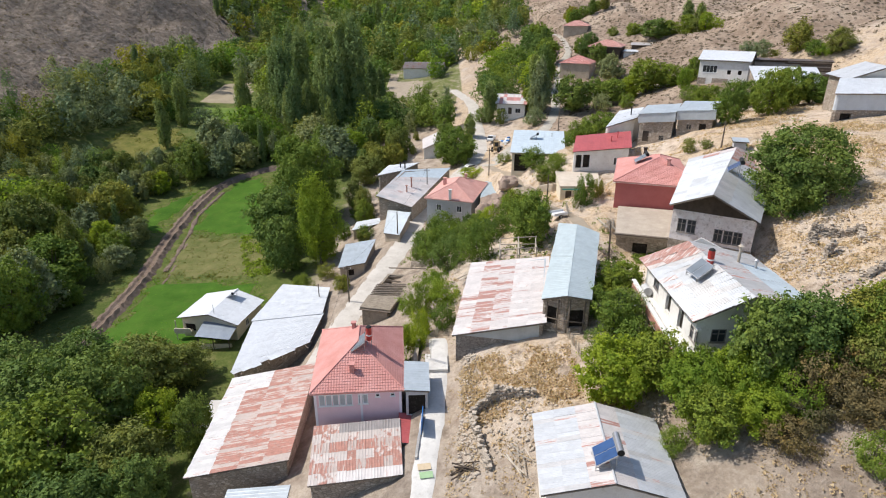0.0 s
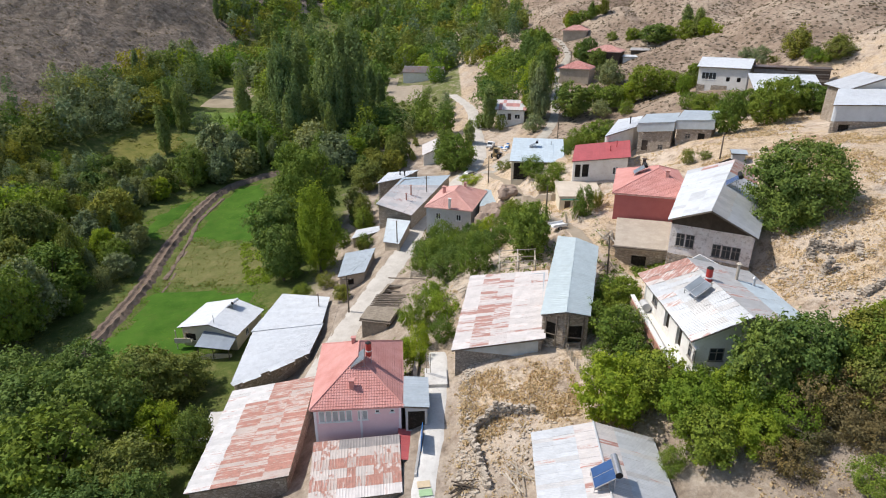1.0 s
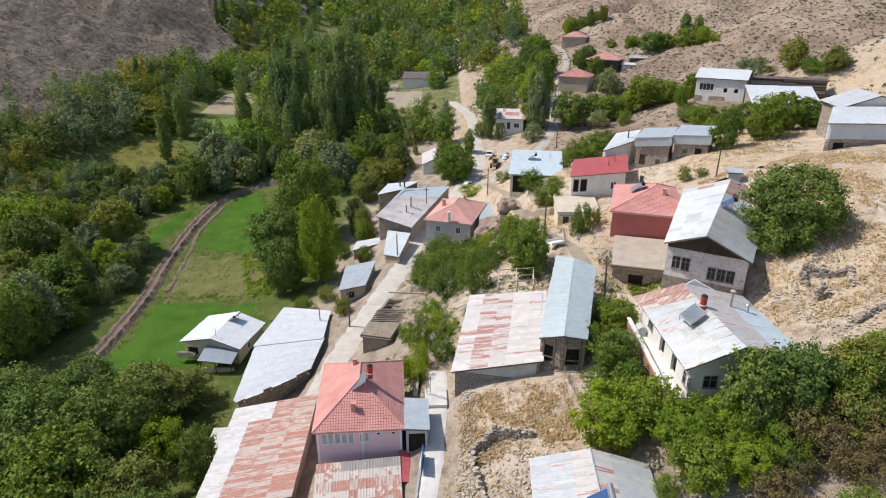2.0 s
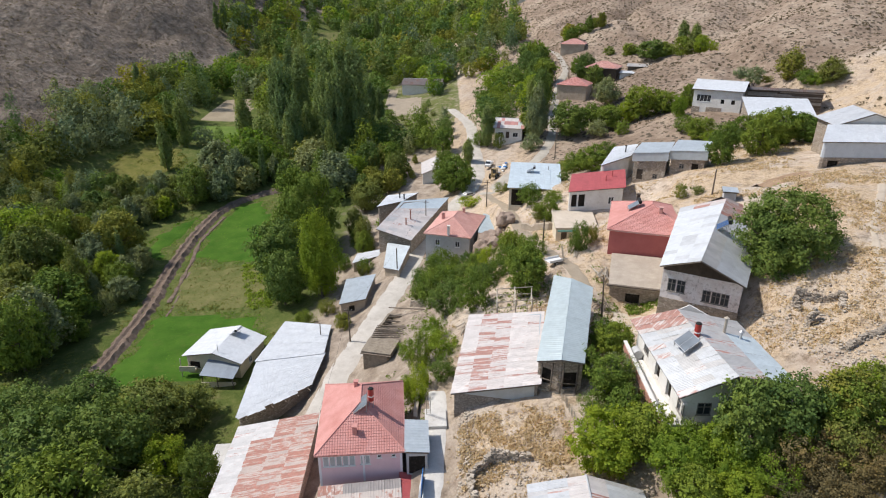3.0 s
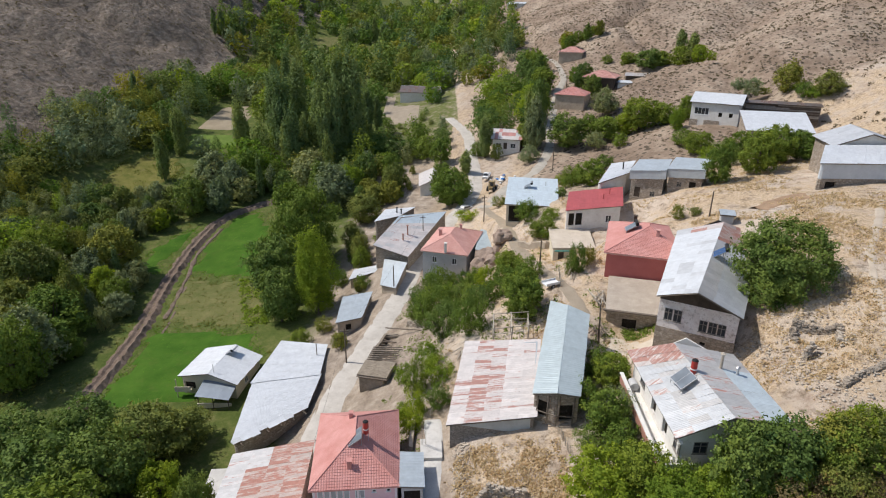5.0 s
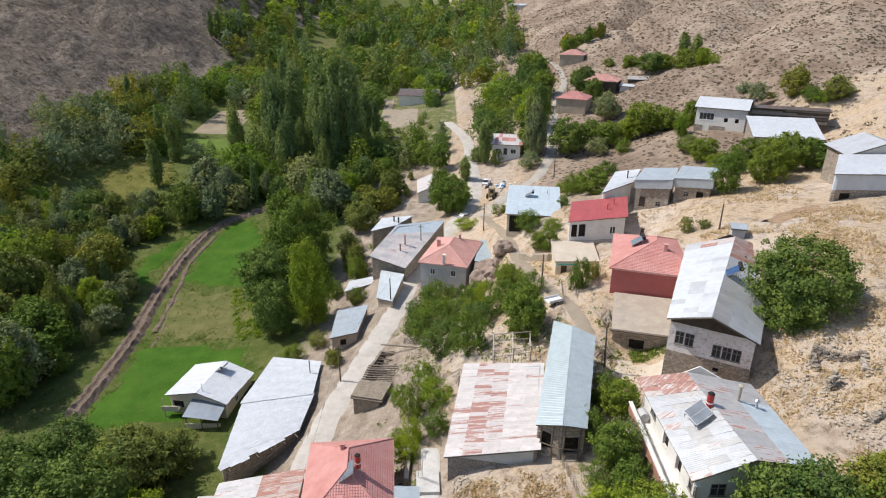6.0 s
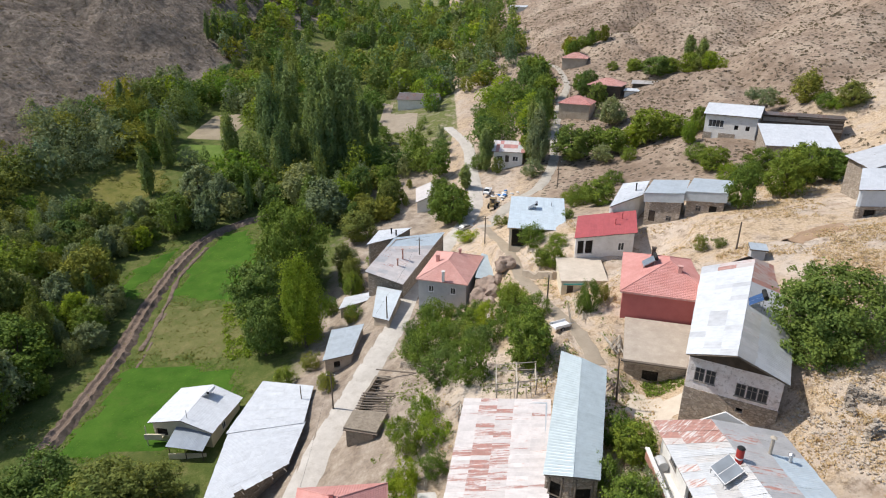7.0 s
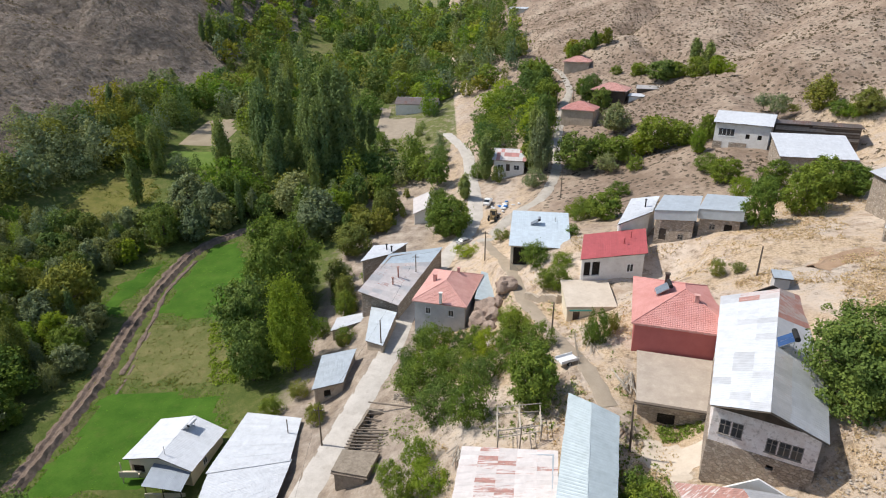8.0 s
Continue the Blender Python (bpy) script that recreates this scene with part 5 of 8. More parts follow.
house("blue_white_roof_house", "house with a pale blue-white sheet roof on posts", (20.6, 128.6), -9, 10.4, 14.5, 10, 16.6, CREAM, dict(kind="mono", corners=(0, 0, 1.6, 1.6), up="back", nu=10, nv=4, mat=PALE_BLUE), over=0.4,
      openings=[("front", 0.5, 2.6, 3.4, 3.6, "dark"), ("front", 4.3, 2.6, 5.4, 3.6, "dark"), ("left", 9.6, 3.4, 3.6, 2.8, "dark")])
hillside = house("hillside_house", "white two-storey hillside house with a white sheet roof", (76.0, 167.0), -32, 12.0, 9.5, 22, 31.2, WHITEWASH, dict(kind="gable_x", rise=2.0, nu=10, nv=2, mat=WHITE_SHEET), over=0.5, openings=[("front", 7.0, 5.7, 0.9, 1.1, "dark"), ("front", 9.6, 5.7, 0.9, 1.1, "dark"), ("front", 0.9, 6.0, 3.6, 1.8, "win4"), ("front", 2.0, 0.6, 1.6, 2.2, "dark")])
part("wall_foot", boxes((-6.03, -4.0, -4.84, -4.74, 0, 4.6), (-2.4, 1.5, -4.84, -4.74, 0, 4.6)), STONE, hillside, "rubble stone foot of the wall")
timber = house("dark_timber_barn", "long weathered timber barn with a rusted roof", (90.4, 161.7), -24, 17.5, 4, 24, 31.4, WOOD, dict(kind="mono", corners=(0, 0, 0.1, 0.1), up="back", nu=14, nv=2, mat=BROWN_SHEET), category="barn", over=0.4)
plank = random.Random(5)
for i in range(14):
    z0, cut = 2.5 + i * 0.34, plank.uniform(-3, 3)
    for x0, x1 in ((-8.72 + plank.uniform(0, 0.25), cut - 0.03), (cut + 0.03, 8.72 - plank.uniform(0, 0.25))):
        part("board", boxes((x0, x1, -2.05, -2.003, z0, z0 + plank.uniform(0.28, 0.32))), (DARK_WOOD, DARK_WOOD, GREY_WOOD, WOOD)[plank.randrange(4)], timber)
house("white_roof_byre", "byre with a bright white sheet roof", (82.9, 149.5), -14, 14.5, 9.5, 21, 27.4, STONE, dict(kind="mono", corners=(0, 0, 3.0, 3.0), up="back", nu=12, nv=2, mat=WHITE_SHEET), category="barn", over=0.4)
house("far_red_house", "far mud-walled house with a red tiled roof", (48.5, 224.0), -26, 10.5, 9, 19, 25.2, MUD, dict(kind="hip", rise=2.2, tiled=True, mat=TILE), over=0.4)
house("far_tiled_house", "far timber house with a faded tiled roof", (61.0, 234.0), -26, 11, 9, 24, 30.2, DARK_WOOD, dict(kind="hip", rise=2.0, tiled=True, mat=TILE_PALE), over=0.6)
house("farthest_house", "far house with a pinkish tiled roof", (58.5, 279.0), -20, 10, 8, 30, 35.6, MUD, dict(kind="hip", rise=2.0, tiled=True, mat=TILE_PALE), over=0.5)
house("junction_house", "whitewashed house with a patched pink sheet roof by the road", (22.0, 192.5), -12, 8.5, 9, 10, 16.2, WHITEWASH, dict(kind="gable_x", rise=2.2, nu=9, nv=3, pick=mixed((FADED_RED, 5), (PINK_PALE, 4), (ZINC, 2), seed=6)), over=0.6,
      openings=[("front", 1.0, 3.4, 1.6, 1.4, "win2"), ("front", 5.6, 3.4, 1.6, 1.4, "win2"), ("front", 3.4, 3.0, 1.1, 2.0, "door")])
house("valley_house", "grey house among the valley trees", (-8.5, 290.0), -10, 18, 10, 10.5, 17.0, WHITEWASH, dict(kind="gable_x", rise=2.2, nu=14, nv=2, mat=BROWN_SHEET), over=0.4)
house("outhouse", "small outhouse with a flat sheet roof", (43.6, 87.2), -18, 1.7, 1.7, 23.8, 26.6, GREY_PLASTER, dict(kind="mono", corners=(0, 0, 0.15, 0.15), up="back", nu=2, nv=1, mat=BLUE_GREY), category="outhouse", over=0.25, thick=0.12, openings=[("right", 0.3, 0.2, 0.9, 1.9, "dark")])


def quad(c, nu, nv, pick):
    return (*c, nu, nv, pick)


# white barn: a rear bay and a lower front bay with a stepped front edge
C = [(-30.8, 84.6, -2.12), (-19.9, 86.9, -2.02), (-20.1, 95.8, -1.6), (-28.8, 97.3, -1.7)]
building("white_barn", "long barn with a bright white sheet roof", C, [quad([C[3], C[0], C[1], C[2]], 10, 4, WHITE_SHEET)], STONE, "barn", over=0.5, deck=WHITE_SHEET)
C = [(-29.7, 70.9, -2.6), (-20.3, 78.9, -2.4), (-19.7, 87.3, -2.1), (-30.6, 84.8, -2.2)]
building("barn_bay", "low front bay of a barn with a white sheet roof", C, [quad([C[3], C[0], C[1], C[2]], 11, 5, WHITE_SHEET)], STONE, "barn", over=0.5, seed=2)
bay = bpy.data.objects["barn_bay"]
edge = random.Random(17)
for i in range(9):
    t0, t1 = i / 9, (i + 1) / 9
    a, b = Vector(C[0]).lerp(Vector(C[1]), t0), Vector(C[0]).lerp(Vector(C[1]), t1)
    out = Vector((0.9, -1.0, -0.02)) * edge.uniform(0.15, 0.75)
    world_part("loose_sheet", slab([a + out, b + out, b + Vector((-0.2, 0.25, 0.05)), a + Vector((-0.2, 0.25, 0.05))], 0.02), WHITE_SHEET if i % 3 else ZINC, bay)
for i in range(6):
    a = Vector(C[0]).lerp(Vector(C[1]), (i + 0.5) / 6)
    world_part("eave_pole", beams((a + Vector((0.9, -0.9, -0.25)), a + Vector((-1.2, 1.3, -0.2)), 0.07), sides=6), WOOD, bay)
# cream cottage and its porch
C = [(-45.6, 90.4, -4.7), (-39.8, 89.3, -3.5), (-34.5, 87.8, -4.7), (-32.5, 96.9, -4.7), (-38.0, 98.9, -3.5), (-43.8, 99.6, -4.7)]
cottage = building("cream_cottage", "cream plastered cottage with a white sheet roof", C, [quad([C[5], C[0], C[1], C[4]], 9, 2, WHITE_SHEET), quad([C[2], C[3], C[4], C[1]], 9, 2, WHITE_SHEET)], CREAM, over=0.55,
                   openings=[(0, 0.3, 2.0, 2.0, 1.5, "dark"), (2, 3.0, 2.6, 1.0, 1.2, "win2")])
world_part("balcony", boxes((-46.0, -43.2, 89.3, 90.4, -7.2, -6.9), (-46.0, -43.2, 89.3, 89.42, -6.9, -6.2)), CREAM, cottage)
world_part("porch_post", beams(((-45.8, 89.6, -9.4), (-45.8, 89.8, -4.9), 0.09)), CREAM, cottage)
C = [(-41.3, 86.4, -6.0), (-35.2, 85.3, -6.0), (-34.8, 88.9, -5.3), (-41.0, 90.1, -5.3)]
porch = thing("cottage_porch", "open porch with a pale blue sheet roof and low wall", "porch", Matrix.Translation((-38, 87.5, -9.2)))
r = world_part("roof", slab(C, 0.08), WOOD, porch)
sheet_plane(r, [Vector(p) - Vector((-38, 87.5, -9.2)) for p in C], 6, 2, lambda u, v: SLATE_BLUE, random.Random(4))
for x, y in ((-41.0, 86.7), (-38.3, 86.2), (-35.5, 85.7)):
    world_part("post", beams(((x, y, -9.4), (x, y, -6.1), 0.08)), DARK_WOOD, porch)
world_part("parapet", boxes((-41.2, -35.4, 86.5, 86.7, -9.6, -7.6)), CREAM, porch)
# sheds along the road
C = [(-19.4, 101.2, -0.2), (-14.6, 102.6, 0.2), (-13.3, 110.1, 2.0), (-19.0, 108.9, 1.4)]
building("roadside_shed", "low mud-walled shed with a blue-grey sheet roof", C, [quad([C[3], C[0], C[1], C[2]], 8, 2, BLUE_GREY)], MUD, "shed", over=0.35, openings=[(0, 1.5, 1.6, 1.1, 1.3, "dark")])
C = [(-19.2, 118.2, 0.8), (-13.1, 121.2, 1.4), (-13.5, 124.1, 1.6), (-18.7, 122.9, 1.0)]
building("small_white_shed", "small shed with a pale sheet roof", C, [quad([C[3], C[0], C[1], C[2]], 3, 3, WHITE_SHEET)], MUD, "shed", over=0.3)
C = [(-11.8, 111.4, 2.8), (-8.5, 108.7, 3.4), (-6.7, 118.1, 4.8), (-11.7, 121.5, 4.2)]
building("blue_lean_to", "long lean-to with a pale blue sheet roof", C, [quad([C[3], C[0], C[1], C[2]], 9, 2, BLUE_GREY)], MUD, "shed", over=0.3)
C = [(-14.2, 121.8, 7.3), (-6.6, 119.3, 5.6), (1.8, 142.1, 8.0), (-9.2, 135.2, 9.3)]
patched = mixed((PINK_ZINC, 2), (PINK_PALE, 5), (ZINC_STREAKED, 3), seed=9)
building("grey_roof_house", "long house with a dull patched sheet roof", C, [quad([C[1], C[2], C[3], C[0]], 14, 4, lambda u, v: PALE_BLUE if u > 0.72 else patched(u, v))], STONE, over=0.6)
C = [(-15.0, 133.0, 8.6), (-9.2, 135.4, 9.2), (-5.6, 140.3, 9.8), (-13.0, 140.7, 9.0)]
building("white_roof_house", "house with a white sheet roof beside the road", C, [quad([C[3], C[0], C[1], C[2]], 6, 3, WHITE_SHEET)], STONE, over=0.4)
C = [(7.5, 115.5, 8.9), (10.4, 115.2, 8.5), (13.6, 124.5, 8.5), (9.5, 127.4, 8.9)]
building("side_lean_to", "lean-to with a pale blue sheet roof", C, [quad([C[1], C[2], C[3], C[0]], 8, 1, BLUE_SHEET)], GREY_PLASTER, "shed", over=0.2)
# stone barn and the narrow barn beside it
C = [(1.0, 56.9, 11.7), (10.8, 54.9, 14.4), (13.0, 67.4, 16.6), (3.7, 70.9, 14.2)]


def barn_sheet(u, v):
    n = int(u * 26)
    if 0.22 < v < 0.55:
        return RUST_BARRED
    if v < 0.22 and 0.45 < u < 0.9:
        return RUST_BARRED if n % 3 else PINK_PALE
    return RUST_BARRED if n % 9 == 4 else PINK_PALE


building("stone_barn", "stone barn with a rust-patched zinc sheet roof", C, [quad([C[3], C[0], C[1], C[2]], 26, 5, barn_sheet)], BLOCK, "barn", over=0.45, base=6.5, gable=BLUE_GREY)
C = [(10.4, 56.1, 16.6), (12.7, 54.6, 17.7), (15.2, 54.7, 17.2), (19.6, 70.2, 18.6), (17.1, 71.6, 19.2), (15.4, 74.4, 18.4)]
narrow = building("blue_roof_barn", "narrow stone barn with a pale blue sheet roof", C, [quad([C[5], C[0], C[1], C[4]], 12, 1, BLUE_SHEET), quad([C[2], C[3], C[4], C[1]], 12, 1, BLUE_SHEET)], STONE, "barn", over=0.35,
                  base=9.5, openings=[(0, 0.25, 4.2, 1.3, 2.1, "dark"), (1, 0.3, 4.2, 1.6, 2.1, "dark")])
for x, y, z in ((10.9, 56.0, 16.3), (11.9, 55.2, 16.9), (13.0, 54.7, 17.2), (14.6, 54.8, 16.9)):
    world_part("loft_post", beams(((x, y, 13.4), (x + 0.1, y, z), 0.09), sides=6), WOOD, narrow)
world_part("loft_rail", beams(((10.8, 55.9, 14.6), (12.6, 54.7, 14.7), 0.07), ((12.6, 54.7, 14.7), (14.8, 54.7, 14.5), 0.07), sides=6), WOOD, narrow)
# white house with a balcony
C = [(20.95, 43.9, 20.75), (25.5, 43.5, 23.2), (31.1, 44.0, 22.05), (30.9, 55.5, 21.9), (24.4, 55.2, 23.5), (21.45, 60.0, 19.6)]
pick = mixed((ZINC, 7), (ZINC_STREAKED, 5), seed=12)
villa = building("balcony_house", "white house with a streaked zinc sheet roof", C, [quad([C[5], C[0], C[1], C[4]], 17, 3, lambda u, v: RUST_BARRED if u < 0.24 or (v < 0.5 and 0.62 < u < 0.67) else pick(u, v)), quad([C[2], C[3], C[4], C[1]], 13, 2, lambda u, v: ZINC_STREAKED if v > 0.5 or u > 0.7 else PALE_BLUE)], WHITEWASH, over=1.15, flat=(1, 4),
                 openings=[(5, 2.4, 4.6, 1.5, 1.3, "old2"), (5, 6.2, 3.9, 1.3, 2.1, "dark"), (5, 9.6, 3.9, 1.2, 2.1, "dark"), (5, 12.6, 4.6, 1.4, 1.3, "old2"), (0, 1.4, 4.6, 1.3, 1.3, "old2")])
OFF = Vector((-0.75, -2.4, 1.5))


def moved(*pts):
    return [Vector(p) + OFF for p in pts]


for y in (44.8, 48.8, 52.8, 56.8):
    world_part("balcony_post", boxes((20.15 + (y - 44.6) * 0.03, 20.4 + (y - 44.6) * 0.03, y, y + 0.25, 12.5, 16.6)), WHITEWASH, villa)
world_part("balcony_floor", slab(moved((20.7, 46.4, 15.3), (24.5, 46.4, 15.3), (24.5, 60.5, 15.3), (21.2, 60.5, 15.3)), 0.22), WHITEWASH, villa)
world_part("balcony_parapet", slab(moved((20.7, 46.4, 16.3), (20.9, 46.4, 16.3), (21.4, 60.5, 16.3), (21.2, 60.5, 16.3)), 1.0), WHITEWASH, villa)
world_part("parapet_coping", slab(moved((20.55, 46.2, 16.42), (20.95, 46.2, 16.42), (21.45, 60.6, 16.42), (21.05, 60.6, 16.42)), 0.1), WHITEWASH, villa)
world_part("parapet_cladding", slab(moved((20.62, 46.3, 16.0), (20.69, 46.3, 16.0), (21.19, 60.5, 16.0), (21.12, 60.5, 16.0)), 0.75), BROWN_RED, villa, "reddish brown painted cladding")
world_part("balcony_end", slab(moved((20.7, 46.3, 16.3), (24.2, 46.3, 16.3), (24.2, 46.5, 16.3), (20.7, 46.5, 16.3)), 1.0), WHITEWASH, villa)
# old stone house with a long roof
C = [(25.7, 64.6, 24.2), (28.4, 60.3, 26.7), (33.8, 60.0, 23.6), (48.2, 84.9, 23.6), (41.6, 83.8, 26.4), (36.3, 86.6, 24.0)]
pick2 = mixed((WHITE_SHEET, 7), (ZINC, 1), seed=2)
building("old_stone_house", "old stone house with peeling plaster and a zinc roof", C, [quad([C[5], C[0], C[1], C[4]], 20, 3, lambda u, v: RUST_BARRED if u < 0.12 and v > 0.3 else pick2(u, v)), quad([C[2], C[3], C[4], C[1]], 20, 3, lambda u, v: RUSTY if u > 0.72 else ZINC_STREAKED if (v > 0.6 and u < 0.4) else ZINC)],
                     PEELING, over=0.75, gable=DARK_WOOD, lower=(4.9, STONE), base=15.0, flat=(1, 4), head=23.5,
                     openings=[(0, 0.7, 5.9, 0.95, 1.6, "old2"), (0, 1.75, 5.9, 0.95, 1.6, "old2"), (1, 0.5, 5.4, 0.9, 1.5, "old2"), (1, 1.5, 5.4, 0.95, 1.5, "old2"), (1, 2.5, 5.4, 0.9, 1.5, "old2"), (1, 0.9, 3.6, 0.6, 0.5, "dark"), (1, 2.9, 1.6, 0.9, 0.7, "dark")])
# flat-roofed stable dug into the slope below the red house
C = [(23.2, 75.3, 16.5), (30.6, 73.2, 16.5), (34.7, 82.2, 17.4), (26.1, 84.9, 17.3)]
stable = building("mud_roof_stable", "stone stable with a flat trodden earth roof", C, [], STONE, "stable", over=0.25, base=12.5, openings=[(0, 2.2, 0.6, 1.9, 2.3, "dark")])
world_part("earth_roof", slab(C, 0.32), ROOF_EARTH, stable)
world_part("roof_edge", slab([(22.9, 75.2, 16.62), (30.7, 73.0, 16.62), (30.8, 73.4, 16.62), (23.0, 75.6, 16.62)], 0.14), WOOD, stable)
# houses above the road
C = [(19.9, 98.2, 16.4), (27.4, 98.2, 16.4), (28.3, 107.2, 16.5), (20.7, 107.4, 16.5)]
hut = building("beige_hut", "beige plastered hut with a flat earth roof", C, [], CREAM, "hut", over=0.2, base=12.4, openings=[(0, 0.9, 1.2, 1.0, 1.9, "door")])
world_part("earth_roof", slab(C, 0.3), PALE_MUD, hut)
world_part("door_trim", boxes((20.3, 23.6, 98.02, 98.12, 15.75, 15.95)), TURQUOISE, hut, "turquoise painted board")
C = [(23.5, 106.9, 20.3), (34.5, 108.2, 20.8), (36.2, 115.3, 22.3), (25.5, 114.2, 21.6)]
building("red_roof_house", "cream house with a red sheet roof", C, [quad(C, 9, 2, RED_SHEET)], WHITEWASH, over=0.35, base=15.5, openings=[(0, 0.3, 1.7, 1.2, 2.4, "dark"), (0, 1.75, 1.7, 1.3, 2.4, "dark"), (0, 7.6, 2.0, 1.1, 1.4, "win2")])
C = [(31.2, 114.8, 23.2), (38.0, 118.1, 24.4), (40.9, 123.4, 25.6), (36.4, 124.9, 24.6)]
building("white_row_house", "white end house with a zinc sheet roof", C, [quad([C[3], C[0], C[1], C[2]], 7, 4, WHITE_SHEET)], WHITEWASH, over=0.4, openings=[(0, 4.6, 2.0, 1.2, 1.2, "dark")])
C = [(37.4, 115.6, 25.6), (43.3, 112.4, 26.4), (46.5, 118.6, 27.0), (41.0, 121.8, 26.2)]
row_a = building("row_house", "low stone house with a blue-grey sheet roof", C, [quad(C, 6, 2, BLUE_GREY)], STONE, over=0.4, openings=[(0, 0.8, 1.9, 1.1, 2.0, "door"), (0, 3.8, 2.4, 0.9, 0.9, "old2")], group="stone row houses")
world_part("sheet_apron", slab([C[0], C[1], (C[1][0] + 0.02, C[1][1] - 0.06, C[1][2] - 1.7), (C[0][0] + 0.02, C[0][1] - 0.06, C[0][2] - 1.7)], 0.04), BLUE_GREY, row_a)
C = [(43.7, 113.2, 26.6), (49.6, 109.8, 27.2), (52.6, 114.6, 28.0), (46.9, 118.0, 27.6)]
row_b = building("row_house", "low stone house with a blue-grey sheet roof", C, [quad(C, 6, 2, BLUE_GREY)], STONE, over=0.4, openings=[(0, 1.6, 2.4, 0.9, 0.9, "old2"), (0, 3.8, 1.6, 1.2, 2.0, "dark")], group="stone row houses")
world_part("sheet_apron", slab([C[0], C[1], (C[1][0] + 0.02, C[1][1] - 0.06, C[1][2] - 1.7), (C[0][0] + 0.02, C[0][1] - 0.06, C[0][2] - 1.7)], 0.04), BLUE_GREY, row_b)
# the upper house: a sheet-clad front over stone, a gabled wing behind
C = [(61.1, 95.5, 32.2), (76.0, 94.8, 32.2), (80.1, 101.1, 33.8), (65.0, 101.3, 33.8)]
upper = building("upper_house", "stone and blue-clad house with a white sheet roof", C, [quad(C, 13, 2, WHITE_SHEET)], BLUE_PLASTER, over=0.4, lower=(3.4, STONE), base=26.2, openings=[(0, 1.2, 0.9, 1.7, 2.0, "dark")])
C = [(66.5, 101.5, 33.6), (72.9, 101.5, 35.6), (79.3, 101.5, 33.6), (81.0, 110.5, 33.6), (74.6, 110.5, 35.6), (68.2, 110.5, 33.6)]
building("upper_wing", "gabled stone wing with a white gable and pale sheet roof", C, [quad([C[5], C[0], C[1], C[4]], 8, 2, ZINC), quad([C[2], C[3], C[4], C[1]], 8, 2, ZINC)], STONE, over=0.5, base=26.2, gable=WHITEWASH, flat=(1, 4))


# ---- trees and bushes ----
def near_house(x, y, clear=1.0):
    for inv, hx, hy in FOOTPRINTS:
        p = inv @ Vector((x, y, 0))
        if abs(p.x) < hx + clear and abs(p.y) < hy + clear:
            return True
    return False


def near_road(x, y, clear=1.0):
    ax, ay = np.array([x]), np.array([y])
    return any(along(l, ax, ay)[0][0] < h + clear for h, l in ROADS.values())


def in_any(x, y, *polys):
    return any(inside(np.array([x]), np.array([y]), p)[0] for p in polys)


POPLARS = [(-55, 214, 29), (-61, 226, 27), (-53, 228, 30), (-66, 244, 24), (-69, 211, 21.7), (-77, 232, 14.9), (-49, 202, 22.8), (-46, 206, 19), (-52, 204, 17), (-78, 297, 21.7), (-71, 289, 23.5), (-65, 293, 22.2), (-40, 215, 35), (-35, 212, 36.5), (-30, 211, 36), (-41, 208, 26.9), (-35, 206, 29.5), (-31, 217, 21.4), (-38, 204, 22),
           (-28, 236, 18.5), (-24, 239, 15.3), (-46, 215, 14.1), (-92, 197, 16.1), (-125, 254, 13.6), (-122, 261, 12.2), (-120, 302, 11.8), (-116, 299, 7.6), (-127, 295, 9.0), (-133, 379, 14.1), (-130, 383, 16.2), (-128, 393, 13.6), (-127, 404, 10.7), (-120, 392, 11.6),
           (-123, 423, 9.0), (-119, 453, 12.0), (-53, 468, 15.2), (-47, 468, 17.7), (-40, 451, 14.7), (-94, 218, 16.8), (-102, 227, 14.7), (28, 187, 18), (30, 189, 17)]
PLACED = []
for x, y, h in POPLARS:
    plant("poplar", "poplar", x, y, h, max(3.0, h * RNG.uniform(0.20, 0.25)), "fine" if h > 20 else "mid", "valley poplars")
    PLACED.append((x, y, 2.0))
NAMED = [
    ("round", "walnut", -33, 138, 22.5, 17, "rich"), ("broad", "dark", -36.5, 125, 15, 13.5, "fine"), ("upright", "bright", -25, 113, 18.5, 9.0, "rich"), ("broad", "dark", -33, 113, 12.5, 9, "fine"),
    ("broad", "walnut", 12, 79, 8, 6.4, "fine"), ("bush", "walnut", 40.5, 64, 3, 3.4, "fine"),
    ("bush", "olive", -17.8, 95, 3.2, 3.4, "mid"), ("upright", "olive", -18.6, 132, 8.0, 5.0, "fine"), ("upright", "walnut", -17.6, 126.5, 6.2, 4.2, "fine"), ("bush", "walnut", -16.2, 116.4, 3.0, 3.4, "fine"), ("upright", "olive", -21.6, 141, 8.5, 5.6, "fine"),
]
plant("round", "dark", 41.0, 66.6, 11.2, 11.8, "rich", label="big round green walnut tree beside the old stone house", z=22.0)
PLACED.append((40.8, 66.4, 6))
# gardens between the lower houses
NAMED += [
    ("bush", "walnut", 0, 105, 6, 6.4, "fine"), ("bush", "walnut", -2, 92, 6, 6.6, "fine"), ("bush", "walnut", 5, 80, 6.4, 5.8, "fine"), ("bush", "dark", 1, 84, 5.4, 6.2, "fine"),
    ("bush", "walnut", 1, 96, 5, 6, "fine"), ("bush", "bright", 0, 71, 3.8, 5.2, "fine"), ("bush", "walnut", -3, 71, 5.6, 3.8, "fine"), ("bush", "walnut", 0, 65.5, 3.4, 3.6, "fine"), ("bush", "bright", -3.2, 62, 4, 3.4, "fine"),
]
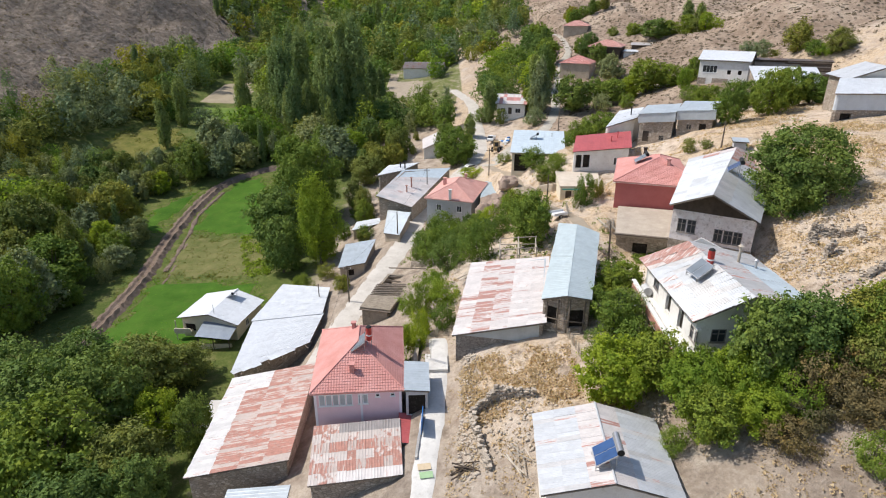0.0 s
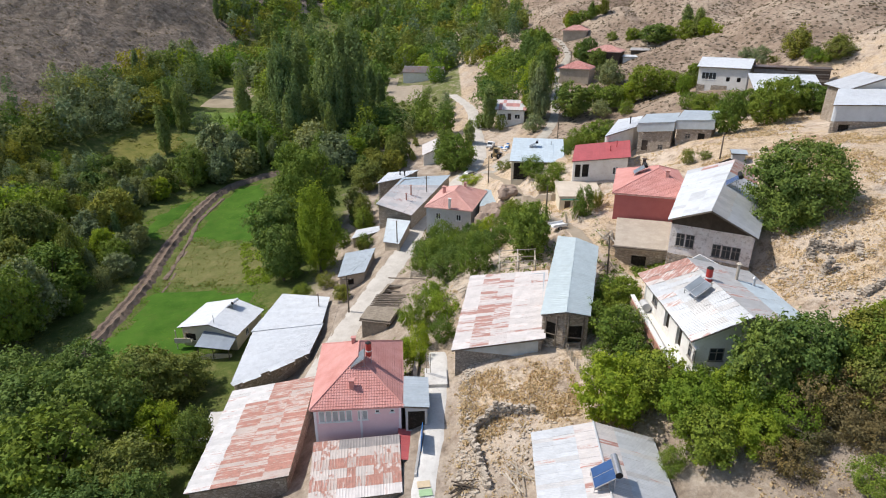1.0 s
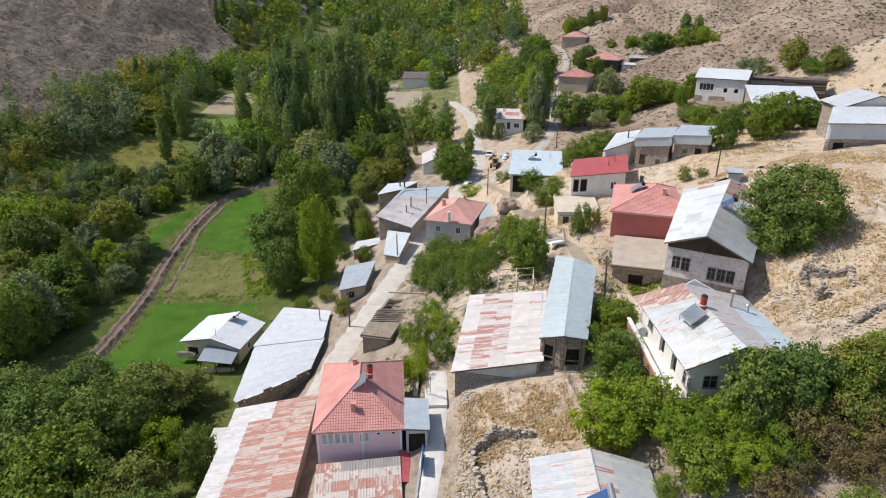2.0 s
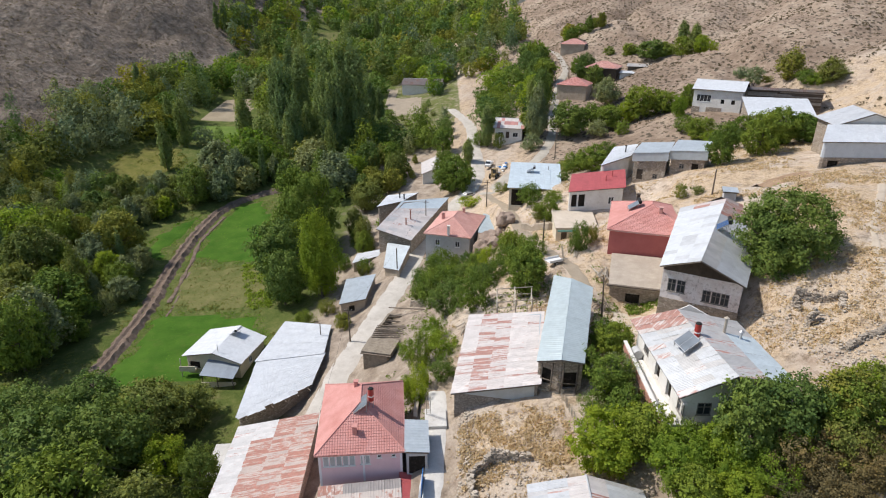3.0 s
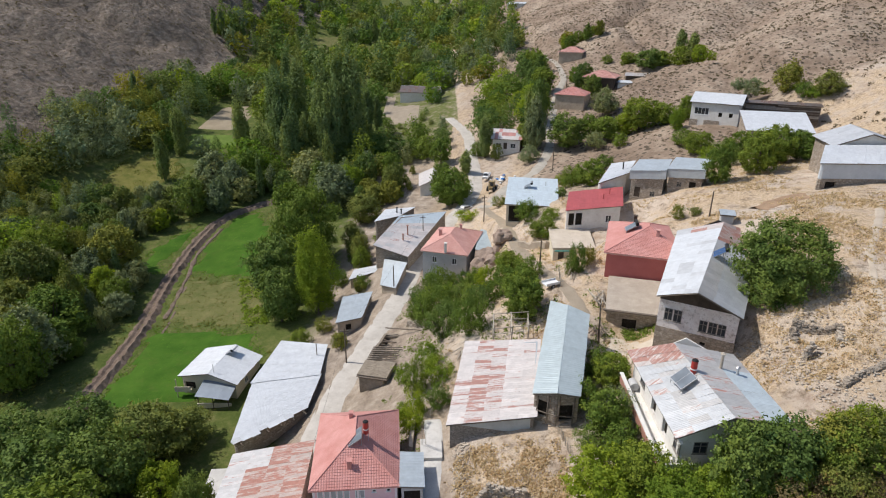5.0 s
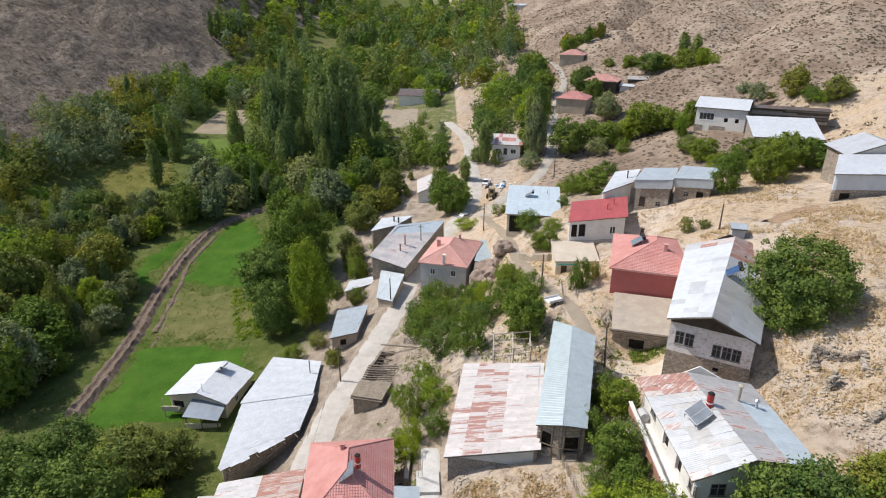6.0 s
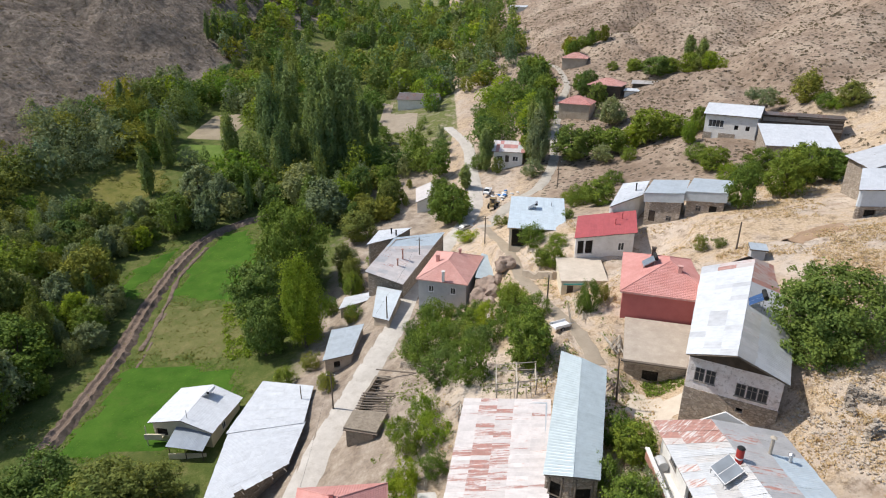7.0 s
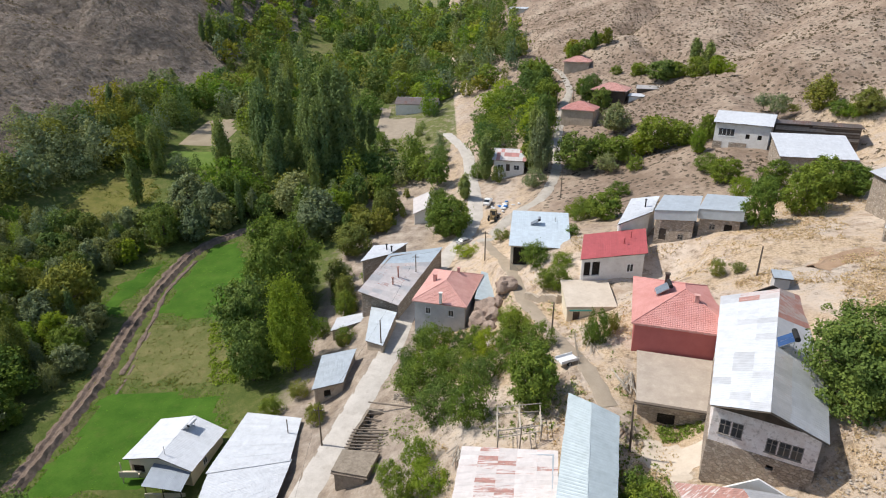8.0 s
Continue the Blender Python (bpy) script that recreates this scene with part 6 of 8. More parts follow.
# orchard round the balcony house
NAMED += [
    ("broad", "walnut", 17.6, 53, 5.6, 4.6, "fine"), ("broad", "walnut", 20, 60, 5, 4.2, "fine"), ("broad", "walnut", 18.4, 49, 4.4, 4.4, "fine"), ("broad", "bright", 15, 44.5, 6.4, 6.8, "fine"), ("broad", "walnut", 18.8, 45, 6, 5.6, "fine"),
    ("broad", "bright", 20.6, 41, 5.4, 5.6, "fine"), ("round", "dark", 26.2, 41.2, 8.4, 6.6, "fine"), ("broad", "dark", 29.2, 41.0, 7.2, 6.4, "fine"), ("broad", "walnut", 20.6, 37.4, 4.8, 4.8, "fine"), ("broad", "bright", 24, 37, 3.6, 4.2, "fine"),
    ("bush", "thorn", 28.4, 38.4, 4.8, 5.6, "fine"), ("broad", "walnut", 32.8, 40.2, 6.2, 5.0, "fine"), ("upright", "olive", 35.4, 41, 6.0, 4.6, "fine"), ("bush", "thorn", 29.6, 36.6, 3.4, 4.6, "fine"), ("bush", "thorn", 32.0, 38.6, 3.8, 5.0, "fine"), ("bush", "thorn", 27.2, 36.4, 2.4, 4.0, "fine"), ("bush", "thorn", 33.2, 36.2, 3.0, 4.4, "fine"), ("bush", "thorn", 31.0, 34.8, 2.2, 3.8, "fine"), ("bush", "thorn", 35.6, 38.4, 3.4, 4.4, "fine"), ("bush", "walnut", 29, 31.6, 3.0, 3.6, "fine"),
    ("bush", "walnut", 18, 37.4, 2.6, 2.4, "fine"), ("bush", "olive", 33.4, 38, 3.4, 4, "fine"), ("broad", "bright", 24, 41, 4.4, 5, "fine"), ("bush", "dark", 16, 51.5, 2.4, 3.6, "fine"), ("bush", "thorn", 25, 35, 2.6, 4, "fine"),
]
# the wood below the barns
NAMED += [
    ("broad", "bright", -38, 65, 7.6, 6.6, "fine"), ("broad", "dark", -53, 64, 12.4, 13, "fine"), ("broad", "dark", -46, 66, 12.6, 12, "fine"), ("broad", "olive", -43, 73, 10.4, 12, "fine"), ("broad", "olive", -39.5, 78, 6.4, 8, "fine"),
    ("broad", "walnut", -46, 55, 13, 13, "fine"), ("broad", "olive", -37, 55, 9, 10, "fine"), ("broad", "dark", -31.5, 61, 8.4, 5, "fine"), ("broad", "walnut", -76, 93, 15, 11, "fine"), ("broad", "walnut", -79, 110, 12, 15, "fine"),
    ("broad", "dark", -60, 72, 11, 11, "fine"), ("broad", "dark", -54, 77, 9, 10, "fine"), ("broad", "olive", -62, 60, 12, 12, "mid"), ("broad", "dark", -39, 46, 10, 10, "fine"), ("broad", "dark", -33, 50, 8, 7, "fine"), ("broad", "dark", -55, 48, 12, 12, "mid"),
]
# trees and bushes among the upper houses and on the hill: foliage, x, y, height, width
UPPER = [
    ("dark", 69.1, 258.6, 3.8, 5.2), ("walnut", 74.8, 248.8, 5.8, 7), ("dark", 80.4, 238.5, 7.2, 11.9), ("walnut", 84.4, 237.3, 5.8, 7.1), ("walnut", 89.2, 233, 7.1, 8.1), ("bright", 93, 226.2, 6.2, 6.3),
    ("bright", 95.7, 223.4, 3.5, 4.8), ("poplar", 96.6, 254.2, 8, 3.7), ("poplar", 99.1, 248.4, 8.5, 4.3), ("olive", 91.5, 229.4, 4.7, 6.1), ("willow", 93.4, 192.9, 3.7, 5.5), ("willow", 94.4, 186.4, 5.2, 5.7),
    ("olive", 99.8, 177.2, 9.1, 8.1), ("walnut", 100.3, 169.6, 4.2, 5.7), ("olive", 104.3, 165.8, 6.5, 8), ("bright", 101.5, 167.5, 3.5, 5.1), ("walnut", 59.7, 180.9, 10, 10.6), ("walnut", 65.6, 179.2, 6.7, 7.6),
    ("bright", 68.6, 175.7, 5, 5.1), ("walnut", 72.1, 178.3, 6.8, 5.1), ("willow", 55.2, 205.7, 8.6, 8.7), ("walnut", 46, 186.2, 7.6, 6.7), ("walnut", 50.6, 181.7, 6.9, 9), ("dark", 38.4, 182.2, 10.7, 11.6),
    ("willow", 45.7, 176.6, 5.1, 6.2), ("bright", 55.5, 181.5, 6.5, 6.3), ("walnut", 51.6, 171.4, 4.4, 4.8), ("dark", 54.9, 238.5, 10, 7.7), ("dark", 56.3, 227.6, 7.6, 7), ("walnut", 53.7, 245.4, 7.3, 5.8),
    ("bright", 64.9, 165.6, 5.9, 3.9), ("walnut", 62.8, 155.2, 4.6, 6.5), ("walnut", 63.3, 146.2, 5.7, 7.6), ("walnut", 52.2, 110.2, 8.1, 5.8), ("walnut", 67.3, 134.3, 5.9, 5.6), ("walnut", 60.7, 113.4, 8.5, 7.9),
    ("walnut", 67.7, 119.2, 7.8, 7), ("walnut", 71.8, 119.6, 6, 7.4), ("dark", 60.6, 125, 5.2, 5.2), ("bright", 65.5, 118.6, 5.6, 5), ("bright", 60.5, 133.5, 4.3, 4.7), ("walnut", 75.2, 121.7, 4.6, 4.2),
    ("walnut", 32.2, 143.4, 5.2, 6.1), ("walnut", 35.5, 138.7, 6.2, 7.8), ("walnut", 43.7, 156.7, 3.6, 5.5), ("bright", 35.1, 146.5, 3.4, 5.2), ("walnut", 31.6, 149.5, 2.7, 4.3), ("olive", 39.6, 95.2, 2.4, 2.6),
    ("olive", 41.9, 94.4, 1.4, 2.2), ("walnut", 18.3, 119, 4.5, 5.6), ("walnut", 20.3, 108.8, 4.9, 4.7), ("olive", 19, 110.4, 3.1, 4), ("walnut", 26.7, 127.4, 2.4, 2.7), ("walnut", 22.3, 114.3, 2.4, 4.1),
    ("walnut", 22, 88.4, 5.2, 3.3), ("olive", 21.1, 89, 2.9, 2), ("olive", 24.1, 89.5, 3.2, 2), ("walnut", 12.4, 97.3, 4.9, 5.4), ("walnut", 14.7, 90.8, 4.6, 4.7), ("walnut", 12.7, 87.1, 5.1, 5.9),
    ("dark", 14, 82, 4, 3.7), ("bright", 12.3, 105.1, 3, 3.9), ("willow", 29.2, 185.1, 16.3, 6.5), ("dark", 33.5, 209, 16, 7.5), ("walnut", 27, 190.8, 7.9, 5.3), ("willow", 26.9, 176.4, 5.2, 6.2),
    ("poplar", 14.7, 190.4, 12.8, 4), ("poplar", 8.2, 178.6, 7.1, 3.1), ("walnut", 3.6, 158.2, 10.7, 10.2), ("dark", 1.1, 164.3, 11, 7.1), ("walnut", 6.3, 163.1, 6.6, 4.7), ("walnut", 12.2, 192.6, 5, 4.7),
    ("olive", 17.7, 186.1, 4.9, 3.9), ("bright", 7.6, 144.1, 2.5, 6.3), ("olive", 15.3, 146.9, 2.5, 4.2), ("olive", 97.8, 186, 2.2, 3.8),
    ("willow", -41.3, 189.7, 13.1, 13), ("willow", -31.4, 174.9, 13.7, 13.6), ("bright", -27.4, 181, 10.2, 10), ("olive", -21, 160.1, 8.8, 9.7), ("olive", -48.4, 193.5, 5.6, 10.7), ("dark", -74.8, 174.5, 12, 9.7), ("willow", -73.3, 190.9, 12.7, 12.3), ("willow", -65.2, 185.8, 12.5, 8.6), ("walnut", -59.5, 190.3, 6.9, 9.6), ("willow", -77.1, 186.6, 6.8, 6.9),
    ("olive", 33, 41, 6.8, 5), ("bright", 35, 41.5, 6, 4.4), ("walnut", 29.4, 39.6, 4.6, 4.4), ("olive", 32, 38.1, 4.6, 4.5), ("willow", 19.1, 54, 4.6, 4.4), ("walnut", 19.5, 62.9, 3.8, 4.2), ("walnut", 16.3, 57.2, 4.2, 3.6), ("bright", 23.7, 39.4, 4.6, 4.4), ("walnut", 22.0, 42.6, 4.6, 4.1), ("bright", 26.4, 37.3, 4.2, 4.4),
    ("olive", -17, 129, 3.5, 4.2), ("walnut", -20, 135, 5, 5), ("olive", -16.5, 115.5, 2.6, 3.4), ("walnut", -22, 123, 4, 4.5), ("olive", -22.5, 104.5, 3, 4), ("walnut", -26, 100.5, 3.4, 4), ("olive", -18, 97, 2.4, 3), ("willow", -21, 146, 5, 5), ("bright", -14.5, 143, 3.4, 4),
    ("walnut", 3, 88, 3.6, 4.6), ("walnut", 6, 92, 3.4, 4.2), ("bright", 2, 100, 3, 4.2), ("walnut", 6, 99, 3.4, 4.2), ("walnut", 9, 90, 3.4, 4.2), ("walnut", 11, 95, 3.6, 4.6), ("dark", 4, 95, 3.4, 4.4), ("walnut", 7, 103.5, 3, 4), ("walnut", 12.5, 100.5, 3.2, 4),
]
for l, x, y, h, w in UPPER:
    kind = "poplar" if l == "poplar" else "bush" if h < 5.5 else "willow" if l == "willow" else "upright" if l == "olive" else RNG.choice(["broad", "round"])
    NAMED.append((kind, l, x, y, h, w, "fine" if y < 170 else "mid"))
for k, l, x, y, h, w, f in NAMED:
    plant(k, l, x, y, h, w, f)
    PLACED.append((x, y, w * 0.35))

# strips of wood filled at random: outline, spacing, heights, fineness, shares of foliage
WOODS = [
    ([(-150, 70), (-76, 82), (-73, 100), (-74, 118), (-76, 137), (-83, 140), (-83, 158), (-78, 172), (-92, 180), (-120, 178), (-150, 200)], 7.0, (7, 13), "mid", dict(dark=2, walnut=2, willow=5, olive=3, poplar=2, bright=2, autumn=1)),
    ([(-66, 181), (-48, 187), (-34, 178), (-22, 190), (-24, 236), (-50, 240), (-66, 214), (-70, 196)], 6.4, (8, 13), "mid", dict(dark=3, walnut=3, olive=2, poplar=2, willow=2, bright=1)),
    ([(-20, 196), (3, 192), (6, 220), (-2, 258), (-24, 262), (-24, 232)], 6.6, (6, 11), "mid", dict(dark=3, walnut=3, olive=2, willow=1, bright=1)),
    ([(-150, 180), (-122, 182), (-110, 218), (-100, 222), (-104, 262), (-120, 300), (-140, 260), (-160, 220)], 7.0, (7, 14), "mid", dict(olive=4, dark=2, willow=3, walnut=1, poplar=1, autumn=2, bright=1)),
    ([(-86, 202), (-70, 205), (-72, 220), (-90, 222)], 6.0, (5, 9), "mid", dict(willow=3, dark=2, olive=2)),
    ([(16, 205), (34, 205), (42, 240), (46, 280), (30, 282), (14, 240)], 6.6, (6, 11), "mid", dict(dark=3, walnut=3, bright=1)),
]


def hill_foot(y):
    """Where the bare western hill begins; no trees grow beyond."""
    return float(np.interp(y, [180, 232, 268, 290, 320, 345, 374, 404, 460, 660], [-141, -135, -127, -121, -113, -111, -124, -138, -150, -220]))


def fill(poly, gap, rng, tries=40):
    xs, ys = [p[0] for p in poly], [p[1] for p in poly]
    area = (max(xs) - min(xs)) * (max(ys) - min(ys))
    out = []
    for _ in range(int(area / gap**2 * tries / 10)):
        x, y = rng.uniform(min(xs), max(xs)), rng.uniform(min(ys), max(ys))
        if not in_any(x, y, poly) or any((x - a) ** 2 + (y - b) ** 2 < (gap * 0.8) ** 2 for a, b in out):
            continue
        if any((x - a) ** 2 + (y - b) ** 2 < (c + 1.5) ** 2 for a, b, c in PLACED) or near_house(x, y, 2.0) or near_road(x, y, 1.5):
            continue
        if in_any(x, y, *CLEARINGS, FIELD_A, FIELD_B, FIELD_C) or x < hill_foot(y):
            continue
        out.append((x, y))
    return out


WOODS += [
    ([(-5, 97), (-2.6, 111), (2, 110), (7, 103), (9.5, 96), (8.5, 86), (0, 88.5)], 2.5, (2.6, 4.6), "fine", dict(walnut=4, dark=2, bright=1)),
    ([(-6.5, 80), (-0.5, 77), (0, 64.5), (-4, 64), (-5.5, 70)], 2.8, (2.2, 4), "fine", dict(walnut=3, bright=3)),
    ([(16.2, 50), (21, 47.5), (20.4, 60), (18.8, 66), (17.6, 60)], 2.6, (2.5, 4.5), "fine", dict(walnut=3, dark=2, willow=1)),
    ([(-75, 95), (-68, 112), (-72, 136), (-80, 137), (-84, 110)], 5.4, (4, 8), "mid", dict(willow=3, olive=2, walnut=2)),
    ([(-74, 171), (-60, 182), (-46, 188), (-48, 194), (-70, 192), (-80, 178)], 5.0, (6, 10), "mid", dict(willow=3, dark=3, poplar=1)),
    ([(-120, 148), (-84, 146), (-80, 170), (-70, 184), (-88, 188), (-118, 178)], 3.8, (3, 7), "far", dict(willow=5, olive=3, dark=2, bright=1)),
    ([(-30, 206), (-17, 203), (-12.5, 180), (-13.5, 163), (-23, 167)], 4.6, (3.5, 8), "mid", dict(olive=3, walnut=3, dark=2, willow=2)),
    ([(-16, 197), (-7, 194), (-6.5, 184), (-11, 168), (-13, 176)], 3.6, (1.4, 2.8), "mid", dict(olive=3, walnut=2, autumn=1)),
    ([(56, 284), (72, 286), (74, 304), (56, 306)], 6.0, (5, 8), "mid", dict(walnut=3, bright=2, autumn=1)),
]
# low scrub of willows before the meadows
LOW_STRIP = [(-120, 146), (-74, 146), (-66, 184), (-84, 206), (-120, 180)]
BEFORE_YARD = [(-26, 222), (2, 222), (2, 258), (-26, 266)]
DISTANT = []
for poly, gap, (lo, hi), fine, shares in WOODS:
    for x, y in fill(poly, gap, RNG):
        l = RNG.choices(list(shares), list(shares.values()))[0]
        h = RNG.uniform(lo, hi)
        if in_any(x, y, LOW_STRIP):
            h = RNG.uniform(3.5, 7.5)
        if in_any(x, y, BEFORE_YARD):
            h = RNG.uniform(2.4, 4.4)
        if x < -104 or (y > 196 and x < 36):
            DISTANT.append((x, y, l, h))
        elif l == "poplar":
            plant("poplar", "poplar", x, y, h * 1.4, h * 0.22, "far")
        else:
            kind = "bush" if h < 5 else RNG.choice(["willow", "upright", "round"]) if l == "willow" else RNG.choice(["broad", "round", "upright"])
            slim = 0.55 if kind == "upright" else 1
            plant(kind, l, x, y, h * RNG.uniform(0.9, 1.2), h * slim * RNG.uniform(0.75, 1.1), fine if y < 160 else "far")


def far_woods():
    """The woods that fill the valley farther up, in one piece."""
    rng = np.random.default_rng(5)
    poly = [(-106, 264), (-118, 300), (-126, 345), (-150, 450), (-200, 640), (70, 660), (52, 450), (44, 340), (43, 296), (8, 288), (-2, 262), (-24, 262), (-50, 244), (-72, 262)]
    trees, vs, mats, tints = [], [], [], []
    names = ["dark", "walnut", "olive", "bright", "willow", "poplar", "autumn"]
    y = 245.0
    while y < 650:
        gap = 8.3 + (y - 245) * 0.012
        x = -210.0
        while x < 75:
            px, py = x + rng.uniform(-0.5, 0.5) * gap, y + rng.uniform(-0.5, 0.5) * gap
            x += gap
            if not in_any(px, py, poly) or in_any(px, py, *CLEARINGS) or near_house(px, py, 3) or near_road(px, py, 1.5) or px < hill_foot(py):
                continue
            if noise.noise((px * 0.03, py * 0.03, 9.0)) < -0.42 or (abs(px + 0.095 * py + 6) < 4 and py > 330 and py < 480):
                continue
            trees.append((px, py))
        y += gap * 0.9
    trees = [(px, py, None, 0) for px, py in trees] + DISTANT
    base = ground_z([t[0] for t in trees], [t[1] for t in trees])[0]
    stock = {k: [crown_cloud(k, 1500, rng)[:3] for _ in range(6)] for k in SHAPES}
    for (px, py, given, gh), z in zip(trees, base):
        grove = noise.noise((px * 0.025, py * 0.025, 2.0))
        share = np.array([0.24 + 0.3 * max(0, grove), 0.26, 0.18 + 0.3 * max(0, -grove), 0.12, 0.12, 0.12 + 0.35 * max(0, grove), 0.05])
        k = names.index(given) if given else rng.choice(7, p=share / share.sum())
        kind = "poplar" if k == 5 else RNG.choice(["willow", "upright"]) if k == 4 else RNG.choice(["broad", "round", "round", "broad", "upright"])
        h = (gh or rng.uniform(6, 14)) * (1.5 if k == 5 else 1.15 if kind == "upright" else 1)
        w = h * (0.27 if k == 5 else rng.uniform(0.5, 0.7) if kind == "upright" else rng.uniform(0.8, 1.2))
        count = 1300 if py < 262 else 800 if py < 360 else 380 if py < 480 else 200
        pts, nrm, tone = stock[kind][RNG.randrange(6)]
        few = rng.choice(len(pts), count, replace=False)
        turn = rng.uniform(0, 2 * math.pi)
        spin = np.array([[math.cos(turn), math.sin(turn), 0], [-math.sin(turn), math.cos(turn), 0], [0, 0, 1]])
        full = 2.05 * SHAPES[kind][0]
        leaf_size = 1.5 * math.sqrt(w * h / count) * (0.8 if kind in ("poplar", "upright") else 1)
        v, tri = leaf_cloud(pts[few] @ spin * np.array([w / full, w / full, h / 10.0]), nrm[few] @ spin, leaf_size, rng)
        vs.append(v + np.array([px, py, z - 0.5]))
        mats.append(np.full(count, k))
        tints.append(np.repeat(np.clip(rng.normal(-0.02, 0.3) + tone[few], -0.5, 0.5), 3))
    v = np.concatenate(vs)
    me = cloud_mesh("far_woods", v, np.arange(len(v)).reshape(-1, 3), LEAF[names[0]])
    for l in names[1:]:
        me.materials.append(LEAF[l])
    me.polygons.foreach_set("material_index", np.concatenate(mats).astype(np.int32))
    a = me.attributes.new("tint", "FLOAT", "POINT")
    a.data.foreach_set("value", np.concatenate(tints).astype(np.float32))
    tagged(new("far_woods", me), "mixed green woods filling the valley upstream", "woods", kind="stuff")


far_woods()


def tufts(name, label, spots, size, count, mat, flat=0.6, seed=3, blade=0.6):
    """Low clumps of scrub or weeds, in one piece."""
    rng = np.random.default_rng(seed)
    p = np.repeat(np.array(spots), count, axis=0)
    n = len(p)
    s = np.repeat(size * rng.uniform(0.5, 1.3, len(spots)), count)
    d = rng.normal(size=(n, 3))
    d /= np.linalg.norm(d, axis=1)[:, None]
    d[:, 2] = np.abs(d[:, 2])
    pts = p + d * s[:, None] * np.array([1, 1, flat])
    v, tri = leaf_cloud(pts, d, 1.0, rng)
    v = (v.reshape(n, 3, 3) - pts[:, None, :]) * (s * blade)[:, None, None] + pts[:, None, :]
    return tagged(new(name, cloud_mesh(name, v.reshape(-1, 3), tri, mat)), label, name.replace("_", " "), kind="stuff")


def scatter(n, box_, rng, ok, house=None, road=None, thick=None):
    """Random places on the ground; ok(x, y, wildness) says which; house and road keep clear of those by so much."""
    x, y = rng.uniform(box_[0], box_[1], n), rng.uniform(box_[2], box_[3], n)
    keep = np.ones(n, bool)
    if house is not None:
        for inv, hx, hy in FOOTPRINTS:
            m = np.array(inv)
            px, py = m[0, 0] * x + m[0, 1] * y + m[0, 3], m[1, 0] * x + m[1, 1] * y + m[1, 3]
            keep &= (np.abs(px) > hx + house) | (np.abs(py) > hy + house)
    if road is not None:
        for half, line in ROADS.values():
            keep &= along(line, x, y)[0] > half + road
    if thick is not None:
        keep &= np.logical_or.reduce([inside(x, y, p) for p in thick])
    x, y = x[keep], y[keep]
    wild = np.clip((heights(x, y) - valley_floor(y) - 4) / 8, 0, 1)
    keep = np.array([ok(a, b, w) for a, b, w in zip(x, y, wild)])
    x, y = x[keep], y[keep]
    return np.stack([x, y, ground_z(x, y)[0]], 1)


R2 = np.random.default_rng(21)
STEPPE = np.concatenate([
    scatter(12000, (45, 260, 120, 430), R2, lambda x, y, w: w > 0.6 and x > 50 + max(0, 200 - y) * 0.2 and noise.noise((x * 0.04, y * 0.04, 0)) > -0.25  , house=1),
    scatter(11000, (-300, -108, 190, 560), R2, lambda x, y, w: w > 0.7 and noise.noise((x * 0.04, y * 0.04, 0)) > -0.3),
])
tufts("steppe_scrub", "low grey-brown scrub scattered over the bare hills", STEPPE, 0.55, 7, SCRUB, 0.5)
DRY = scatter(46000, (0, 82, 28, 125), R2, lambda x, y, w: noise.noise((x * 0.09, y * 0.09, 4)) + 0.5 * noise.noise((x * 0.4, y * 0.4, 4)) > 0.0, house=0.3, road=0.2)
STRAW = np.concatenate([scatter(2600, (2, 13, 46, 57), R2, lambda x, y, w: noise.noise((x * 0.35, y * 0.35, 8)) > -0.15, house=0.2), scatter(7000, (32, 66, 50, 92), R2, lambda x, y, w: noise.noise((x * 0.16, y * 0.16, 8)) > 0.0, house=0.3)])
tufts("dry_grass", "tufts of dry yellow grass on the slope", np.concatenate([DRY[::2], STRAW]), 0.30, 6, leaf("straw", (0.52, 0.37, 0.225), (0.76, 0.58, 0.38), 0.45), 0.8, 4, 0.45)
tufts("dead_weeds", "low brown dead weeds on the dry slope", DRY[1::3], 0.17, 6, leaf("dead_stalks", (0.25, 0.185, 0.115), (0.42, 0.32, 0.205), 0.45), 0.8, 8, 0.4)
GARDEN = scatter(5000, (-8, 30, 55, 112), R2, lambda x, y, w: noise.noise((x * 0.11, y * 0.11, 6)) > 0.12 and x < 26 - (y - 60) * 0.1, house=0.2, road=0.3)
GARDEN = np.concatenate([GARDEN, scatter(260, (25.5, 30, 72.3, 74.6), R2, lambda x, y, w: True)])
tufts("green_weeds", "patches of green weeds in the gardens", GARDEN, 0.32, 7, LEAF["walnut"], 0.7, 9, 0.45)
WEED = np.concatenate([scatter(5200, (-80, -30, 84, 180), R2, lambda x, y, w: True, thick=(FALLOW,)), scatter(5200, (-80, -30, 84, 180), R2, lambda x, y, w: noise.noise((x * 0.07, y * 0.07, 2)) > 0.1 and not in_any(x, y, FIELD_A, FIELD_B, FIELD_C), house=0.3)])
tufts("field_weeds", "rank green weeds at the edges of the fields", WEED, 0.28, 7, leaf("weed_leaf", (0.125, 0.145, 0.036), (0.245, 0.235, 0.072), 0.4), 0.6, 5, 0.5)
TALL = scatter(1500, (-52, -36, 113, 136), R2, lambda x, y, w: x > -45 + (y - 124) * -0.35 and noise.noise((x * 0.2, y * 0.2, 7)) > -0.2, house=0.5)
tufts("leafy_crop", "tall broad-leaved crop at the side of the fallow strip", TALL, 0.5, 9, LEAF["bright"], 0.9, 12, 0.45)
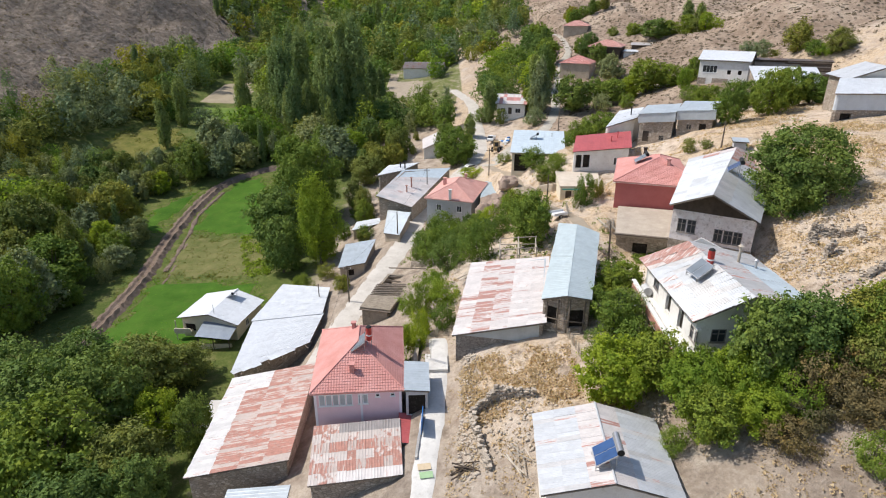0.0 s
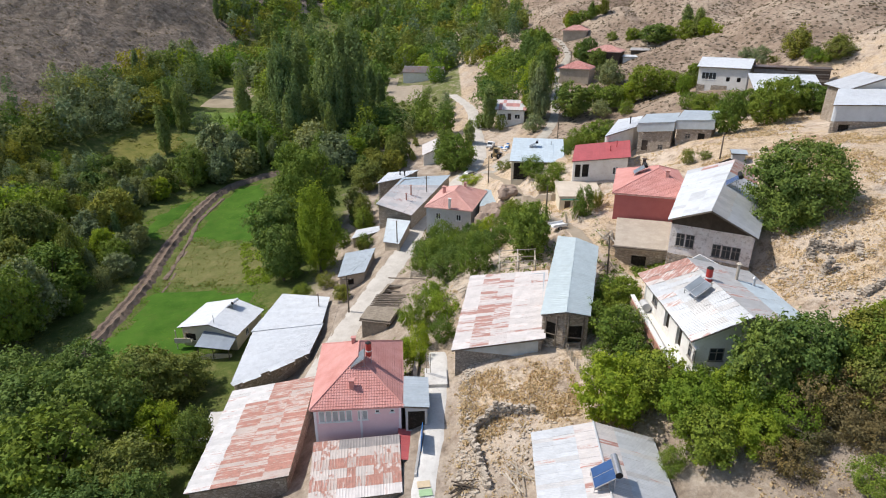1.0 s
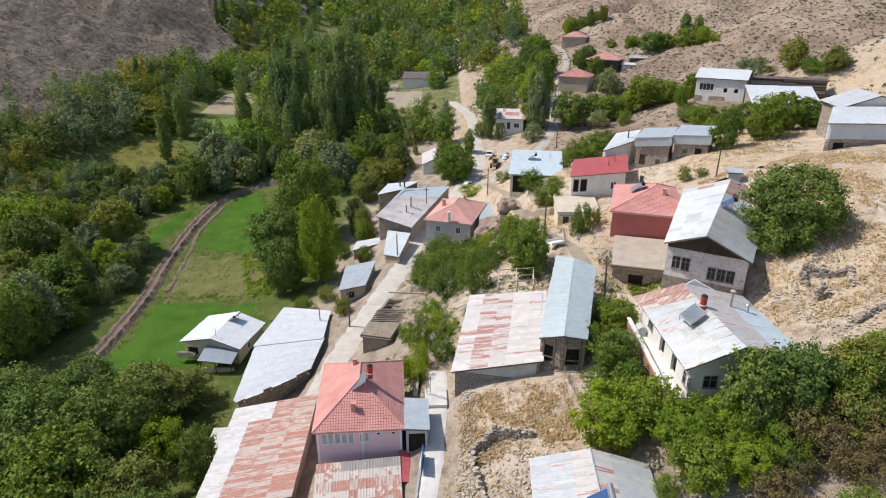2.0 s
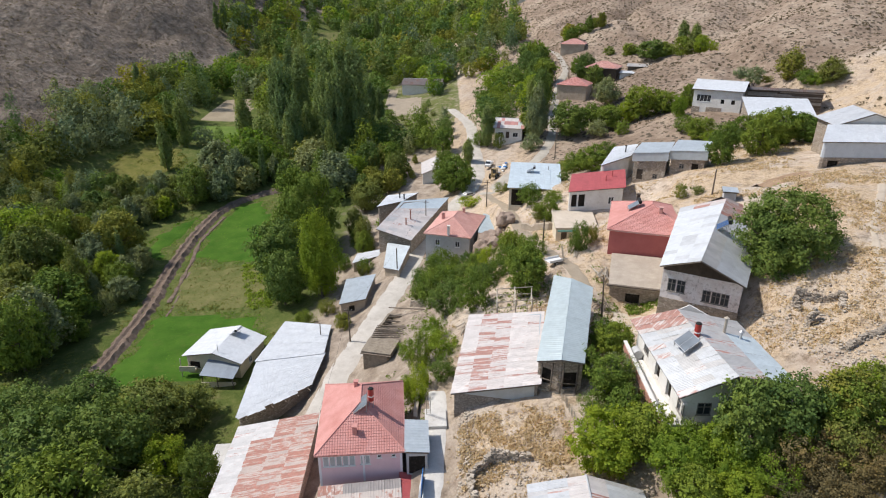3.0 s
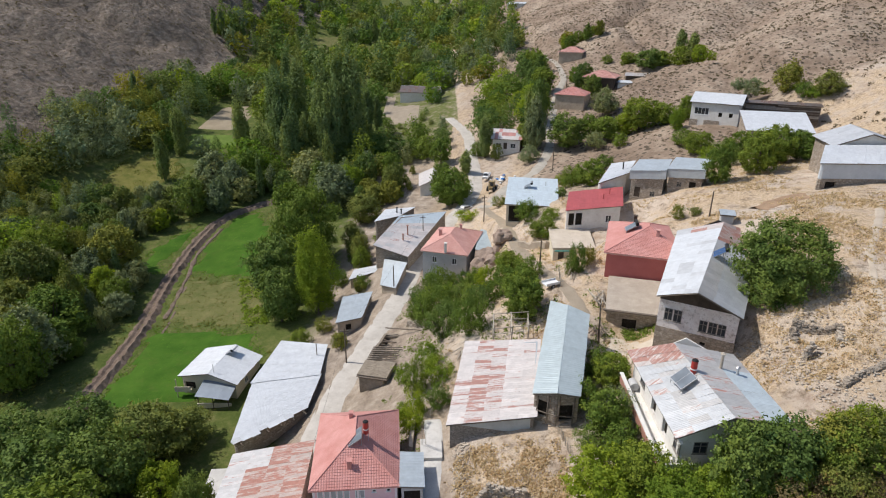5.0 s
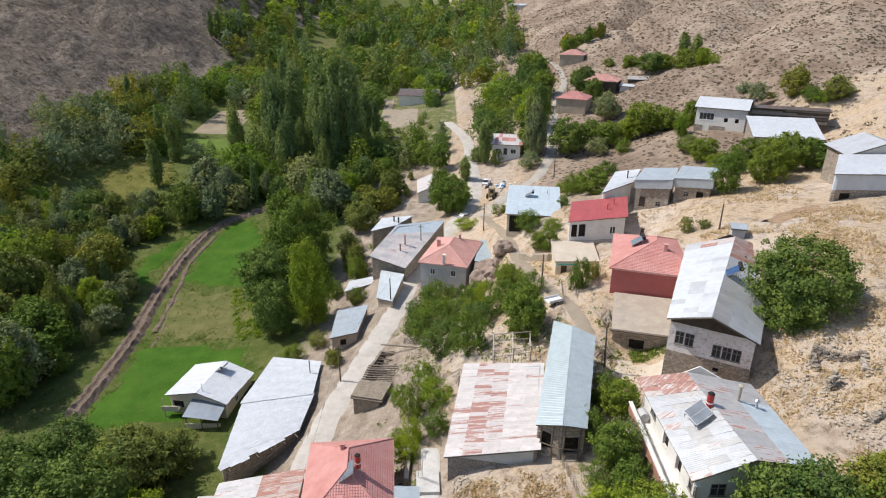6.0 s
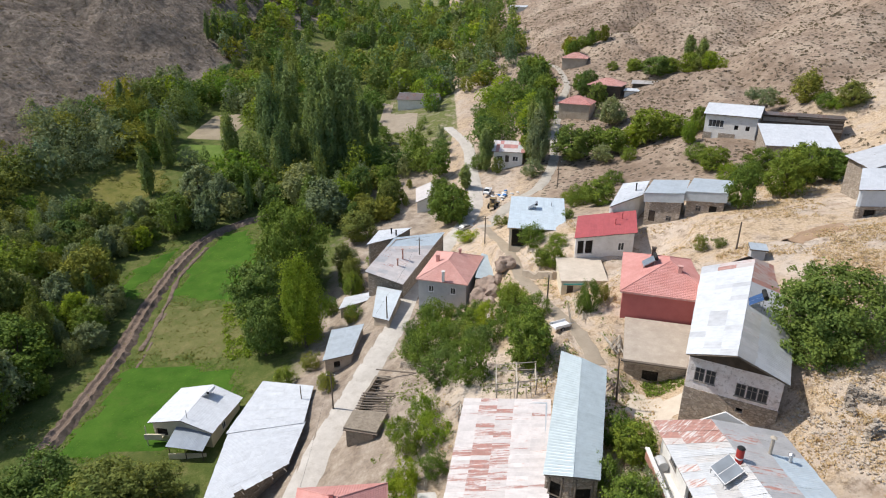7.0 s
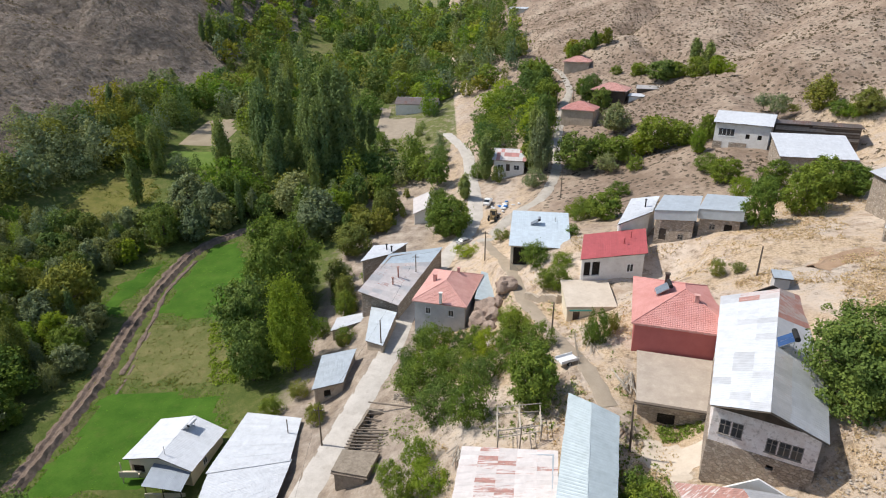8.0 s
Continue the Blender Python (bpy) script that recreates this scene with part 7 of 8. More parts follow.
LEA = scatter(5200, (-112, -66, 178, 220), R2, lambda x, y, w: noise.noise((x * 0.12, y * 0.12, 3)) > -0.1, thick=(MEADOW, MEADOW_EAST))
tufts("meadow_tufts", "coarse yellow-green tufts in the meadows", LEA, 0.42, 6, LEAF["olive"], 0.6, 11, 0.5)
CROPS = scatter(18000, (-80, -32, 85, 180), R2, lambda x, y, w: noise.noise((x * 0.13, y * 0.13, 5)) + 0.6 * noise.noise((x * 0.5, y * 0.5, 5)) > -0.28, thick=(FIELD_A, FIELD_B, FIELD_C))
tufts("crop_plants", "low bright green crop plants in the fields", CROPS, 0.32, 5, leaf("crop_leaf", (0.085, 0.205, 0.020), (0.150, 0.300, 0.034), 0.5), 0.2, 6, 0.4)


def stones(name, label, spots, size, seed=2, mat=None):
    """Loose angular stones, in one piece."""
    rng = np.random.default_rng(seed)
    base = np.array([(1, 0, 0.1), (0.3, 0.9, 0), (-0.8, 0.6, 0.1), (-0.7, -0.7, 0), (0.4, -0.9, 0.1), (0.1, 0.1, 0.75), (-0.2, -0.1, -0.5)])
    faces = [(0, 1, 5), (1, 2, 5), (2, 3, 5), (3, 4, 5), (4, 0, 5), (1, 0, 6), (2, 1, 6), (3, 2, 6), (4, 3, 6), (0, 4, 6)]
    vs, fs = [], []
    for k, p in enumerate(spots):
        s = size * rng.uniform(0.4, 1.4)
        a = rng.uniform(0, 6.28)
        r = np.array([[math.cos(a), -math.sin(a), 0], [math.sin(a), math.cos(a), 0], [0, 0, 1]])
        vs.append((base * rng.uniform(0.7, 1.2, (7, 3)) * s * np.array([1, 0.8, 0.7])) @ r.T + p + np.array([0, 0, s * 0.15]))
        fs.append(np.array(faces) + 7 * k)
    return tagged(new(name, cloud_mesh(name, np.concatenate(vs), np.concatenate(fs), mat or ROCK)), label, name.replace("_", " "), kind="stuff")


LOOSE = scatter(15000, (0, 75, 30, 125), R2, lambda x, y, w: noise.noise((x * 0.16, y * 0.16, 7)) + 0.6 * noise.noise((x * 0.5, y * 0.5, 7)) > 0.2, house=0.2, road=0)
stones("loose_stones", "loose pale stones strewn over the dry slope", LOOSE, 0.10)
RUBBLE = scatter(900, (1.0, 4.2, 40, 57), R2, lambda x, y, w: abs(x - 2.4 - 0.03 * (y - 48)) < 0.9)
stones("rubble_heap", "heap of pale rubble stones beside the lane", RUBBLE, 0.2, 3)
RUIN = np.concatenate([scatter(1500, (34, 48, 44, 61), R2, lambda x, y, w: abs((x - 36.2) * 0.96 + (y - 54.1) * 0.26) < 1.6 + 0.8 * noise.noise((x * 0.6, y * 0.6, 1)) or (abs(x - 40) < 3 and abs(y - 58) < 4 and noise.noise((x * 0.8, y * 0.8, 5)) > 0.15)), scatter(160, (3.5, 12, 40, 48), R2, lambda x, y, w: True, house=0.3)])
stones("scattered_rubble", "scattered rubble of fallen stone walls", RUIN, 0.22, 4)


# ---- fittings of the roofs ----
def rail(*rows, r=0.03):
    return beams(*[(a, b, r) for a, b in rows], sides=5)


def solar_heater(label, x, y, z, rot, face, tank, upright=False, size=2.0):
    """A flat solar collector on a stand, its low edge towards local -x, with its water tank."""
    ob = thing("solar_heater", label, "solar heater", pose(x, y, z, 0, 0, rot), "solar water heaters")
    hi = size * 0.62
    bm = slab([(-0.95, -size / 2, 0.15), (-0.95, size / 2, 0.15), (0.55, size / 2, hi), (0.55, -size / 2, hi)], 0.08)
    panel = part("collector", bm, STEEL, ob)
    for y0, y1 in ((-size / 2 + 0.05, -0.03), (0.03, size / 2 - 0.05)):
        k = (hi - 0.15) / 1.5
        part("glass_panel", slab([(-0.9, y0, 0.15 + 0.05 * k + 0.02), (-0.9, y1, 0.15 + 0.05 * k + 0.02), (0.5, y1, 0.15 + 1.45 * k + 0.02), (0.5, y0, 0.15 + 1.45 * k + 0.02)], 0.02), face, panel)
    for yy in (-size * 0.42, size * 0.42):
        part("leg", rail(((0.5, yy, -0.35), (0.5, yy, hi + 0.2)), ((-0.9, yy, -0.35), (-0.9, yy, 0.2)), ((-0.9, yy, -0.1), (0.5, yy, 0.2))), STEEL, ob)
    if upright:
        part("tank", beams(((1.0, 0.35, 0.75), (1.0, 0.35, 2.25), 0.30), sides=14), tank, ob, "red upright water tank")
        part("tank_lid", beams(((1.0, 0.35, 2.25), (1.0, 0.35, 2.38), 0.32, 0.2), sides=14), BLACK, ob)
        part("tank_band", beams(((1.0, 0.35, 1.28), (1.0, 0.35, 1.42), 0.305), sides=14), FRAME, ob, "pale band round the tank")
        for sx, sy in ((0.78, 0.12), (1.22, 0.12), (0.78, 0.58), (1.22, 0.58)):
            part("tank_leg", rail(((sx, sy, -0.5), (sx, sy, 0.8)), r=0.035), STEEL, ob)
    else:
        part("tank", beams(((0.68, -size / 2, hi + 0.22), (0.68, size / 2, hi + 0.22), 0.26), sides=14), tank, ob)
        part("tank_end", beams(((0.68, -size / 2 - 0.03, hi + 0.22), (0.68, -size / 2, hi + 0.22), 0.27), sides=14), BLACK, ob)
    return ob


solar_heater("grey solar collector with a red upright tank on tiles", -8.7, 54.0, 11.9, 6, COLLECTOR_GREY, RED_PAINT, True)
solar_heater("grey solar collector with a red upright tank on zinc", 23.6, 49.8, 22.3, 10, COLLECTOR_GREY, RED_PAINT, True)
solar_heater("blue solar collector with a steel tank on a ridge", 11.9, 34.4, 14.7, -4, COLLECTOR, STEEL)
solar_heater("blue solar collector with a dark tank on a long roof", 35.6, 71.3, 26.2, -20, COLLECTOR, BLACK, size=1.9)
solar_heater("blue-grey solar collector on a terracotta roof", 30.6, 90.6, 22.5, -10, COLLECTOR_GREY, BLACK, size=1.9)
solar_heater("small solar collector on a white roof", 20.0, 130.4, 17.6, -10, COLLECTOR_GREY, STEEL, size=1.6)
solar_heater("pale solar collector lying on a white cottage roof", -37.8, 96.0, -3.7, -14, COLLECTOR_GREY, FRAME, size=1.7)


def roof_pipe(label, x, y, z, h, r, mat, cap=True):
    ob = thing("stove_pipe", label, "chimney pipe", pose(x, y, z), "stove pipes")
    part("pipe", beams(((0, 0, -0.5), (0, 0, h), r), sides=8), mat, ob)
    if cap:
        part("cowl", beams(((0, 0, h), (0, 0, h + 0.05), r * 2.0), ((0, 0, h + 0.05), (0, 0, h + 0.2), r * 1.9, r * 0.4), sides=8), mat, ob)


def chimney_stack(label, x, y, z, h, w, mat, rot=0):
    ob = thing("chimney", label, "chimney", pose(x, y, z, 0, 0, rot), "chimneys")
    part("shaft", boxes((-w / 2, w / 2, -w / 2, w / 2, -0.7, h)), mat, ob)
    part("cap", boxes((-w * 0.7, w * 0.7, -w * 0.7, w * 0.7, h + 0.12, h + 0.2)), mat, ob)
    for sx, sy in ((-1, -1), (1, -1), (1, 1), (-1, 1)):
        part("cap_post", boxes((sx * w * 0.4 - 0.04, sx * w * 0.4 + 0.04, sy * w * 0.4 - 0.04, sy * w * 0.4 + 0.04, h, h + 0.12)), mat, ob)


chimney_stack("small plastered chimney on the pink house roof", -9.2, 51.3, 10.9, 0.7, 0.45, TILE)
chimney_stack("small plastered chimney on the pink house roof", -9.8, 57.6, 12.0, 0.8, 0.4, TILE)
chimney_stack("plastered chimney on a terracotta roof", 33.6, 87.2, 22.4, 1.3, 0.5, TILE_PALE, -18)
chimney_stack("square chimney on a terracotta roof", 31.8, 92.8, 22.9, 1.2, 0.5, DARK_WOOD, -18)
chimney_stack("slender chimney on a faded tiled roof", 1.4, 113.2, 9.9, 1.2, 0.45, WHITEWASH, -16)
chimney_stack("low chimney on a faded tiled roof", 0.4, 120.2, 10.9, 0.6, 0.6, TILE_PALE, -16)
chimney_stack("chimney of a faded tiled roof with a fallen aerial", 4.8, 122.5, 10.6, 1.1, 0.45, TILE_PALE, -16)
roof_pipe("rusty stove pipe on a grey sheet roof", -7.0, 128.1, 7.6, 1.9, 0.16, RUSTY)
roof_pipe("rusty stove pipe on a grey sheet roof", -7.9, 125.5, 7.2, 1.2, 0.16, RUSTY)
roof_pipe("dark stove pipe on a white sheet roof", -10.0, 137.6, 9.2, 1.3, 0.15, BLACK)
roof_pipe("dark stove pipe on a white sheet roof", -8.9, 136.7, 9.2, 1.2, 0.15, BLACK)
roof_pipe("tall pale flue on a streaked zinc roof", 27.9, 51.8, 22.4, 1.9, 0.14, PALE_WOOD)
roof_pipe("steel flue on a streaked zinc roof", 29.3, 51.2, 22.0, 1.1, 0.13, STEEL)
roof_pipe("short flue on a zinc roof", 23.7, 50.6, 20.0, 0.8, 0.11, STEEL)
roof_pipe("thin red flue on a red sheet roof", 31.4, 110.9, 21.1, 1.1, 0.09, RED_SHEET)
roof_pipe("thin red flue on a red sheet roof", 33.0, 112.6, 21.6, 1.1, 0.09, RED_SHEET)
roof_pipe("dark stove pipe on a white row house", 37.4, 120.2, 24.6, 1.3, 0.12, BLACK)
roof_pipe("thin pipe on a cottage roof", -39.0, 90.0, -3.6, 1.6, 0.05, STEEL, False)
roof_pipe("timber pole through a barn roof", -21.4, 92.5, -1.9, 2.6, 0.08, BARK, False)
roof_pipe("steel pipe on a white sheet roof", 24.0, 131.4, 17.6, 0.9, 0.08, STEEL)

# ---- poles and wires ----
def utility_pole(label, x, y, h, lean=0.0, arm=True):
    ob = thing("utility_pole", label, "pole", pose(x, y, height(x, y) - 0.4, 0, lean, 0), "village poles")
    part("shaft", beams(((0, 0, 0), (0, 0, h + 0.4), 0.14, 0.09), sides=8), BARK, ob)
    if arm:
        part("cross_arm", boxes((-0.7, 0.7, -0.05, 0.05, h - 0.2, h - 0.1)), BARK, ob)
        for sx in (-0.6, 0.0, 0.6):
            part("insulator", beams(((sx, 0, h - 0.1), (sx, 0, h + 0.06), 0.05), sides=6), FRAME, ob)
    return (x, y, height(x, y) + h)


P1 = utility_pole("weathered timber pole beside the village road", -15.6, 88.7, 6.6)
P2 = utility_pole("weathered timber pole beside a blue lean-to", -8.9, 109.6, 6.2, arm=False)
P3 = utility_pole("weathered timber pole at the road fork", 10.6, 134.6, 6.4)
P4 = utility_pole("weathered timber pole beside the climbing road", 31.7, 164.8, 7.0)
P5 = utility_pole("weathered timber pole by the dirt track", 16.9, 93.0, 5.6, arm=False)
P6 = utility_pole("timber pole beside a rusty barn", -15.0, 60.5, 7.0, 1.5, arm=False)
utility_pole("leaning timber pole beside the blue roofed barn", 21.2, 70.0, 6.2, -3, arm=False)
utility_pole("timber pole on the upper slope", 43.0, 91.5, 4.2, arm=False)
P8 = utility_pole("far timber pole by the climbing road", 47.6, 232.0, 8.0)
P9 = utility_pole("timber pole between house roofs", -3.6, 131.0, 8.2)


def wire(a, b, sag=0.8):
    """One sagging wire, a thin three-sided tube."""
    bm = bmesh.new()
    n = 14
    a, b = Vector(a), Vector(b)
    side = Vector((-(b - a).y, (b - a).x, 0)).normalized() * 0.012
    up = Vector((0, 0, 0.014))
    last = None
    for i in range(n + 1):
        t = i / n
        p = a.lerp(b, t) - Vector((0, 0, 4 * sag * t * (1 - t)))
        ring = [bm.verts.new(p + q) for q in (side, up, -side)]
        if last:
            for k in range(3):
                bm.faces.new((last[k], last[(k + 1) % 3], ring[(k + 1) % 3], ring[k]))
        last = ring
    tagged(part("overhead_wire", bm, BLACK), "thin black overhead wire strung between poles", "wire", "overhead wires")


for a, b in ((P1, P2), (P2, P9), (P9, P3), (P3, P4), (P4, P8), (P3, P5), (P6, P1)):
    wire(a, b)
wire((-58.0, 60, 4), (-25.0, 52, 3.4), 1.2)
wire((-58.0, 58, 4), (-25.0, 51, 3.4), 1.2)

# ---- ruins, walls and timber ----
def rough_wall(bm, a, b, h0, h1, thick, rng, z=None, steps=None):
    """A tumbledown wall with a broken top."""
    a, b = Vector((a[0], a[1], 0)), Vector((b[0], b[1], 0))
    n = steps or max(2, int((b - a).length / 0.7))
    e = (b - a).normalized()
    s = Vector((-e.y, e.x, 0)) * thick / 2
    prev = None
    for i in range(n + 1):
        t = i / n
        p = a.lerp(b, t)
        zg = height(p.x, p.y) - 0.5 if z is None else z - 0.5
        top = zg + 0.5 + (h0 * (1 - t) + h1 * t) * rng.uniform(0.8, 1.12)
        j = Vector((rng.uniform(-0.06, 0.06), rng.uniform(-0.06, 0.06), 0))
        cur = [bm.verts.new((p - s + j).to_3d() + Vector((0, 0, zg))), bm.verts.new((p + s + j).to_3d() + Vector((0, 0, zg))), bm.verts.new((p + s * 0.85 + j).to_3d() + Vector((0, 0, top))), bm.verts.new((p - s * 0.85 + j).to_3d() + Vector((0, 0, top - rng.uniform(0, 0.15))))]
        if prev:
            for k in range(4):
                m = (k + 1) % 4
                bm.faces.new((prev[k], prev[m], cur[m], cur[k]))
        else:
            bm.faces.new(cur[::-1])
        prev = cur
    bm.faces.new(prev)


FALLEN = []


def rubble_wall(bm, a, b, h0, h1, thick, rng):
    """A dry wall of loose stones laid in rough courses, with a broken top."""
    run = math.dist(a, b)
    ang = math.atan2(b[1] - a[1], b[0] - a[0])
    t = 0.0
    while t < run:
        wide = rng.uniform(0.16, 0.40)
        k = (t + wide / 2) / run
        x, y = a[0] + (b[0] - a[0]) * k, a[1] + (b[1] - a[1]) * k
        foot, top = height(x, y) - 0.3, (h0 + (h1 - h0) * k) * rng.uniform(0.6, 1.2)
        FALLEN.extend((x + rng.gauss(0, 0.8), y + rng.gauss(0, 0.8)) for _ in range(4))
        z = 0.0
        while z < top + 0.3:
            tall = rng.uniform(0.11, 0.24)
            side, deep = rng.choice((-1, 1)) * thick * 0.22, thick * rng.uniform(0.4, 0.75)
            vs = box(bm, -wide * 0.58, wide * 0.58, side - deep / 2, side + deep / 2, 0, tall * 1.1)
            m = pose(x + rng.uniform(-0.05, 0.05), y + rng.uniform(-0.05, 0.05), foot + z, rng.uniform(-12, 12), rng.uniform(-14, 14), math.degrees(ang) + rng.uniform(-25, 25))
            for v in vs:
                v.co = m @ (v.co + Vector((rng.uniform(-0.05, 0.05), rng.uniform(-0.07, 0.07), rng.uniform(-0.04, 0.04))))
            z += tall * 0.6
        t += wide * 0.8


def stone_wall(label, runs, mat=None, name="stone_wall", seed=1, thick=0.55):
    rng = random.Random(seed)
    p0 = runs[0][0]
    ob = thing(name, label, "wall", Matrix.Translation((p0[0], p0[1], height(*p0) - 0.5)))
    for a, b, h0, h1 in runs:
        bm = bmesh.new()
        rubble_wall(bm, a, b, h0, h1, thick, rng) if mat is None else rough_wall(bm, a, b, h0, h1, thick, rng)
        world_part("wall_run", bm, mat or ROCK, ob)
    return ob


stone_wall("roofless stone enclosure with a weedy floor", [((2.7, 47.2), (3.9, 40.6), 1.0, 0.6), ((2.8, 47.3), (5.2, 48.6), 1.1, 1.3), ((5.2, 48.6), (8.6, 47.6), 1.3, 0.6)], name="ruined_enclosure", seed=3, thick=0.5)
stone_wall("low broken field wall of loose stone", [((-5.4, 94.3), (-0.2, 88.8), 0.9, 0.7), ((-0.2, 88.8), (5.2, 84.2), 0.7, 0.9)], seed=4)
stone_wall("low garden wall of mud and stone", [((15.6, 110.2), (20.0, 105.4), 1.2, 1.4), ((20.0, 105.4), (22.4, 105.2), 1.4, 1.3)], MUD, seed=5)
stone_wall("collapsed corner of an old stone house", [((39.4, 59.9), (42.9, 57.6), 0.9, 0.8), ((42.9, 57.4), (41.6, 55.2), 0.7, 0.4), ((39.2, 59.6), (38.6, 57.6), 0.5, 0.3), ((37.6, 54.2), (38.4, 54.6), 1.5, 1.2)], name="ruined_walls", seed=6)
stone_wall("broken stone terrace wall on the slope", [((38.4, 49.2), (43, 50.4), 0.4, 0.35), ((43, 50.4), (46, 49.6), 0.35, 0.3)], seed=7)
stone_wall("mud wall beside the lane", [((-3.2, 58.4), (-3.0, 63.6), 1.2, 1.4)], MUD, seed=8)

fz = ground_z([p[0] for p in FALLEN], [p[1] for p in FALLEN])[0]
stones("fallen_stones", "stones fallen from the old walls", [np.array((p[0], p[1], z)) for p, z in zip(FALLEN, fz)], 0.17, 9)

# the tumbledown stable by the road: an earth-roofed room, bare rafters, a roofless end
ruin = thing("tumbledown_stable", "tumbledown mud stable with an earth roof and bare rafters", "stable", Matrix.Translation((-9.4, 84, -1.5)))
rng = random.Random(8)
for a, b, h in (((-12.0, 79.5), (-8.2, 78.5), 3.3), ((-8.2, 78.5), (-6.9, 81.9), 1.6), ((-12.0, 79.5), (-11.3, 82.5), 3.3), ((-11.3, 82.5), (-10.6, 87.2), 2.8), ((-6.9, 81.9), (-6.3, 86.6), 1.2), ((-10.6, 87.2), (-9.2, 92.6), 2.4), ((-9.2, 92.6), (-5.9, 91.6), 2.0), ((-11.3, 82.5), (-6.9, 82.0), 2.8), ((-10.6, 87.2), (-6.3, 86.6), 2.4)):
    bm = bmesh.new()
    n = max(2, int(math.dist(a, b) / 0.8))
    rough_wall(bm, a, b, 1, 1, 0.45, rng, z=0, steps=n)
    for v in bm.verts:
        v.co.z = (3.2 if h > 3 else 2.9 if h > 2.5 else 2.6) + (v.co.z - 1) * 0.5 if v.co.z > 0.2 else height(v.co.x, v.co.y) - 0.6
    world_part("wall", bm, OLD_EARTH, ruin)
world_part("earth_roof", slab([(-12.4, 79.2, 3.35), (-7.8, 78.0, 3.45), (-6.6, 82.1, 3.6), (-11.5, 82.9, 3.5)], 0.35), OLD_EARTH, ruin)
world_part("roof_deck", slab([(-12.5, 79.0, 3.05), (-7.7, 77.8, 3.15), (-6.5, 82.2, 3.3), (-11.6, 83.0, 3.2)], 0.1), WOOD, ruin)
for i in range(8):
    t = i / 7
    a = Vector((-11.5 + 0.8 * t, 83.0 + 4.2 * t, 3.2))
    world_part("rafter", beams((a, a + Vector((4.7 + rng.uniform(-0.3, 0.2), -0.5, 0.2)), 0.11), sides=6), WOOD, ruin)
for i in range(7):
    t = i / 6
    a = Vector((-10.4 + 1.2 * t, 87.8 + 4.6 * t, 2.4))
    world_part("fallen_rafter", beams((a, a + Vector((3.2, rng.uniform(-1.5, 0.8), -0.9 + rng.uniform(-0.3, 0.9))), 0.09), sides=6), WOOD, ruin)
world_part("ridge_beam", beams(((-9.2, 92.8, 3.6), (-2.6, 90.2, 4.6), 0.11)), WOOD, ruin)

# pergola behind the stone barn
frame_ob = thing("pergola", "open frame of bleached poles over a garden", "pergola", Matrix.Translation((9.5, 73, 11.5)))
corners = [(7.4, 71.4), (9.9, 71.9), (12.2, 72.4), (7.7, 75.4), (10.2, 75.8), (12.6, 76.0)]
for x, y in corners:
    world_part("post", beams(((x, y, height(x, y) - 0.3), (x + 0.1, y, 15.9), 0.09, 0.07)), PALE_WOOD, frame_ob)
for a, b in ((0, 2), (3, 5), (0, 3), (1, 4), (2, 5)):
    for z in (15.8, 14.9):
        p, q = corners[a], corners[b]
        world_part("rail", beams(((p[0], p[1], z), (q[0], q[1], z + rng.uniform(-0.15, 0.15)), 0.06)), PALE_WOOD, frame_ob)


def timber_pile(label, x, y, n, length, ang, seed, mat, spread_=0.8):
    rng = random.Random(seed)
    z = height(x, y)
    ob = thing("timber_pile", label, "timber", Matrix.Translation((x, y, z)), "heaps of old timber")
    for i in range(n):
        a = math.radians(ang + rng.uniform(-35, 35))
        c = Vector((x + rng.uniform(-1, 1) * spread_, y + rng.uniform(-1, 1) * spread_, z + 0.08 + 0.09 * (i % 6)))
        d = Vector((math.cos(a), math.sin(a), rng.uniform(-0.08, 0.12))) * length * rng.uniform(0.35, 0.55)
        world_part("pole", beams((c - d, c + d, rng.uniform(0.04, 0.08)), sides=5), mat, ob)


timber_pile("heap of bleached poles beside a flat roof", 23.4, 79.5, 16, 3.4, 75, 1, PALE_WOOD)
timber_pile("heap of bleached poles beside the dirt track", 21.4, 88.0, 14, 3.0, 80, 2, PALE_WOOD, 1.0)
timber_pile("heap of split stakes behind the stone barn", 3.6, 74.0, 18, 1.8, 60, 3, PALE_WOOD, 1.0)
timber_pile("heap of old planks beside the blue roofed barn", 19.8, 64.5, 14, 3.0, 85, 4, WOOD, 0.6)
timber_pile("fallen branches beside a whitewashed house", 6.6, 40.6, 9, 3.2, 120, 5, PALE_WOOD, 0.9)
timber_pile("dead brushwood on the slope", 28.6, 37.6, 22, 3.4, 150, 6, PALE_WOOD, 1.5)
timber_pile("broken planks below the stable roof", 21.6, 73.0, 12, 2.6, 70, 7, WOOD, 0.8)
timber_pile("dark old beams across the slope", 1.9, 41.2, 8, 3.2, 5, 8, DARK_WOOD, 0.4)


def fence(label, a, b, h, seed):
    rng = random.Random(seed)
    ob = thing("stake_fence", label, "fence", Matrix.Translation((a[0], a[1], height(*a))), "garden fences")
    n = int(math.dist(a, b) / 0.28)
    for i in range(n + 1):
        t = i / n
        x, y = a[0] + (b[0] - a[0]) * t, a[1] + (b[1] - a[1]) * t
        z = height(x, y)
        world_part("stake", beams(((x, y, z - 0.3), (x + rng.uniform(-0.1, 0.1), y, z + h * rng.uniform(0.8, 1.15)), 0.04, 0.03), sides=5), PALE_WOOD, ob)


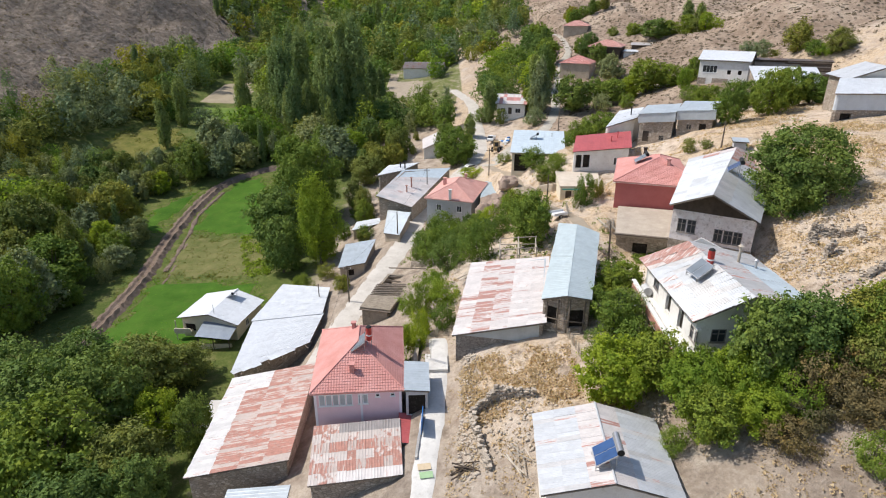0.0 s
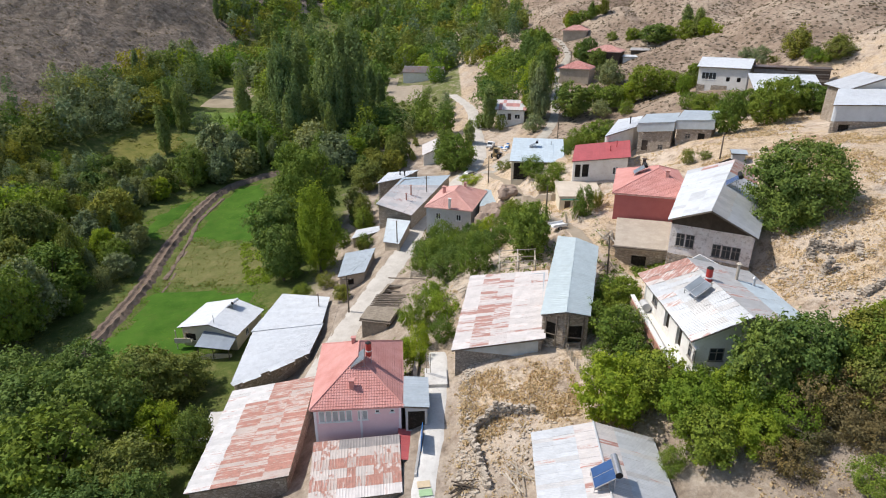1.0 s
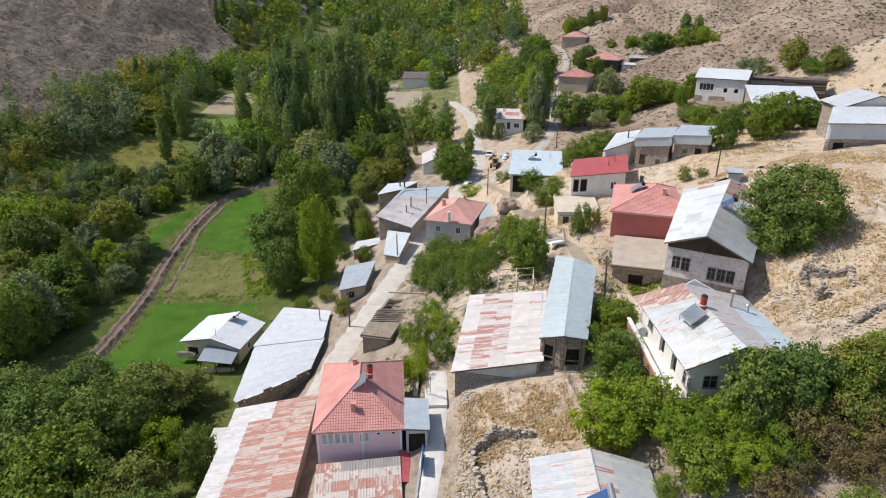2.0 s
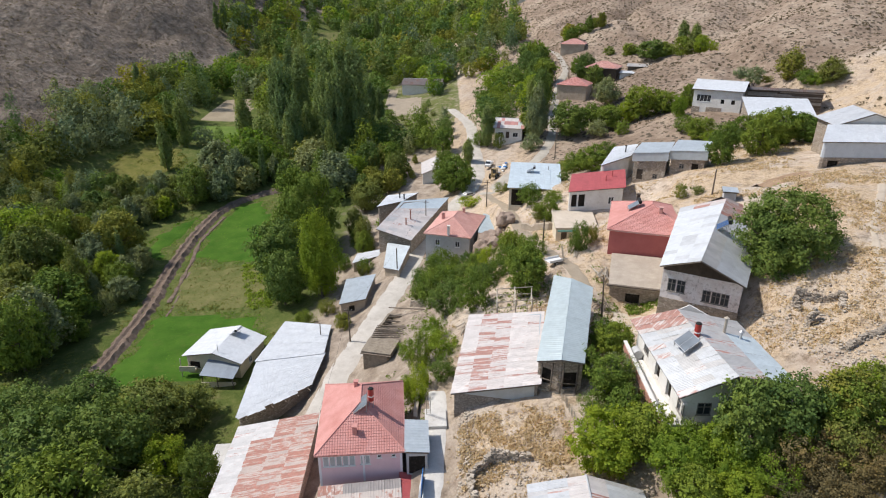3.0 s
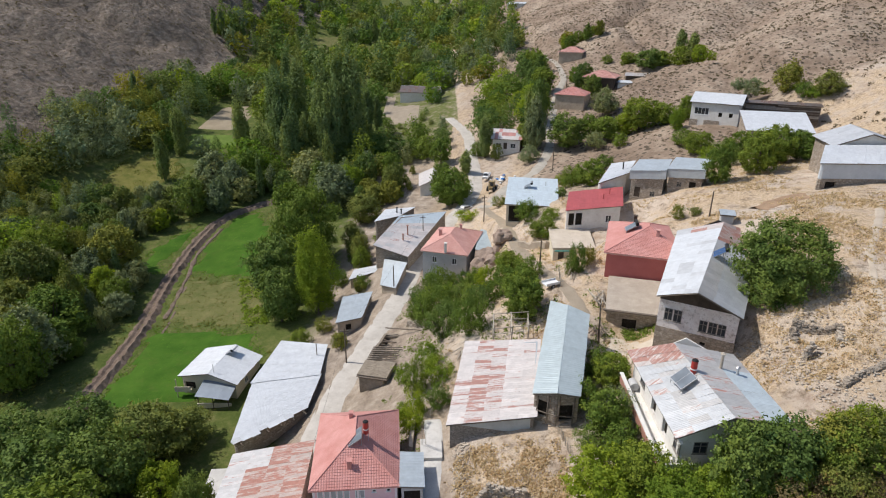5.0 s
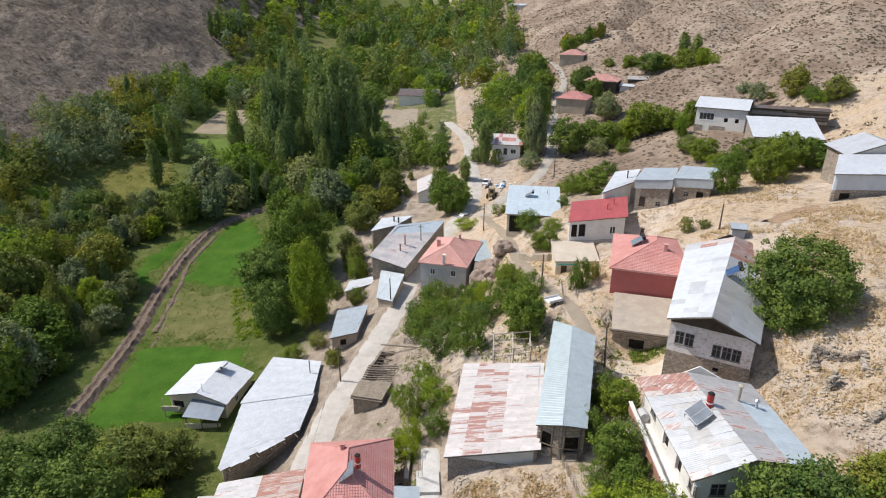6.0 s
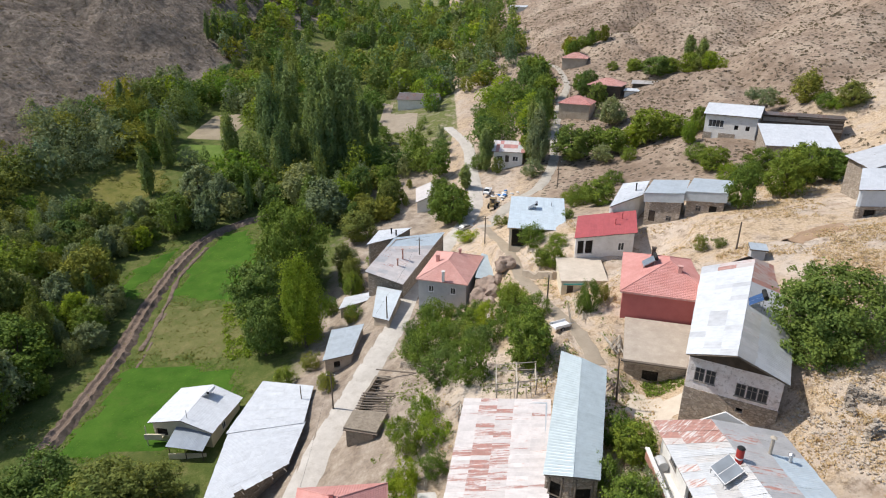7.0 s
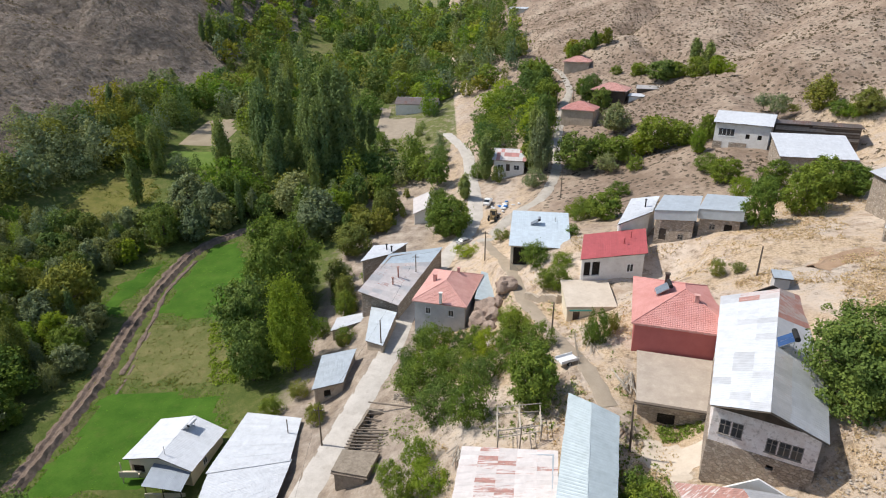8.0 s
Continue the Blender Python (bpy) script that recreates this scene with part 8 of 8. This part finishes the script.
fence("pale stake fence beside an orchard", (12.9, 55.0), (14.4, 47.6), 1.2, 1)
fence("stake fence beside the lane garden", (-0.9, 63.4), (0.6, 69.0), 1.1, 2)
fence("stake fence below the upper houses", (18.6, 83.5), (20.0, 92.6), 1.0, 3)

# ---- boulders beside the grey house ----
def boulder(x, y, r, seed):
    rng = random.Random(seed)
    bm = bmesh.new()
    bmesh.ops.create_icosphere(bm, subdivisions=3, radius=1)
    for v in bm.verts:
        k = 1 + 0.42 * noise.noise(v.co * 1.4 + Vector((seed * 3.1, 0, 0))) + 0.2 * abs(noise.noise(v.co * 3.2 + Vector((0, seed, 0)))) - 0.12 * noise.noise(v.co * 7 + Vector((seed, 0, 0)))
        v.co = Vector((v.co.x * r * k, v.co.y * r * 0.8 * k, v.co.z * r * 0.85 * k))
    ob = part("boulder", bm, BOULDER, smooth=False)
    ob.matrix_world = pose(x, y, height(x, y) + r * 0.3, 0, rng.uniform(-20, 20), rng.uniform(0, 360))
    tagged(ob, "large rounded brown boulder of weathered rock", "boulder", "boulders below the grey house")


BOULDER = mottled("brown_boulder", (0.24, 0.175, 0.135), (0.40, 0.31, 0.25), 0.9, 0.95, 0, 0.08, 5, (0.17, 0.12, 0.09), 0.5)
for i, (x, y, r) in enumerate([(9.6, 112.5, 2.6), (8.4, 109.4, 2.2), (13.0, 114.5, 2.0), (10.4, 109.0, 1.8), (7.4, 106.6, 1.4), (9.4, 106.0, 1.2), (11.6, 113.0, 1.6), (6.0, 105.0, 0.9)]):
    boulder(x, y, r, i + 1)

# ---- the pink house's yard ----
shelter = thing("red_awning", "red sheet awning over a doorway", "awning", pose(-3.6, 47.9, 4.6, 0, 0, 4))
aw = part("roof", curved_slab([(-0.75, 2.1, 2.1), (-0.75, -2.1, 1.9), (0.75, -2.1, 1.6), (0.75, 2.1, 1.8)], 0.03), STEEL, shelter)
sheet_plane(aw, [(0.75, -2.1, 1.65), (0.75, 2.1, 1.85), (-0.75, 2.1, 2.15), (-0.75, -2.1, 1.95)], 4, 1, lambda u, v: RED_SHEET, random.Random(3))
for sx, sy in ((0.7, -2), (0.7, 2), (-0.7, -2)):
    part("post", rail(((sx, sy, -1.6), (sx, sy, 1.8)), r=0.04), STEEL, shelter)
yard = stone_wall("pale concrete steps and retaining wall", [((-2.5, 43.5), (-2.1, 49), 0.35, 0.35)], CONCRETE, name="yard_wall", seed=12, thick=0.25)
gate = thing("blue_gate", "blue painted steel gate beside the lane", "gate", pose(-2.05, 46.2, height(-2.0, 46.2) + 0.3, 0, 0, 88))
part("gate_frame", boxes((0, 2.4, -0.03, 0.03, 0, 0.06), (0, 2.4, -0.03, 0.03, 1.5, 1.56), (0, 0.06, -0.03, 0.03, 0.06, 1.5), (2.34, 2.4, -0.03, 0.03, 0.06, 1.5)), BLUE_PAINT, gate)
part("gate_panel", boxes((0.06, 2.34, -0.012, 0.012, 0.06, 1.5)), BLUE_PAINT, gate)
slabs = thing("landing", "pale concrete landing above the lane", "landing", pose(-0.7, 57.3, height(-0.7, 57.3), 0, 0, 2))
part("slab", boxes((-1.3, 1.2, -1.6, 1.6, -0.6, 0.35)), CONCRETE, slabs)
rugs = [(-2.6, 42.6, (0.62, 0.50, 0.34), "pale orange"), (-2.4, 41.7, (0.36, 0.52, 0.30), "pale green")]
for x, y, col, word in rugs:
    ob = thing("rug", f"small {word} rug drying on the lane", "rug", pose(x + 0.9, y, height(x + 0.9, y) + 0.12, 0, 0, 8), "rugs on the lane")
    part("cloth", boxes((-0.6, 0.6, -0.4, 0.4, 0, 0.03)), mottled(word.replace(" ", "_") + "_cloth", tuple(c * 0.8 for c in col), col, 2, 0.95, 0, 0.01, 12), ob)
ladder = thing("ladder", "leaning wooden ladder by the landing", "ladder", pose(-1.6, 58.0, height(-1.6, 58.0), 14, 0, 5))
for sx in (-0.22, 0.22):
    part("rail", rail(((sx, 0, 0), (sx, 0, 3.4)), r=0.035), PALE_WOOD, ladder)
for i in range(9):
    part("rung", rail(((-0.22, 0, 0.3 + 0.36 * i), (0.22, 0, 0.3 + 0.36 * i)), r=0.022), PALE_WOOD, ladder)
tank = thing("water_drum", "grey water drum on a balcony", "water tank", pose(21.4, 56.6, 16.82))
part("drum", beams(((0, -0.5, 0.55), (0, 0.6, 0.55), 0.5), sides=16), GREY_PLASTER, tank)
part("cradle", boxes((-0.4, 0.4, -0.4, -0.25, 0, 0.2), (-0.4, 0.4, 0.3, 0.45, 0, 0.2)), STEEL, tank)

# the concrete roof slab beside the rusty barn
terrace = thing("flat_roof_room", "low room with a pale concrete roof slab", "shed", pose(-29.6, 66.0, -10.5, 0, 0, 4))
part("wall", boxes((-2.6, 2.4, -4.5, 4.0, 0, 3.6)), STONE, terrace)
part("roof_slab", boxes((-2.9, 2.6, -4.8, 4.2, 3.6, 3.85)), CONCRETE, terrace)

# ---- vehicles on the road ----
def wheel(parent, x, y, r, w=0.22):
    tyre = part("wheel", beams(((x, y - w / 2, r), (x, y + w / 2, r), r), sides=16), BLACK, parent)
    part("rim", beams(((x, y - w / 2 - 0.01, r), (x, y + w / 2 + 0.01, r), r * 0.55), sides=12), STEEL, tyre)


def shell(profile, width, taper=0.86):
    """A body drawn out of a side outline, narrower towards the roof."""
    bm = bmesh.new()
    zmax = max(z for _, z in profile)
    sides = []
    for s in (-1, 1):
        sides.append([bm.verts.new((x, s * width / 2 * (1 if z < zmax * 0.62 else taper), z)) for x, z in profile])
    bm.faces.new(sides[0])
    bm.faces.new(sides[1][::-1])
    for i in range(len(profile)):
        j = (i + 1) % len(profile)
        bm.faces.new((sides[0][i], sides[0][j], sides[1][j], sides[1][i]))
    bmesh.ops.bevel(bm, geom=bm.edges[:], offset=0.05, segments=1, affect="EDGES")
    return bm


SILVER = mottled("silver_paint", (0.42, 0.42, 0.42), (0.55, 0.55, 0.54), 3, 0.35, 0.5, 0.001, 12, (0.35, 0.32, 0.28), 0.2)
car = thing("car", "silver saloon car parked beside the road", "car", pose(7.2, 151.6, height(7.2, 151.6) + 0.1, 0, 0, 38))
part("body", shell([(-2.1, 0.3), (2.1, 0.3), (2.15, 0.75), (1.1, 0.9), (0.45, 1.4), (-1.05, 1.42), (-1.6, 0.98), (-2.15, 0.9)], 1.7), SILVER, car)
part("side_glass", boxes((-1.3, 0.7, -0.80, 0.80, 0.98, 1.3)), PANE, car)
part("windscreen", slab([(1.0, -0.66, 0.97), (1.0, 0.66, 0.97), (0.52, 0.6, 1.38), (0.52, -0.6, 1.38)], 0.02), PANE, car)
for x in (-1.3, 1.35):
    for y in (-0.75, 0.75):
        wheel(car, x, y, 0.31)
van = thing("pickup", "white pickup parked at the junction", "pickup", pose(14.0, 172.6, height(14, 172.6) + 0.1, 0, 0, 255))
part("cab", shell([(0.2, 0.45), (2.3, 0.45), (2.35, 1.0), (1.7, 1.15), (1.25, 1.85), (0.2, 1.85)], 1.75), FRAME, van)
part("bed", boxes((-2.4, 0.15, -0.88, 0.88, 0.5, 0.62), (-2.4, 0.15, -0.88, -0.8, 0.62, 1.15), (-2.4, 0.15, 0.8, 0.88, 0.62, 1.15), (-2.4, -2.32, -0.8, 0.8, 0.62, 1.15)), FRAME, van)
part("windscreen", slab([(1.72, -0.7, 1.2), (1.72, 0.7, 1.2), (1.34, 0.66, 1.78), (1.34, -0.66, 1.78)], 0.02), PANE, van)
for x in (-1.5, 1.5):
    for y in (-0.78, 0.78):
        wheel(van, x, y, 0.36)
tractor = thing("backhoe_loader", "ochre backhoe loader parked on the road", "digger", pose(14.6, 161.0, height(14.6, 161.0) + 0.1, 0, 0, 70))
part("chassis", boxes((-1.8, 1.9, -0.5, 0.5, 0.6, 1.3)), YELLOW_PAINT, tractor)
part("cab_frame", boxes((-0.9, 0.6, -0.75, 0.75, 1.3, 1.5), (-0.9, 0.6, -0.75, 0.75, 2.6, 2.75), (-0.9, -0.8, -0.75, -0.65, 1.5, 2.6), (0.5, 0.6, -0.75, -0.65, 1.5, 2.6), (-0.9, -0.8, 0.65, 0.75, 1.5, 2.6), (0.5, 0.6, 0.65, 0.75, 1.5, 2.6)), YELLOW_PAINT, tractor)
part("cab_glass", boxes((-0.85, 0.55, -0.7, 0.7, 1.5, 2.6)), PANE, tractor)
part("loader_bucket", boxes((2.6, 3.2, -1.0, 1.0, 0.2, 0.9)), STEEL, tractor)
part("loader_arm", beams(((0.8, -0.6, 1.4), (2.7, -0.6, 0.6), 0.09), ((0.8, 0.6, 1.4), (2.7, 0.6, 0.6), 0.09)), YELLOW_PAINT, tractor)
part("digging_arm", beams(((-1.8, 0, 1.0), (-2.6, 0, 2.8), 0.12), ((-2.6, 0, 2.8), (-3.3, 0, 1.0), 0.1)), YELLOW_PAINT, tractor)
for x, r in ((-1.1, 0.7), (1.4, 0.48)):
    for y in (-0.85, 0.85):
        wheel(tractor, x, y, r, 0.4)
cart = thing("trailer", "small flat trailer parked beside the track", "trailer", pose(17.3, 84.6, height(17.3, 84.6), 0, 0, 25))
part("bed", boxes((-1.3, 1.3, -0.75, 0.75, 0.55, 0.65), (-1.3, 1.3, -0.75, -0.7, 0.65, 0.95), (-1.3, 1.3, 0.7, 0.75, 0.65, 0.95)), FRAME, cart)
part("drawbar", rail(((1.3, 0, 0.58), (2.4, 0, 0.45)), r=0.05), STEEL, cart)
for y in (-0.7, 0.7):
    wheel(cart, -0.1, y, 0.32)
SACK = [mottled("white_sack", (0.62, 0.62, 0.60), (0.78, 0.78, 0.76), 3, 0.8), BLUE_PAINT]
rng = random.Random(31)
for i in range(26):
    x, y = 17.6 + rng.gauss(0, 1.5), 167.6 + rng.gauss(0, 1.4)
    bm = bmesh.new()
    bmesh.ops.create_icosphere(bm, subdivisions=2, radius=0.5)
    for v in bm.verts:
        v.co = Vector((v.co.x * 1.2, v.co.y * 0.75, max(-0.1, v.co.z * 0.5)))
    ob = part("sack", bm, SACK[i % 3 == 0], smooth=True)
    ob.matrix_world = pose(x, y, height(x, y) + 0.15, rng.uniform(-10, 10), rng.uniform(-10, 10), rng.uniform(0, 360))
    tagged(ob, ("blue" if i % 3 == 0 else "white") + " plastic sack heaped beside the road", "sack", "sacks beside the road")

# small far structures
house("far_white_hut", "far white hut on the valley slope", (53.0, 446.0), -15, 12, 7, 50, 54.5, WHITEWASH, dict(kind="mono", corners=(0, 0, 1, 1), up="back", nu=6, nv=2, mat=WHITE_SHEET), category="hut")
house("far_store", "small white store beside a timber byre", (68.5, 229.0), -26, 4.5, 3.5, 24.5, 28.6, WHITEWASH, dict(kind="mono", corners=(0, 0, 0.4, 0.4), up="back", nu=3, nv=1, mat=WHITE_SHEET), category="shed")
house("far_byre", "dark open timber byre on the slope", (74.0, 233.0), -20, 8, 5, 25.5, 30.6, DARK_WOOD, dict(kind="mono", corners=(0, 0, 0.5, 0.5), up="back", nu=5, nv=1, mat=ZINC_DULL), category="barn")

# the trees from which the others were copied are not part of the place
for ob in TREES.values():
    for child in list(ob.children_recursive):
        bpy.data.objects.remove(child)
    bpy.data.objects.remove(ob)
